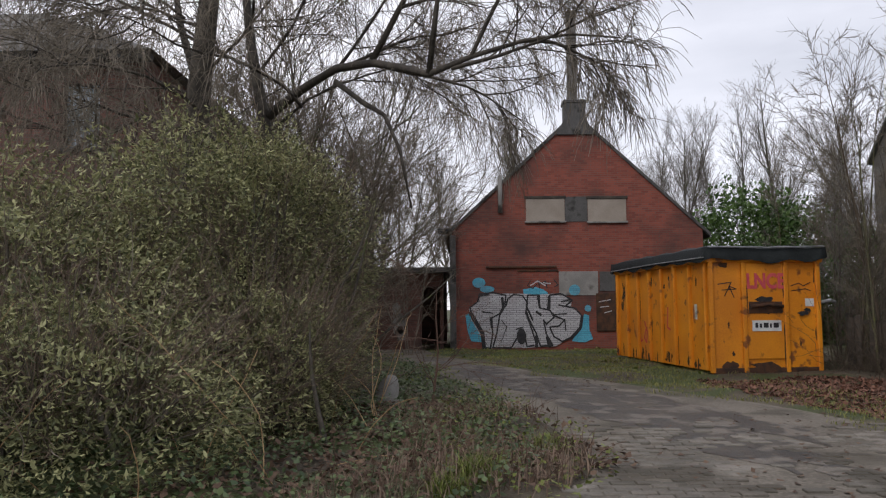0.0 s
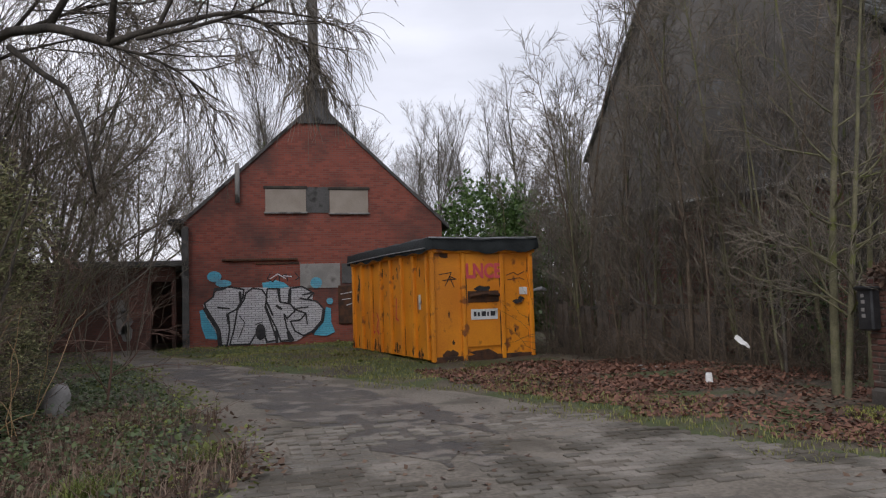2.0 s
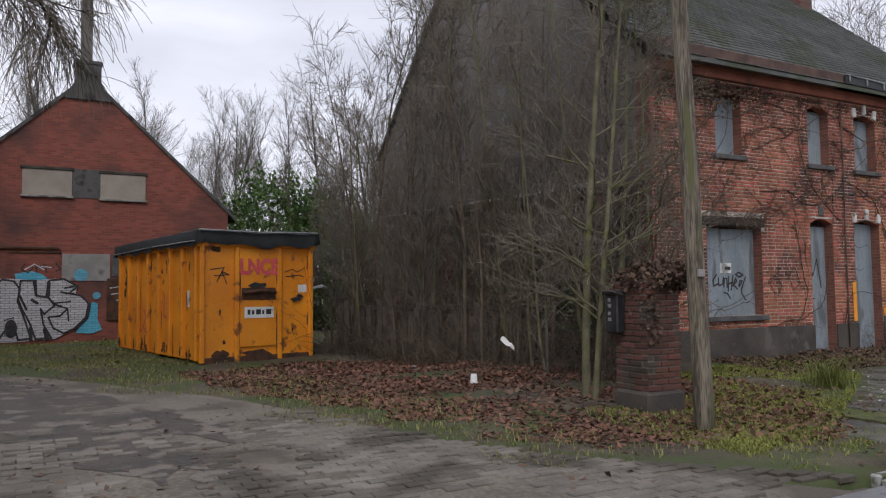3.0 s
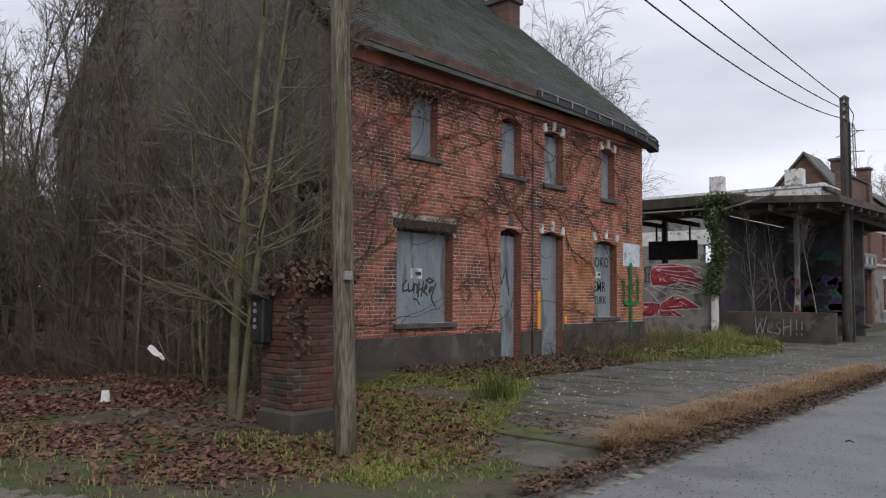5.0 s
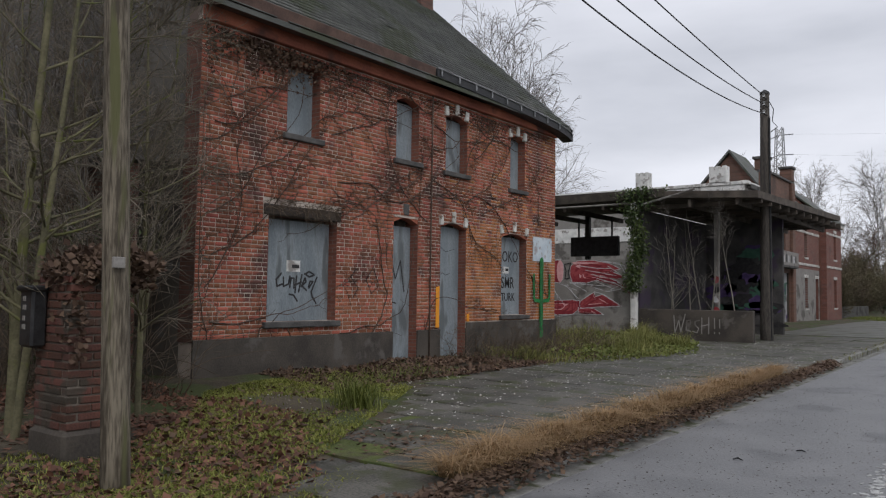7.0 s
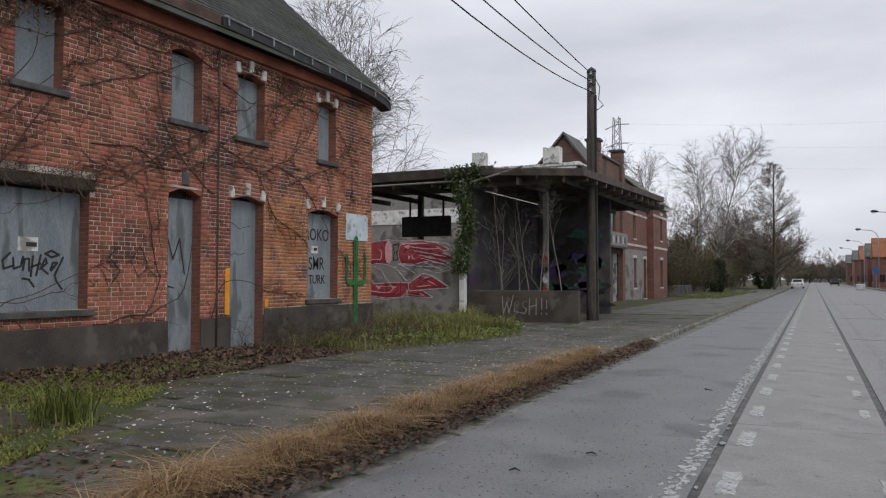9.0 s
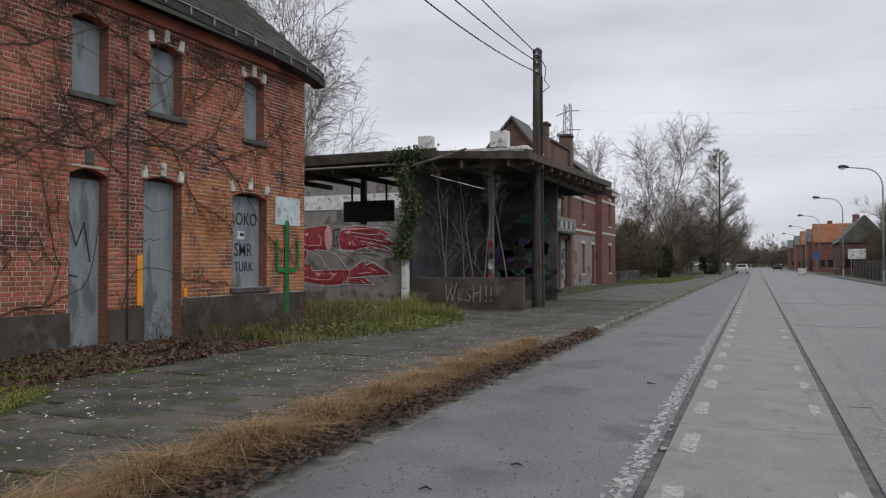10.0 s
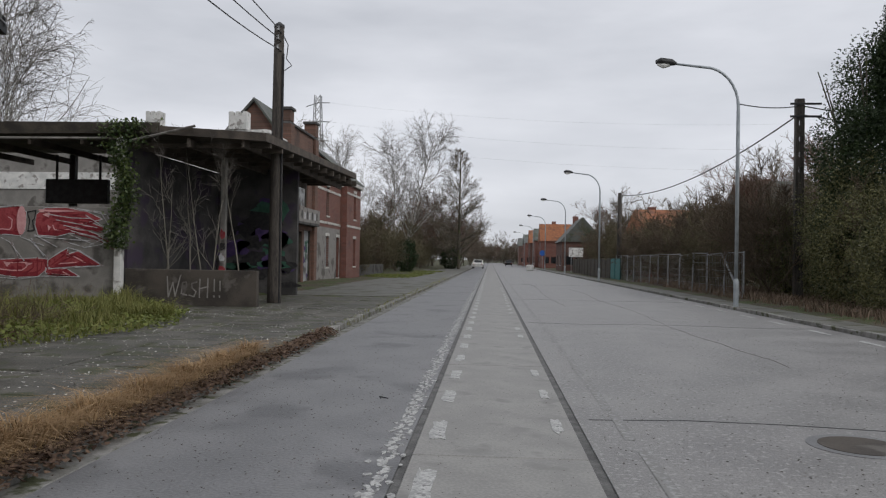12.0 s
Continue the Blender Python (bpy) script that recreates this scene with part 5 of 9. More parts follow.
def surface_z(x, y):
    """Ground or pavement, whichever is on top."""
    u = x - S * y
    z = ground_z(x, y)
    z = np.where((u > -8.0) & (u < -3.0) & (y > 5.2) & (x > np.interp(y, [3, 4.5, 6.8, 9.5, 12], [-3.9, -4.7, -6.0, -7.6, -8.2])), 0.105, z)
    return np.where((u > -2.8) & (u < 8), 0.003, z)


def patchy(x, y, f, seed, level):
    """True where a soft random pattern is above the level."""
    q = np.random.default_rng(seed)
    v = 0
    for _ in range(5):
        a, b, c = q.normal(0, f), q.normal(0, f), q.uniform(0, 6.28)
        v = v + np.sin(a * x + b * y + c)
    return v / 2.2 + q.normal(0, 0.35, len(np.atleast_1d(x))) > level


def blob_points(n, centre, radii, r, shell=0.55, low=0.0):
    """Points in a lumpy mound, most of them near its skin."""
    d = unit(r.normal(0, 1, (n, 3)))
    lump = 1 + 0.16 * np.sin(4 * d[:, 0] + 3 * d[:, 1] + centre[0]) * np.cos(5 * d[:, 2] + 2 * d[:, 1]) + 0.10 * np.sin(9 * d[:, 0] - 7 * d[:, 2]) + 0.07 * np.sin(17 * d[:, 1] + 13 * d[:, 2])
    p = np.array(centre) + d * np.array(radii) * (lump * r.uniform(shell, 1.0, n) ** 0.6)[:, None]
    return p[p[:, 2] > low], d[p[:, 2] > low]


vr = np.random.default_rng(31)

# ---- the overgrown corner before the yard ----
bush_specs = [((-7.0, -9.9, 1.0), (2.7, 2.4, 2.15), 15000, "leaf", 0.055), ((-9.2, -8.2, 1.2), (2.6, 1.75, 2.95), 15000, "leaf", 0.055),
              ((-5.2, -8.6, 0.3), (1.6, 1.9, 1.35), 9000, "leaf", 0.05), ((-3.9, -9.6, 0.1), (1.1, 1.6, 1.0), 5000, "leaf", 0.05), ((-12.0, -8.8, 1.1), (2.6, 2.0, 2.7), 9000, "olive", 0.06),
              ((-10.0, -13.5, 1.1), (3.0, 3.0, 2.1), 9000, "olive", 0.065), ((-6.4, -12.6, 0.8), (2.2, 2.4, 1.9), 8000, "olive", 0.055),
              ((-9.9, -7.5, 1.3), (2.0, 1.3, 2.9), 12000, "leaf", 0.05), ((-7.6, -7.2, 0.4), (1.3, 0.95, 1.3), 6000, "leaf", 0.05), ((-9.6, -10.4, 1.4), (2.4, 2.1, 1.75), 9000, "olive", 0.055)]
for c, rad, n, kind_, size in bush_specs:
    t = thing("privet_bush", (c[0], c[1], 0.1), "dense overgrown privet bush with small olive-green leaves", "bush", "bushes of the corner")
    p, d = blob_points(int(n * 3.2), c, rad, vr, 0.72)
    part("foliage", leaf_cloud(p, size * 1.35, vr, 0.28, d * 0.6, 0.19), M_leaf if kind_ == "leaf" else M_leaf_olive, t, kind="stuff")
    p, d = blob_points(640, c, (rad[0] * 0.75, rad[1] * 0.75, rad[2] * 0.75), vr, 0.3, 0.3)
    P = sprout(p, d + [0, 0, 0.6], vr.uniform(0.6, 1.5, len(p)), 6, 0.16, (0, 0, 0.1), vr)
    part("shoots", joined(tubes(P, np.full(len(P), 0.006), np.full(len(P), 0.0025), 3)), M_twig, t, kind="stuff")
    s3, d3, l3, _, _ = offshoots(P, np.full(len(P), 1.0), 6, 0.2, 1, 0.6, vr, (0.2, 0.5))
    P3 = sprout(s3, d3, l3, 4, 0.2, (0, 0, -0.1), vr)
    part("twigs", joined(tubes(P3, np.full(len(P3), 0.0035), np.full(len(P3), 0.0018), 3)), M_weed, t, kind="stuff")
    stems = sprout(np.array(c) * [1, 1, 0] + vr.normal(0, 0.5, (14, 3)) * [1, 1, 0], vr.normal(0, 0.4, (14, 3)) + [0, 0, 1], np.full(14, rad[2] * 1.1), 6, 0.12, (0, 0, 0.2), vr)
    part("stems", joined(tubes(stems, np.full(14, 0.035), np.full(14, 0.01), 5)), M_bark, t, kind="stuff")
# low ivy in front of the bushes
keep = lambda x, y: (y < np.interp(x, SOUTH_X, SOUTH_Y) - 0.25) & patchy(x, y, 1.6, 5, -0.75)
p = scatter(34000, -16, -3.2, -13, -3.5, vr, keep)
p[:, 2] += vr.uniform(0.02, 0.26, len(p)) * (0.5 + 0.5 * np.sin(1.7 * p[:, 0]) * np.sin(2.1 * p[:, 1]) + 0.3)
solo("ivy_cover", leaf_cloud(p, 0.06, vr, 0.55), M_ivy, "low dark green ivy covering the ground under bushes", "ivy", kind="stuff")
keep = lambda x, y: (y < np.interp(x, SOUTH_X, SOUTH_Y) + 0.1) & (y > np.interp(x, SOUTH_X, SOUTH_Y) - 1.7) & patchy(x, y, 1.2, 8, -0.35)
p = scatter(5600, -8.5, -3.0, -7.5, -3.4, vr, keep)
solo("dead_weeds", blade_cloud(p, 0.24, vr, 0.9, 0.005, 0.5), M_weed, "reddish brown dead weed stems at the drive's edge", "weeds", kind="stuff")
P = sprout(p[::6], vr.normal(0, 0.5, (len(p[::6]), 3)) + [0, 0, 1.0], vr.uniform(0.25, 0.65, len(p[::6])), 5, 0.22, (0, 0, -0.3), vr)
solo("dry_stalks", joined(tubes(P, np.full(len(P), 0.004), np.full(len(P), 0.002), 3)), M_twig_red, "tangled dry bramble stalks", "weeds", kind="stuff")
q = scatter(6500, -9.5, -3.0, -8.0, -3.3, vr, lambda x, y: (y < np.interp(x, SOUTH_X, SOUTH_Y) + 0.35 + 0.3 * np.sin(3 * x)) & patchy(x, y, 1.1, 27, -0.5), 0.02)
q[:, 2] += vr.uniform(0, 0.08, len(q))
solo("fallen_leaves", leaf_cloud(q, 0.075, vr, 0.6), M_litter_brown, "brown fallen leaves between weeds", "leaves", kind="stuff")
p = scatter(11000, -22, -4, -9, -3.2, vr, lambda x, y: (y < np.interp(x, SOUTH_X, SOUTH_Y) + 0.35) & (y > np.interp(x, SOUTH_X, SOUTH_Y) - 1.3) & patchy(x, y, 1.3, 12, 0.0))
p[:, 2] += vr.uniform(0.01, 0.12, len(p))
solo("nettle_leaves", leaf_cloud(p, 0.06, vr, 0.6), M_grass, "fresh green low weeds along the drive", "weeds", kind="stuff")


def tuft(x, y, n, h, spread, mat, label, name="grass_tuft", lean=0.6, width=0.006):
    q = np.stack([x + vr.normal(0, spread, n), y + vr.normal(0, spread, n), np.zeros(n)], -1)
    q[:, 2] = surface_z(q[:, 0], q[:, 1])
    return solo(name, blade_cloud(q, h, vr, lean, width), mat, label, "grass")


for x, y, h in ((-4.85, -4.75, 0.26), (-4.5, -4.95, 0.2), (-6.3, -4.0, 0.2), (-5.5, -4.55, 0.16)):
    tuft(x, y, 170, h, 0.09, M_grass, "bright green grass tuft beside the paved drive")
# tangled canes rising out of the corner, and a broken stump
P = sprout(scatter(60, -9, -3.6, -11, -5.8, vr), vr.normal(0, 0.7, (60, 3)) + [0, 0, 1.1], vr.uniform(0.8, 2.2, 60), 9, 0.14, (0, 0, -0.8), vr)
solo("bramble_canes", joined(tubes(P, np.full(60, 0.006), np.full(60, 0.003), 4)), M_straw, "pale dry arching bramble canes", "bramble", kind="stuff")
st = Geo().tube([(-9.95, -5.97, 0.05), (-9.93, -5.98, 0.25), (-9.98, -5.94, 0.42), (-9.9, -5.9, 0.5)], [0.20, 0.17, 0.15, 0.09], 9)
solo("tree_stump", st, M_render, "weathered grey broken tree stump", "stump", smooth=True)
wood, limbs, twigs = bare_tree(60, 1.9, 0.02, 9, 4, 3, 0.9, 0.2, -0.1, -0.1, 0.6, 0.2, 0.15, fine=0.003)
tree_thing("sapling", "thin bare sapling beside the drive", "sapling", wood, limbs, twigs, M_twig_red, M_twig_red).matrix_basis = Matrix.Translation((-9.3, -5.3, 0.1))

# ---- trees ----
poplars = [tree_thing("poplar", "slender bare poplar in the row behind the yard", "tree", *bare_tree(100 + k, 15.6, 0.17, 28, 9, 4, 0.52, 0.8, 0.5, 0.3, 0.27, 0.28, 0.08, fine=0.009), M_bark, M_twig_grey, "trees behind the yard") for k in range(3)]
spots = [(-47 + 4 * math.sin(k * 2.1), -1 + 1.75 * k + math.sin(k * 5.0)) for k in range(15)] + [(-58 + 3 * math.sin(k), -6 + 2.2 * k) for k in range(16)]
plant(poplars, spots, vr, (0.70, 0.95))
scrub = [tree_thing("bare_tree", "bare twiggy deciduous tree behind the yard", "tree", *bare_tree(140 + k, 9.5, 0.11, 15, 8, 4, 0.75, 0.45, 0.2, 0.05, 0.5, 0.15, 0.11, n0=1 + k % 2, fine=0.009), M_bark, M_twig, "bare trees round the yard") for k in range(4)]
spots = [(-33, -9), (-29.5, -13), (-37, -13.5), (-34, -17), (-27, -17.5), (-40, -8.5), (-31, -22), (-39, -20), (-25.5, -21), (-45, -15), (-36, -27), (-22.8, -11.3), (-44, -6), (-50, -11),
         (-21.5, 7.6, 0.8), (-21.5, -8.9), (-19, -12.2), (-20.5, -15), (-24, -10), (-28, -9.2), (-30, -10.5), (-18.5, -10.2, 0.9)]
plant(scrub, spots, vr, (0.85, 1.25))
thick = [tree_thing("thicket_shrub", "dense leafless multi-stemmed shrub against the lean-to", "shrub", *bare_tree(180 + k, 5.4, 0.032, 9, 6, 4, 0.5, 0.5, 0.2, 0.0, 0.42, 0.08, 0.11, n0=4, spread=0.22, fine=0.004), M_bark_green if k == 1 else M_twig, M_twig if k else M_twig_brown, "shrubs at the lean-to") for k in range(3)]
spots = [(-17.6, 4.8, 0.8), (-15.8, 4.3, 0.7), (-13.2, 4.7, 0.7), (-10.6, 5.2, 0.75), (-7.4, -13.2), (-9.4, -9.4), (-19.8, -7.4), (-18.0, -8.0), (-21.6, -6.6), (-17.0, -9.9, 1.3), (-18.6, -8.3, 1.0)]
plant(thick, spots, vr, (0.6, 1.05))
stems_ = [tree_thing("thicket_sapling", "thin upright bare sapling in the thicket", "sapling", *bare_tree(240 + k, 6.4, 0.03, 22, 5, 4, 0.55, 0.45, 0.2, 0.05, 0.17, 0.12, 0.12, spread=0.05, fine=0.0045), (M_bark_green, M_bark, M_twig_brown)[k], (M_twig, M_twig_grey, M_twig)[k], "saplings of the thicket") for k in range(3)]
q = np.random.default_rng(245)
spots = [(-18.6 + 0.235 * k, float(np.interp(-18.6 + 0.235 * k, [-18.6, -14, -10, -8.2], [3.4, 3.9, 4.8, 5.1])) + q.uniform(-0.5, 0.9), q.uniform(0.5, 1.12)) for k in range(44)]
spots += [(-15.5 + 0.62 * k, float(np.interp(-15.5 + 0.62 * k, [-18.6, -14, -10, -8.2], [3.8, 4.3, 5.1, 5.4])) + q.uniform(-0.3, 0.5), q.uniform(1.2, 1.5)) for k in range(12)]
plant(stems_, spots, q)
# two pole-thin trees by the gate pier
for k, (x, y, h, gth, la, lb) in enumerate(((-7.12, 3.50, 7.6, 0.058, 0.0, 0.02), (-6.85, 3.42, 6.8, 0.043, 0.02, -0.06), (-7.6, 4.5, 6.8, 0.05, 0.02, -0.03), (-7.35, 4.9, 5.8, 0.036, -0.05, -0.03))):
    t = tree_thing("young_tree", "slim young tree with yellow-green lichen on its bark", "tree", *bare_tree(220 + k, h, gth, 30, 6, 5, 1.0, 0.3, 0.1, 0.0, 0.21, 0.16, 0.15, spread=0.01, fine=0.0042, sway=0.022), M_bark_green, M_twig, "young trees by the pier")
    t.matrix_basis = Matrix.Translation((x, y, 0.1)) @ Euler((lb, la, 0)).to_matrix().to_4x4()
# the old willow with its long bough over the drive
r = np.random.default_rng(77)
will = thing("willow_tree", (-14.2, -8.9, 0), "old leaning willow with long boughs and hanging twigs", "tree")
trunk = Geo()
trunk.tube([(-14.3, -9.0, -0.1), (-14.2, -8.95, 1.5), (-14.1, -8.9, 3.2), (-13.9, -8.8, 4.8), (-13.9, -9.2, 7), (-14.4, -9.6, 9.5), (-14.6, -9.8, 12)], [0.20, 0.175, 0.15, 0.13, 0.10, 0.07, 0.03], 10)
trunk.tube([(-14.1, -8.9, 3.0), (-14.6, -10.2, 5.2), (-15.2, -11.2, 8), (-15.8, -11.8, 11)], [0.13, 0.11, 0.08, 0.03], 8)
trunk.tube([(-13.9, -8.8, 5.5), (-13.3, -8.0, 5.85), (-12.5, -7.2, 6.0), (-11.6, -6.4, 5.8), (-10.8, -5.8, 5.45), (-10.2, -5.35, 5.15), (-10.0, -4.7, 5.35), (-9.9, -3.9, 5.55), (-9.8, -3.2, 5.6), (-9.7, -2.5, 5.5)], [0.11, 0.09, 0.078, 0.07, 0.062, 0.055, 0.042, 0.03, 0.02, 0.012], 8)
trunk.tube([(-12.5, -7.2, 5.75), (-12.0, -6.6, 5.2), (-11.7, -6.2, 4.9), (-11.3, -5.9, 4.2), (-11.2, -5.7, 3.2)], [0.06, 0.05, 0.04, 0.03, 0.015], 6)
trunk.tube([(-11.6, -6.4, 5.85), (-11.4, -5.9, 6.7), (-11.2, -5.4, 7.5), (-11.2, -4.8, 8.4)], [0.06, 0.05, 0.035, 0.015], 6)
trunk.tube([(-10.2, -5.35, 5.15), (-9.9, -5.2, 6.2), (-9.7, -4.9, 7.2), (-9.6, -4.3, 8.2)], [0.055, 0.04, 0.03, 0.012], 6)
trunk.tube([(-12.75, -10.0, -0.1), (-12.7, -9.95, 2), (-12.65, -9.9, 4), (-12.55, -9.75, 6), (-12.4, -9.5, 8), (-12.3, -9.3, 10)], [0.28, 0.25, 0.23, 0.21, 0.17, 0.1], 10)
part("trunk", trunk, M_willow, will, smooth=True)
boughs = [((-14, -9, 5.0), (0.3, 0.6, 0.5)), ((-14, -9, 6.5), (0.5, 0.7, 0.5)), ((-14, -9.2, 7.5), (0.6, 0.3, 0.6)), ((-14.2, -9.5, 9), (0.3, 0.8, 0.5)), ((-14.5, -10, 7), (0.3, -0.8, 0.4)), ((-15, -11, 8), (0.6, -0.5, 0.3)), ((-14, -9.2, 8.5), (0.9, 0.3, 0.3)),
          ((-11.4, -5.9, 6.7), (0.2, 0.8, 0.3)), ((-12.5, -7.2, 5.95), (0.3, 0.5, 0.7)), ((-10, -4.7, 5.35), (0.3, 0.3, 0.6)), ((-13.3, -8, 5.5), (0.6, -0.3, 0.4)), ((-14.4, -9.6, 9.5), (0.2, 0.9, 0.2)), ((-11.2, -5.4, 7.5), (0.1, 0.9, 0.1)), ((-15.6, -11.6, 10), (0.4, -0.6, 0.3)), ((-14.1, -8.9, 3.4), (0.7, -0.9, 0.25)), ((-14.2, -9, 4.2), (0.9, -0.8, 0.35)), ((-12.6, -9.8, 5.5), (0.3, -0.9, 0.4)), ((-12.6, -9.8, 4.8), (0.6, -0.8, 0.1)), ((-12.5, -9.7, 6.5), (0.4, -0.8, 0.3)), ((-12.5, -9.6, 6), (0.5, 0.6, 0.4)), ((-12.5, -9.7, 5.2), (0.8, -0.4, 0.2)), ((-12.4, -9.5, 7.5), (0.3, -0.9, 0.1)), ((-12.5, -9.6, 7), (0.7, 0.1, 0.3)), ((-12.5, -9.6, 6.8), (0.1, -1.0, 0.2))]
BS, BD = np.array([b[0] for b in boughs], float), np.array([b[1] for b in boughs], float)
PB = sprout(BS, BD, r.uniform(3.0, 5.0, len(BS)), 8, 0.12, (0, 0, -0.25), r)
extra = sprout(np.array([[-12.5, -7.2, 5.95], [-11.0, -6.0, 5.5], [-10.1, -5.0, 5.2], [-9.9, -3.9, 5.55]]), np.array([[0.3, 0.9, 0.3], [0.4, 0.8, -0.1], [0.2, 1, 0.2], [0, 1, 0]]), np.array([3.0, 2.5, 2.6, 1.5]), 8, 0.12, (0, 0, -0.3), r)
PB = np.concatenate([PB, extra])
lb = np.linalg.norm(PB[:, -1] - PB[:, 0], axis=1) + 1
s1, d1, l1, _, _ = offshoots(PB, lb, 9, 0.1, 1.0, 0.7, r, (0.3, 0.6))
P1 = sprout(s1, d1, l1, 6, 0.16, (0, 0, 0.0), r)
s2, d2, l2, _, _ = offshoots(P1, l1, 12, 0.1, 1.0, 0.7, r, (0.3, 0.6))
P2_ = sprout(s2, d2, l2, 5, 0.16, (0, 0, -0.35), r)
s3, d3, l3, _, _ = offshoots(P2_, l2, 4, 0.2, 1.0, 0.6, r, (0.3, 0.6))
P3 = sprout(s3, d3, r.uniform(0.3, 0.75, len(s3)), 5, 0.12, (0, 0, -1.9), r)
part("branching", joined(tubes(PB, np.full(len(PB), 0.034), np.full(len(PB), 0.011), 6), tubes(P1, np.full(len(P1), 0.014), np.full(len(P1), 0.006), 4)), M_willow, will)
part("hanging_twigs", joined(tubes(P2_, np.full(len(P2_), 0.0075), np.full(len(P2_), 0.005), 3), tubes(P3, np.full(len(P3), 0.005), np.full(len(P3), 0.0035), 3)), M_twig, will, "fine drooping twigs", kind="stuff")
# laurel behind the container, green among the bare trees
lau = thing("laurel_bush", (-27, 7.5, 0), "tall glossy green laurel bush among bare trees", "bush")
pts = [blob_points(9000, c, q, vr, 0.6) for c, q in (((-26.5, 5.2, 3.0), (2.0, 2.0, 2.9)), ((-26.8, 7.2, 2.7), (2.0, 1.9, 2.7)), ((-27.5, 9.2, 2.3), (2.0, 1.8, 2.3)))]
part("foliage", leaf_cloud(np.concatenate([a for a, _ in pts]), 0.15, vr, 0.0, np.concatenate([b for _, b in pts]) * 0.8), M_holly, lau, kind="stuff")
part("stems", joined(tubes(sprout(np.array([[-26.5, 6.6, 0]] * 6 + [[-27.5, 9, 0]] * 5), vr.normal(0, 0.3, (11, 3)) + [0, 0, 1], np.full(11, 4.5), 6, 0.1, (0, 0, 0.2), vr), np.full(11, 0.06), np.full(11, 0.015), 5)), M_bark, lau, kind="stuff")
# dry ivy and dead leaves on the pier and the fence
p, d = blob_points(2600, (-6.05, 3.75, 1.62), (0.42, 0.45, 0.20), vr, 0.4)
iv = solo("dead_ivy", leaf_cloud(p, 0.075, vr, 0.2), M_litter_brown, "brown dead ivy heaped on the pier", "ivy", kind="stuff")
p = np.stack([vr.uniform(-6.45, -5.65, 500), np.full(500, 3.40) + vr.normal(0, 0.02, 500), vr.uniform(0.9, 1.6, 500) ** 1.1], -1)
solo("dead_ivy", leaf_cloud(p, 0.06, vr, 0.0), M_litter_brown, "brown dead ivy leaves hanging down the pier", "ivy", kind="stuff")
p = np.stack([vr.uniform(-11.8, -9.2, 5000), vr.normal(5.6, 0.25, 5000), vr.uniform(0.2, 2.6, 5000)], -1)
solo("wall_ivy", leaf_cloud(p, 0.07, vr, 0.0), M_ivy, "dark ivy climbing the lean-to wall", "ivy", kind="stuff")

# ---- ground cover ----
keep = lambda x, y: (y > np.interp(x, NORTH_X, NORTH_Y) + 0.3 + 0.35 * np.sin(2.3 * x) ** 2) & (y < np.interp(x, [-15, -9.5, -6, -4], [3.6, 6.3, 6.0, 4.4])) & patchy(x, y, 0.9, 3, -0.8)
p = scatter(46000, -13.4, -3.9, -0.5, 6.4, vr, keep, 0.012)
solo("leaf_litter", leaf_cloud(p, 0.068, vr, 0.7, wide=0.42), M_litter, "reddish brown fallen leaves on the yard's edge", "leaves", kind="stuff")
p = scatter(4200, -22, -3, -8, 6, vr, lambda x, y: patchy(x, y, 0.8, 9, 0.1), 0.022)
solo("fallen_leaves", leaf_cloud(p, 0.07, vr, 0.85), M_litter_brown, "scattered dry leaves over the yard", "leaves", kind="stuff")
p = scatter(52000, -24, -4.2, -6, 4.6, vr, lambda x, y: (y > np.interp(x, NORTH_X, NORTH_Y) - 0.35 + 0.4 * np.sin(1.9 * x)) & (y < np.interp(x, NORTH_X, NORTH_Y) + np.interp(x, [-24, -14, -10, -4], [9, 3.6, 2.0, 1.1])) & patchy(x, y, 0.8, 14, -0.35))
solo("yard_grass", blade_cloud(p, 0.062, vr, 0.8, 0.006), M_grass_olive, "short olive winter grass along the yard track", "grass", kind="stuff")
p = scatter(3500, -24, -14, -5.5, 3, vr, lambda x, y: (y > np.interp(x, NORTH_X, NORTH_Y) - 0.1) & patchy(x, y, 1.1, 15, 0.2), 0.03)
solo("yard_weeds", leaf_cloud(p, 0.09, vr, 0.5), M_grass, "low green weeds before the brick wall", "weeds", kind="stuff")
# moss and grass before the house
p = scatter(90000, -9.1, -3.7, 2.6, 9.5, vr, lambda x, y: (y > np.interp(x, [-9, -5.4, -4.3], [6.4, 2.6, 2.6]) * 0 + 2.6) & (x < np.interp(y, [2.6, 4.5, 6.8, 9.5], [-3.8, -4.3, -5.6, -7.2])) & (x > np.interp(y, [2.6, 5, 6.5, 9.5], [-5.4, -6.6, -8.4, -8.9])) & patchy(x, y, 1.0, 17, -0.6))
solo("moss_grass", blade_cloud(p, 0.042, vr, 1.1, 0.007), M_mossblade, "mossy green grass creeping over the pavement", "grass", kind="stuff")
p = scatter(2200, -9.0, -4.2, 2.4, 9.5, vr, lambda x, y: (x < np.interp(y, [2.6, 4.5, 6.8, 9.5], [-4.0, -4.6, -5.9, -7.5])) & patchy(x, y, 1.0, 18, 0.1), 0.03)
solo("fallen_leaves", leaf_cloud(p, 0.08, vr, 0.75), M_litter_brown, "brown leaves in the mossy grass", "leaves", kind="stuff")
p = scatter(14000, -9.25, -7.4, 8, 18, vr, lambda x, y: patchy(x, y, 1.2, 19, -0.5), 0.02)
solo("wall_debris", leaf_cloud(p, 0.07, vr, 0.6), M_litter_brown, "dark leaf debris along the house wall", "leaves", kind="stuff")
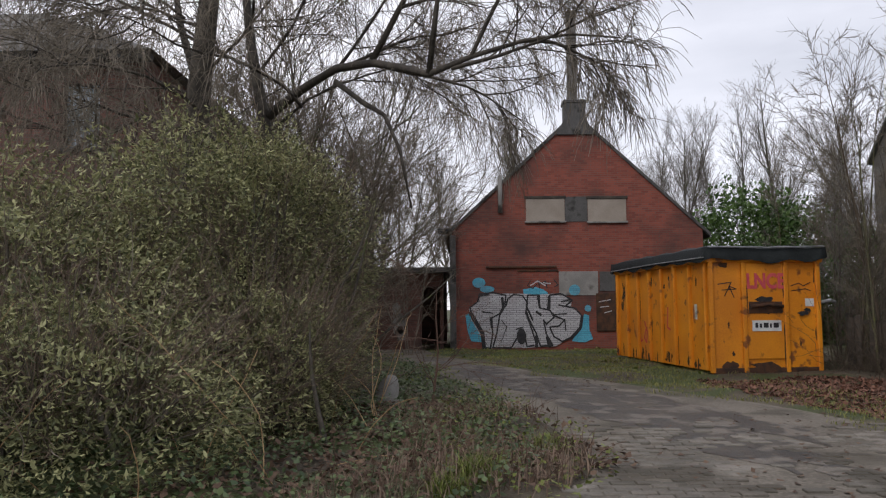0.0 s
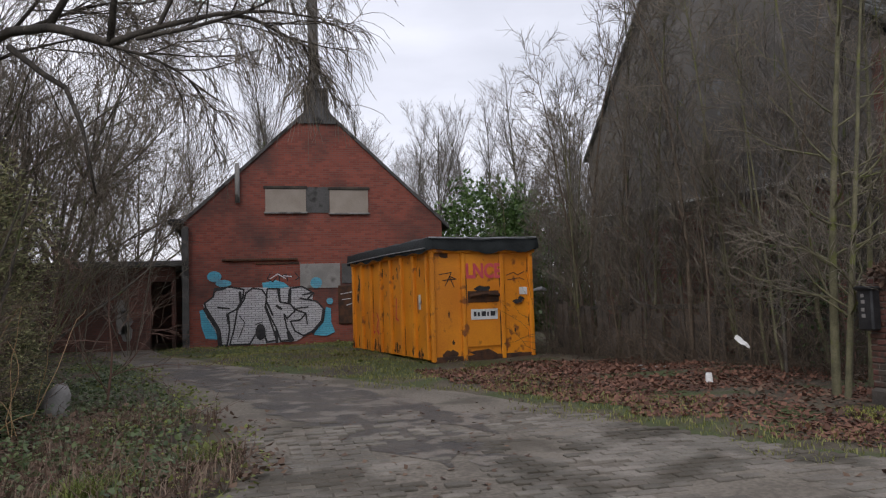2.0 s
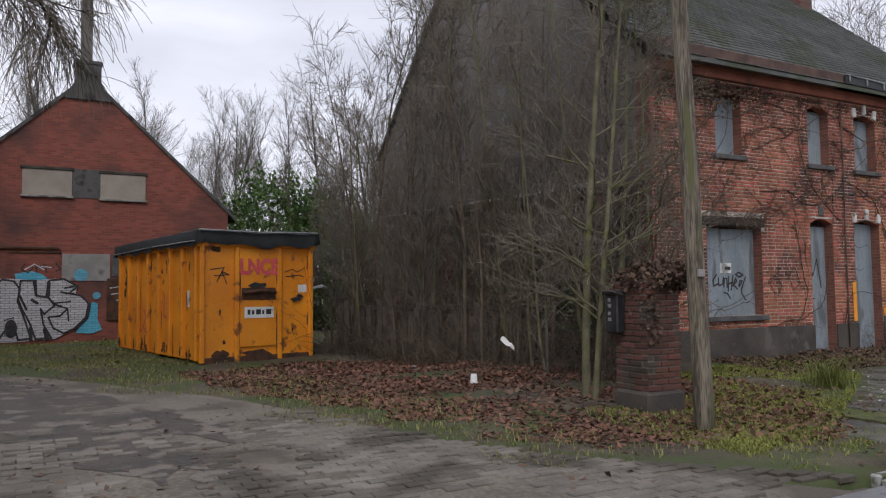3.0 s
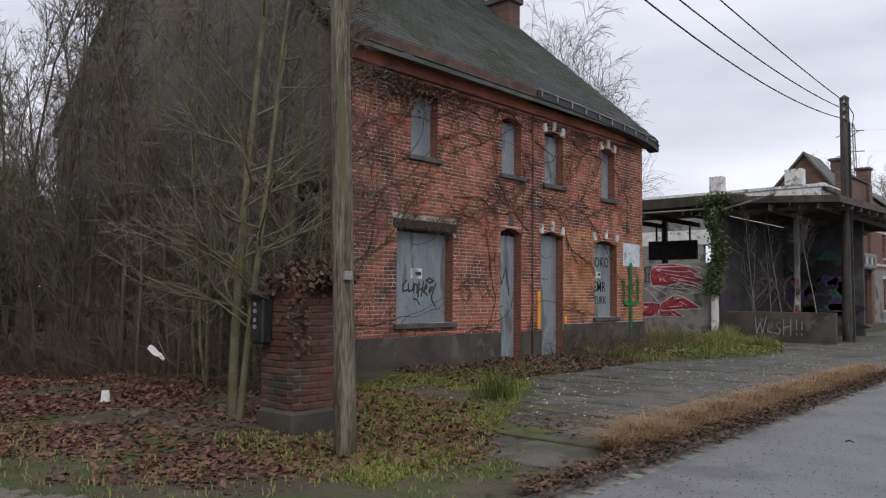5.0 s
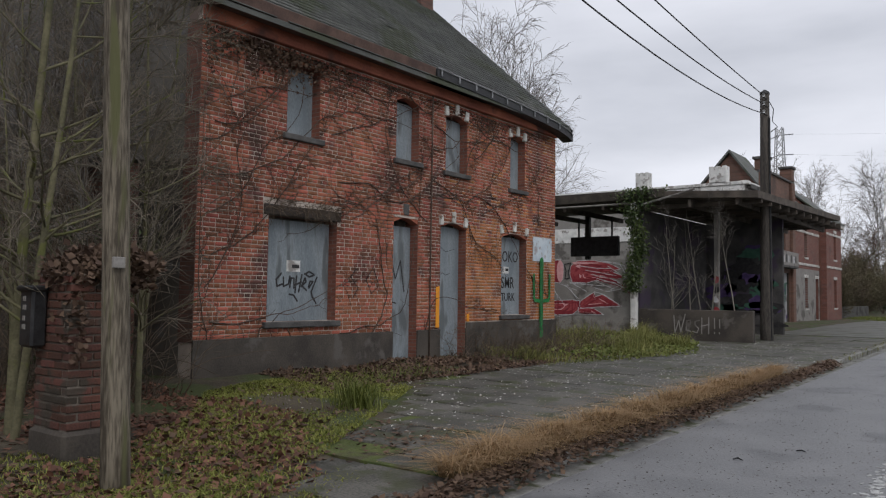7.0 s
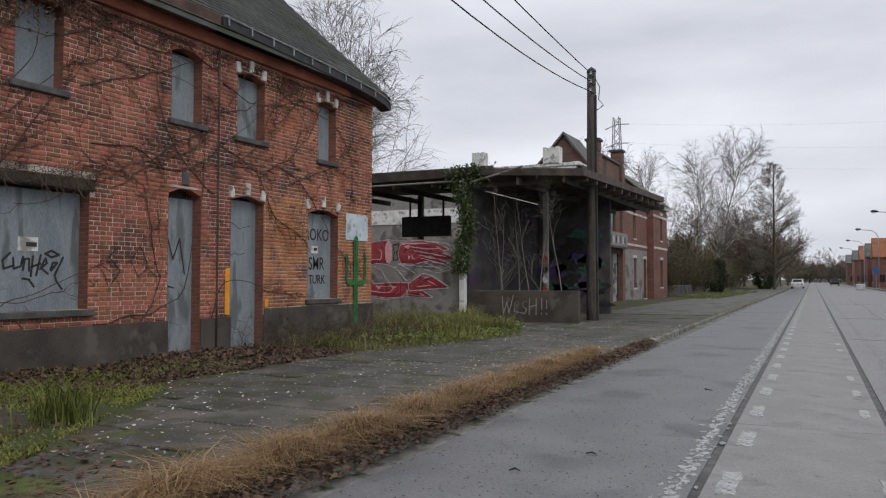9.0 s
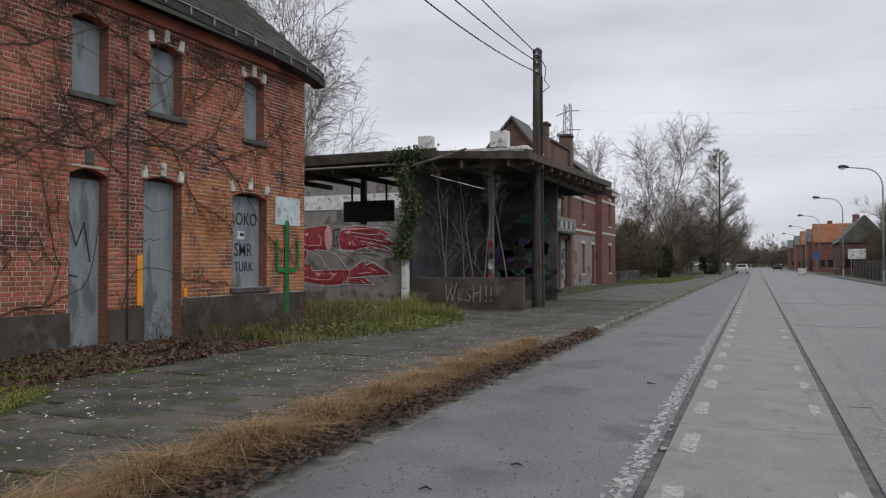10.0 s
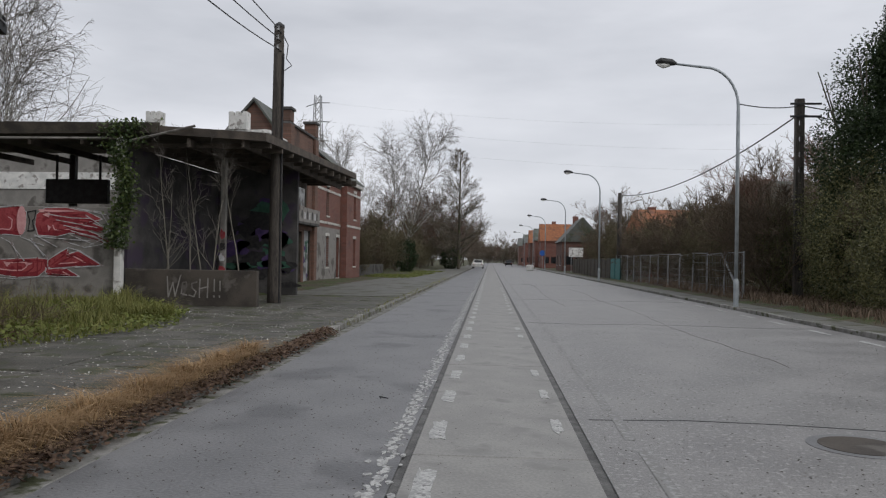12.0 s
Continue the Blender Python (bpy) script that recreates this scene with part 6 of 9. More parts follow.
p = scatter(7000, -9.2, -6.9, 8.5, 17.5, vr, lambda x, y: (x < np.interp(y, [8, 11, 17], [-7.6, -7.5, -6.7])) & patchy(x, y, 1.0, 20, 0.4))
solo("wall_grass", blade_cloud(p, 0.075, vr, 0.9, 0.007), M_grass, "patches of grass at the foot of the wall", "grass", kind="stuff")
p = scatter(30000, -13.5, -6.0, 14.0, 24.3, vr, lambda x, y: (x < np.interp(y, [14, 16, 19, 22, 24.3], [-7.4, -6.6, -6.3, -7.6, -9.5])) & ((x > -9.2) | (y > 17.7)) & patchy(x, y, 1.3, 22, -0.1))
solo("tall_grass", blade_cloud(p, 0.18 + 0.50 * np.sin(1.9 * p[:, 0] + 0.7 * p[:, 1]) ** 2 * np.sin(1.3 * p[:, 1]) ** 2, vr, 0.7, 0.007), M_grass_olive, "tall yellow-green grass beside the house", "grass", kind="stuff")
p = scatter(12000, -13.5, -6.0, 15, 24.3, vr, lambda x, y: (x < np.interp(y, [14, 16, 19, 22, 24.3], [-7.4, -6.6, -6.2, -7.3, -9.2])) & ((x > -9.2) | (y > 17.7)) & patchy(x, y, 0.9, 23, 0.0))
p[:, 2] += vr.uniform(0, 0.18, len(p))
solo("green_weeds", leaf_cloud(p, 0.09, vr, 0.5), M_grass, "low leafy green weeds in the grass", "weeds", kind="stuff")
n = 420
y = vr.uniform(12.8, 18.6, n)
PW = sprout(np.stack([-9.2 + 1.3 * vr.uniform(0, 1, n) ** 1.6, y, np.full(n, 0.12)], -1), vr.normal(0, 0.5, (n, 3)) + [0.15, 0, 1.0], vr.uniform(0.35, 1.0, n), 6, 0.2, (0, 0, -0.6), vr)
s1, d1, l1, _, _ = offshoots(PW, np.full(n, 0.7), 4, 0.3, 1, 0.6, vr, (0.15, 0.4))
solo("wall_brambles", joined(tubes(PW, np.full(n, 0.005), np.full(n, 0.0025), 3), tubes(sprout(s1, d1, l1, 4, 0.2, (0, 0, -0.2), vr), np.full(len(s1), 0.003), np.full(len(s1), 0.0018), 3)), M_twig_brown, "dry brown brambles at the foot of the wall", "bramble", kind="stuff")
for k in range(12):
    x, y = vr.uniform(-8.9, -6.8), vr.uniform(13, 22)
    tuft(x, y, 150, vr.uniform(0.25, 0.5), 0.10, M_grass_olive, "arching tuft of winter grass on the pavement", lean=0.9)
tuft(-6.0, 6.9, 260, 0.42, 0.14, M_grass, "large green grass tuft at the mossy patch", lean=0.8)
p = scatter(9000, -6.2, -3.0, 2.5, 5.2, vr, lambda x, y: (x < -3.05) & (x < np.interp(y, [2.6, 4.5, 6.8, 9.5], [-3.2, -3.7, -5.0, -6.6])) & patchy(x, y, 1.4, 61, -0.1))
solo("edge_grass", blade_cloud(p, 0.04, vr, 1.1, 0.006), M_mossblade, "short mossy grass over the broken slab edge", "grass", kind="stuff")
p = scatter(1500, -6.0, -3.0, 2.6, 6.5, vr, lambda x, y: patchy(x, y, 1.2, 62, 0.2), 0.012)
solo("fallen_leaves", leaf_cloud(p, 0.06, vr, 0.8), M_litter_brown, "dry leaves over the slab edge", "leaves", kind="stuff")
# dry straw along the kerb, dead leaves in the gutter
n = 9500
y = 4.9 + 10.2 * vr.uniform(0, 1, n) ** 1.15
w = np.interp(y, [4.9, 6, 11, 14, 15.1], [0.04, 0.07, 0.085, 0.05, 0.015])
p = np.stack([-3.10 + S * y + vr.normal(0, 1, n) * w, y, np.full(n, 0.1)], -1)
solo("dry_kerb_grass", blade_cloud(p * 1.0, 0.18 + 0.11 * np.sin(p[:, 1] * 3.1) ** 2, vr, 1.5, 0.005, 0.9), M_straw, "fringe of dry straw-coloured grass along the kerb", "grass", kind="stuff")
n = 9000
y = vr.uniform(3.2, 19, n)
p = np.stack([-2.84 + S * y + vr.normal(0, 0.065, n), y, np.full(n, 0.02)], -1)
p[:, 2] = np.interp(p[:, 0] - S * y, [-3.0, -2.85, -2.7, -2.5], [0.13, 0.12, 0.05, 0.012]) + vr.uniform(0, 0.02, n)
solo("gutter_leaves", leaf_cloud(p, 0.055, vr, 0.7), M_litter_brown, "dark dead leaves gathered in the gutter", "leaves", kind="stuff")
n = 1500
y = vr.uniform(17, 60, n)
p = np.stack([-2.95 + S * y + vr.normal(0, 0.1, n), y, np.full(n, 0.07)], -1)
solo("kerb_weeds", blade_cloud(p, 0.08, vr, 0.9, 0.008), M_grass_olive, "thin weeds in the kerb joint", "weeds", kind="stuff")
p = scatter(3000, -8, -3.2, 6, 26, vr, None, 0.004)
solo("pale_scraps", leaf_cloud(p, 0.038, vr, 0.9), M_whitestone, "pale lichen-grey scraps of leaf on slabs", "leaves", kind="stuff")
# loose grit on the road
for n, x0, x1, mat, size, lab in ((5200, 1.1, 7.6, M_render, 0.020, "pale grit scattered over worn asphalt"), (5200, 1.1, 7.6, M_plinth, 0.022, "dark grit scattered over worn asphalt"), (2600, -2.6, -0.5, M_render, 0.016, "pale grit on the side lane"), (3600, -2.6, -0.5, M_plinth, 0.020, "dark grit on the side lane"), (1500, -0.38, 0.88, M_plinth, 0.018, "dark grit on the concrete strip")):
    y = 2.5 + 24 * vr.uniform(0, 1, n) ** 1.6
    p = np.stack([vr.uniform(x0, x1, n) + S * y, y, np.full(n, 0.0045)], -1)
    solo("road_grit", leaf_cloud(p, size, vr, 0.97), mat, lab, "grit", kind="stuff")


# ---- house half hidden behind the corner bushes ----
lh = thing("corner_house", (-20, -18, 0), "old dark brick house behind bare trees and bushes", "house")
part("wall_front", wall_with_holes("x", -16.0, 0.3, -28.0, -12.3, 0, 7.5, [(-14.2, -13.35, 5.35, 6.85), (-18.2, -17.35, 5.35, 6.85)]), M_darkbrick, lh)
part("wall_side", Geo().box(-24, -16.3, -12.6, -12.3, 0, 7.5), M_oldbrick_x, lh)
part("eave_board", Geo().box(-16.0, -15.7, -28.2, -12.1, 7.35, 7.6, 0.02), M_render_dark, lh)
part("roof", Geo().add([(-15.6, -28.2, 7.55), (-15.6, -12.0, 7.55), (-24.6, -12.0, 7.55), (-24.6, -28.2, 7.55), (-20, -24, 10.2), (-20, -17, 10.2)], [(0, 1, 5, 4), (1, 2, 5), (2, 3, 4, 5), (3, 0, 4), (3, 2, 1, 0)]), M_slate_wall, lh)
for a in (-14.2, -18.2):
    part("window_board", Geo().box(-16.16, -16.12, a - 0.02, a + 0.87, 5.33, 6.87), M_board, lh, "grey board over a window")
    part("sill", Geo().box(-16.1, -15.92, a - 0.08, a + 0.93, 5.24, 5.34, 0.01), M_stone, lh)

# ---- dark board fence at the lean-to ----
fence = thing("board_fence", (-12.4, 4.4, 0), "dark rotten board fence behind shrubs", "fence")
random.seed(5)
FA, FB = Vector((-15.2, 3.25, 0)), Vector((-9.6, 5.5, 0))
fl = (FB - FA).length
ang = math.atan2(FB.y - FA.y, FB.x - FA.x)
for k in range(int(fl / 0.17)):
    p = FA + (FB - FA) * ((k + 0.5) * 0.17 / fl)
    if random.random() < 0.08:
        continue
    m = Matrix.Translation((p.x, p.y, 0.12)) @ Matrix.Rotation(ang, 4, "Z") @ Matrix.Rotation(random.uniform(-0.03, 0.03), 4, "Y")
    part("board", Geo().box(-0.075, 0.075, -0.012, 0.012, -0.1, 1.2 + random.uniform(-0.3, 0.04), 0.005, m), M_darktimber, fence)
for k in range(4):
    p = FA + (FB - FA) * (k / 3)
    part("post", Geo().box(-0.06, 0.06, 0.02, 0.14, -0.1, 1.28, 0.01, Matrix.Translation((p.x, p.y, 0.1)) @ Matrix.Rotation(ang, 4, "Z")), M_dark_wood, fence)
for z in (0.4, 1.05):
    part("rail", Geo().box(0, fl, 0.012, 0.06, z, z + 0.09, 0.006, Matrix.Translation((FA.x, FA.y, 0.1)) @ Matrix.Rotation(ang, 4, "Z")), M_dark_wood, fence)

q = np.random.default_rng(88)
t_ = q.uniform(0, 1, 900)
base = np.stack([-15.6 + 7.4 * t_, 3.0 + 2.5 * t_ + q.normal(0, 0.35, 900), np.full(900, 0.1)], -1)
PT = sprout(base, q.normal(0, 0.45, (900, 3)) + [0, 0, 1.0], q.uniform(0.8, 2.4, 900), 8, 0.2, (0, 0, -0.7), q)
solo("bramble_tangle", joined(tubes(PT, np.full(900, 0.006), np.full(900, 0.003), 3)), M_twig_brown, "tangled brown bramble stems before the fence", "bramble", kind="stuff")

q = np.random.default_rng(61)
base = np.stack([np.full(150, FX + 0.03), q.uniform(8.2, 9.9, 150), q.uniform(2.78, 3.0, 150)], -1)
PT = sprout(base, q.normal(0, 0.6, (150, 3)) + [0.35, 0, -0.1], q.uniform(0.12, 0.5, 150), 7, 0.3, (0.05, 0, -0.5), q)
PT[:, :, 0] = np.maximum(PT[:, :, 0], FX + 0.025)
solo("vine_tuft", joined(tubes(PT, np.full(150, 0.005), np.full(150, 0.0025), 3)), M_twig_brown, "dead vine twigs hanging over the window lintel", "vine", kind="stuff")

# ---- open forecourt canopy with painted walls ----
CY = 24.6
can = thing("forecourt_canopy", (-12, 28, 0), "derelict flat forecourt canopy with rusty edges", "canopy")
rv = []
for (x, y, z) in ((-10.45, CY - 0.1, 4.99), (-6.3, CY - 0.1, 4.74), (-6.3, 37.0, 5.05), (-10.45, 37.0, 5.15)):
    rv += [(x, y, z), (x, y, z - 0.22)]
part("roof", Geo().add(rv, [(0, 2, 4, 6), (1, 7, 5, 3), (0, 1, 3, 2), (2, 3, 5, 4), (4, 5, 7, 6), (6, 7, 1, 0)]), M_darktimber, can, "sagging dark roof sheet")
rv = []
for (x, y, z) in ((-24, CY - 0.1, 5.06), (-10.47, CY - 0.1, 4.99), (-10.47, 29.6, 5.05), (-24, 29.6, 5.1)):
    rv += [(x, y, z), (x, y, z - 0.22)]
part("roof", Geo().add(rv, [(0, 2, 4, 6), (1, 7, 5, 3), (0, 1, 3, 2), (2, 3, 5, 4), (4, 5, 7, 6), (6, 7, 1, 0)]), M_darktimber, can)
part("fascia", Geo().add([(-24, CY - 0.16, 5.04), (-9.2, CY - 0.16, 5.0), (-9.2, CY - 0.16, 4.72), (-24, CY - 0.16, 4.6), (-24, CY - 0.12, 5.04), (-9.2, CY - 0.12, 5.0), (-9.2, CY - 0.12, 4.72), (-24, CY - 0.12, 4.6)],
                         [(0, 1, 2, 3), (7, 6, 5, 4), (0, 4, 5, 1), (1, 5, 6, 2), (2, 6, 7, 3), (3, 7, 4, 0)]), M_dark_wood, can)
part("edge_rail", Geo().tube([(-24, CY - 0.2, 4.58), (-14, CY - 0.2, 4.56), (-10.4, CY - 0.2, 4.56)], 0.035, 6), M_render, can, "pale edge rail")
part("loose_strut", Geo().tube([(-9.9, CY - 0.25, 4.5), (-8.2, CY - 0.2, 4.9)], 0.035, 6), M_render, can, "pale hanging strut")
for k in range(12):
    x = -23.5 + 1.5 * k
    part("joist", Geo().box(x, x + 0.09, CY, 29.5 if x < -10 else 36.9, 4.42 if x < -10 else 4.36, 4.6, 0.008), M_darktimber, can)
for k in range(12):
    y = CY + 0.4 + k * 1.1
    part("side_joist", Geo().box(-10.2, -6.32, y, y + 0.08, 4.40 + 0.012 * k, 4.52 + 0.02 * k, 0.008), M_darktimber, can)
part("column", Geo().box(-10.36, -10.16, CY - 0.22, CY - 0.02, 0.05, 4.6, 0.015), M_white, can, "flaking white steel column")
for x, y in ((-14.5, 29.2), (-18.5, 29.2)):
    part("column", Geo().box(x, x + 0.2, y, y + 0.2, 0.05, 4.75, 0.015), M_render_dark, can)
mural = thing("mural_wall", (-14, CY, 0), "grey rendered wall painted with a large red shrimp", "wall")
part("wall", Geo().box(-24, -10.38, CY, CY + 0.2, 0.0, 2.72, 0.012), M_render, mural)
low = thing("low_wall", (-8.3, CY, 0), "low dark rendered wall with white spray lettering", "wall")
part("wall", Geo().box(-10.14, -6.5, CY - 0.02, CY + 0.2, 0.0, 1.07, 0.015), M_plinth, low)
back = thing("garage_building", (-15, 39, 0), "white-topped derelict garage building behind the canopy", "building")
part("wall_front", wall_with_holes("y", 37.0, 0.3, -24, -10.3, 0, 6.75, [(-20.5, -17.5, 0.3, 2.9), (-16, -13, 2.6, 4.2), (-12.6, -11.0, 0.2, 2.6)], -1), M_render, back)
part("white_band", Geo().box(-24, -14.6, 36.96, 36.996, 4.25, 5.0), M_white, back)
part("wall_side", wall_with_holes("x", -10.3, 0.3, 34.3, 40.38, 0, 4.9, [(36.2, 38.2, 0.2, 2.8), (38.9, 39.9, 0.2, 2.9)]), M_darkbrick, back)
part("upper_side", Geo().box(-10.6, -10.3, 37.31, 40.38, 4.905, 6.98, 0.015), M_white, back, "white painted upper wall")
part("white_band", Geo().box(-14.58, -10.3, 36.96, 36.996, 4.9, 6.74), M_white, back)
part("side_front", wall_with_holes("y", 34.3, 0.2, -12.0, -10.3, 0, 4.4, [], -1), M_render_dark, back)
for (a, b, c, d) in ((36.2, 38.2, 0.2, 2.8), (38.9, 39.9, 0.2, 2.9)):
    part("door", Geo().box(-10.45, -10.4, a, b, c, d), M_palepanel, back, "pale grey boarded door")
part("parapet", Geo().box(-24, -10.1, 36.9, 37.3, 6.75, 6.9, 0.01), M_white, back)
for a, b in ((-15.6, -14.95), (-11.9, -11.1)):
    tw = part("turret", Geo().box(a, b, 36.85, 37.4, 6.9, 7.5, 0.015), M_white, back, "small white battlemented turret")
    for k in range(3):
        q = a + (b - a) * k / 2.6
        part("merlon", Geo().box(q, q + (b - a) * 0.23, 36.85, 37.4, 7.5, 7.68, 0.01), M_white, tw)
part("roof", Geo().box(-24, -10.1, 37.3, 40.38, 6.6, 6.8), M_render_dark, back)
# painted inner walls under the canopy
# one dark grey-black tone with violet-grey spots for both inner walls
M_greyblack = surface("grey_black_wall", (0.04, 0.038, 0.038), (0.10, 0.094, 0.092), 1.5, 0.9, 0.4, 30, c3=(0.06, 0.045, 0.07), spots=0.3, spot_scale=1.2)
inner = thing("inner_wall", (-9, 31, 0), "dark inner wall covered with colourful spray paint", "wall")
part("wall", Geo().box(-10.2, -7.3, 31.4, 31.6, 0.0, 4.75), M_greyblack, inner)
part("side_wall", Geo().box(-10.4, -10.22, 24.86, 31.6, 0.0, 4.4), M_greyblack, inner)
part("pillar", Geo().box(-8.52, -8.36, 27.2, 27.36, 0.0, 4.6, 0.015), M_render, inner, "grey pillar with spray marks")
for k in range(5):
    part("paint", blot(-8.44, 0.7 + 0.35 * k, 0.08, 0.13, "y", 27.19 - 0.001 * k, 10, 0.4), (M_p_black, M_p_red, M_p_white)[k % 3], inner)
M_p_violet = surface('spray_violet', (0.05, 0.03, 0.10), (0.10, 0.06, 0.16), 5, 0.8, 0.1, 40)
M_p_ochre = surface('spray_ochre', (0.22, 0.12, 0.02), (0.32, 0.18, 0.04), 5, 0.8, 0.1, 40)
M_p_maroon = surface('spray_maroon', (0.12, 0.015, 0.02), (0.2, 0.03, 0.035), 5, 0.8, 0.1, 40)
M_p_moss = surface("spray_moss", (0.03, 0.09, 0.06), (0.06, 0.14, 0.10), 5, 0.8, 0.1, 40)
cols = [M_p_maroon, M_p_violet, M_p_moss, M_p_ochre, M_p_black, M_p_violet]
random.seed(15)
for k in range(46):
    x, z = random.uniform(-9.9, -7.7), random.uniform(0.4, 2.6) if k < 34 else random.uniform(2.2, 3.4)
    part("paint", blot(x, z, random.uniform(0.12, 0.6), random.uniform(0.08, 0.32), "y", 31.39 - 0.004 * (k % 7) - 0.003, 12, 0.5), cols[k % 6] if k % 3 else M_p_black, inner)
hang = thing("hanging_sign", (-13, 27.5, 3.4), "black sign box hanging under the canopy", "sign")
part("box", Geo().box(-14.2, -12.2, 27.4, 27.6, 3.0, 3.75, 0.02), M_black, hang)
for x in (-13.9, -12.5):
    part("hanger", Geo().box(x, x + 0.06, 27.45, 27.5, 3.75, 4.5), M_black, hang)
# ivy on the column and thin trees under the canopy
p = np.stack([rng.normal(-10.17, 0.15, 3000), CY - 0.25 + rng.normal(0, 0.13, 3000), rng.uniform(1.6, 5.05, 3000)], -1)
p[:, 0] += 0.12 * np.sin(p[:, 2] * 2.5) + np.where(p[:, 2] > 4.3, rng.normal(0.1, 0.3, 3000), 0.02)
solo("column_ivy", leaf_cloud(p, 0.095, vr, 0.0), M_columnivy, "green ivy hanging round the white column", "ivy", kind="stuff")
for k, (x, y, h) in enumerate(((-9.1, 25.3, 4.3), (-8.5, 25.8, 4.5), (-8.0, 25.2, 3.9), (-7.2, 25.6, 4.6), (-8.9, 26.2, 4.2), (-9.5, 25.6, 3.6))):
    t = tree_thing("bare_sapling", "thin pale bare sapling growing under the canopy", "sapling", *bare_tree(300 + k, h, 0.028, 8, 3, 3, 0.65, 0.45, 0.2, 0.0, 0.30, 0.25, 0.08, fine=0.005), M_palebark, M_twig_grey, "saplings under the canopy")
    t.matrix_basis = Matrix.Translation((x, y, 0.1))

# ---- terrace of brick houses ----
def terrace_house(y0, y1, front, eave, ridge, openings, lower, wall=M_rowbrick, chimney=True):
    t = thing("terrace_house", (front - 4, (y0 + y1) / 2, 0), "derelict red brick terrace house with white bands", "house", "terrace houses")
    part("wall_front", wall_with_holes("x", front, 0.3, y0, y1, 0, eave, openings), wall, t)
    part("wall_side", Geo().prism([(front - 0.3, 0), (front - 0.3, eave), (front - 2.5, ridge), (front - 5, eave), (front - 5, 0)], y0 + 0.002, y0 + 0.25, "y"), M_rowbrick_x, t)
    part("wall_side", Geo().prism([(front - 0.3, 0), (front - 0.3, eave), (front - 2.5, ridge), (front - 5, eave), (front - 5, 0)], y1 - 0.25, y1 - 0.002, "y"), M_rowbrick_x, t)
    for s in (0, 1):
        e = front + 0.25 if s == 0 else front - 5.25
        part("roof_slope", Geo().add([(e, y0 - 0.05, eave), (e, y1 + 0.05, eave), (front - 2.5, y1 + 0.05, ridge + 0.1), (front - 2.5, y0 - 0.05, ridge + 0.1), (e, y0 - 0.05, eave - 0.1), (e, y1 + 0.05, eave - 0.1), (front - 2.5, y1 + 0.05, ridge), (front - 2.5, y0 - 0.05, ridge)],
                                     [(0, 1, 2, 3), (7, 6, 5, 4), (0, 4, 5, 1), (1, 5, 6, 2), (2, 6, 7, 3), (3, 7, 4, 0)]), M_slate, t)
    if lower:
        part("render_band", wall_with_holes("x", front + 0.02, 0.018, y0 + 0.1, y1 - 0.1, 0.1, 3.2, openings), M_render, t, "pale painted ground floor")
    for (a, b, c, d) in openings:
        w = part("window", Geo().box(front - 0.2, front - 0.14, a, b, c, d), (M_board if int(a * 7) % 3 else M_dark_wood) if c < 1 else M_glassdark, t)
        part("sill", Geo().box(front - 0.1, front + 0.06, a - 0.06, b + 0.06, c - 0.1, c, 0.01), M_whitestone, w)
        part("head", Geo().box(front - 0.1, front + 0.03, a - 0.1, b + 0.1, d, d + 0.18, 0.01), M_whitestone, w)
    for z in (3.4, eave - 0.9):
        part("band", Geo().box(front, front + 0.035, y0, y1, z, z + 0.14, 0.008), M_whitestone, t)
    part("cornice", Geo().box(front, front + 0.2, y0, y1, eave - 0.3, eave - 0.1, 0.02), M_whitestone, t)
    if chimney:
        c = part("chimney", Geo().box(front - 1.1, front - 0.5, y0 + 0.1, y0 + 0.7, eave - 0.2, 8.1, 0.02), M_rowbrick, t)
        part("chimney_cap", Geo().box(front - 1.2, front - 0.4, y0, y0 + 0.8, 8.1, 8.28, 0.02), M_stone, c)


terrace_house(46.1, 52.6, -10.35, 6.2, 8.7, [(48.7, 49.5, 0.9, 2.7), (51.5, 52.3, 0.2, 2.7), (48.8, 49.5, 3.9, 5.6)], True)
terrace_house(52.75, 57.3, -9.95, 6.4, 8.6, [(54.9, 55.7, 0.9, 2.7), (54.95, 55.65, 4.0, 5.7)], False, chimney=False)
# the empty shop with its parapet and balcony
shop = thing("shop_house", (-12, 43, 0), "derelict brown brick shop with boarded doors and a balcony", "house")
SH = -10.3
shop_holes = [(40.95, 42.15, 0.15, 2.85), (42.5, 43.35, 0.15, 2.75), (43.7, 45.15, 0.15, 2.85), (41.8, 44.3, 4.05, 5.75)]
part("wall_front", wall_with_holes("x", SH, 0.3, 40.4, 45.95, 0, 7.8, shop_holes), M_shopbrick, shop)
part("wall_side", Geo().box(-15.2, SH - 0.3, 40.4, 40.65, 0, 6.6), M_rowbrick_x, shop)
part("parapet_coping", Geo().box(SH - 0.36, SH + 0.1, 40.4, 45.95, 7.8, 7.92, 0.015), M_stone, shop)
part("gable_wall", Geo().prism([(-10.7, 6.6), (-12.8, 9.35), (-15.2, 6.6)], 43.0, 43.25, "y"), M_shopbrick, shop, "red brick gable with a broken edge")
part("rear_wall", Geo().box(-15.2, -14.95, 40.65, 45.95, 0, 6.6), M_darkbrick, shop)
for e in (-10.65, -15.3):
    part("roof_slope", Geo().add([(e, 42.8, 6.72), (e, 46.0, 6.72), (-12.8, 46.0, 9.55), (-12.8, 42.8, 9.55), (e, 42.8, 6.58), (e, 46.0, 6.58), (-12.8, 46.0, 9.38), (-12.8, 42.8, 9.38)],
                                 [(0, 1, 2, 3), (7, 6, 5, 4), (0, 4, 5, 1), (1, 5, 6, 2), (2, 6, 7, 3), (3, 7, 4, 0)]), M_slate, shop)
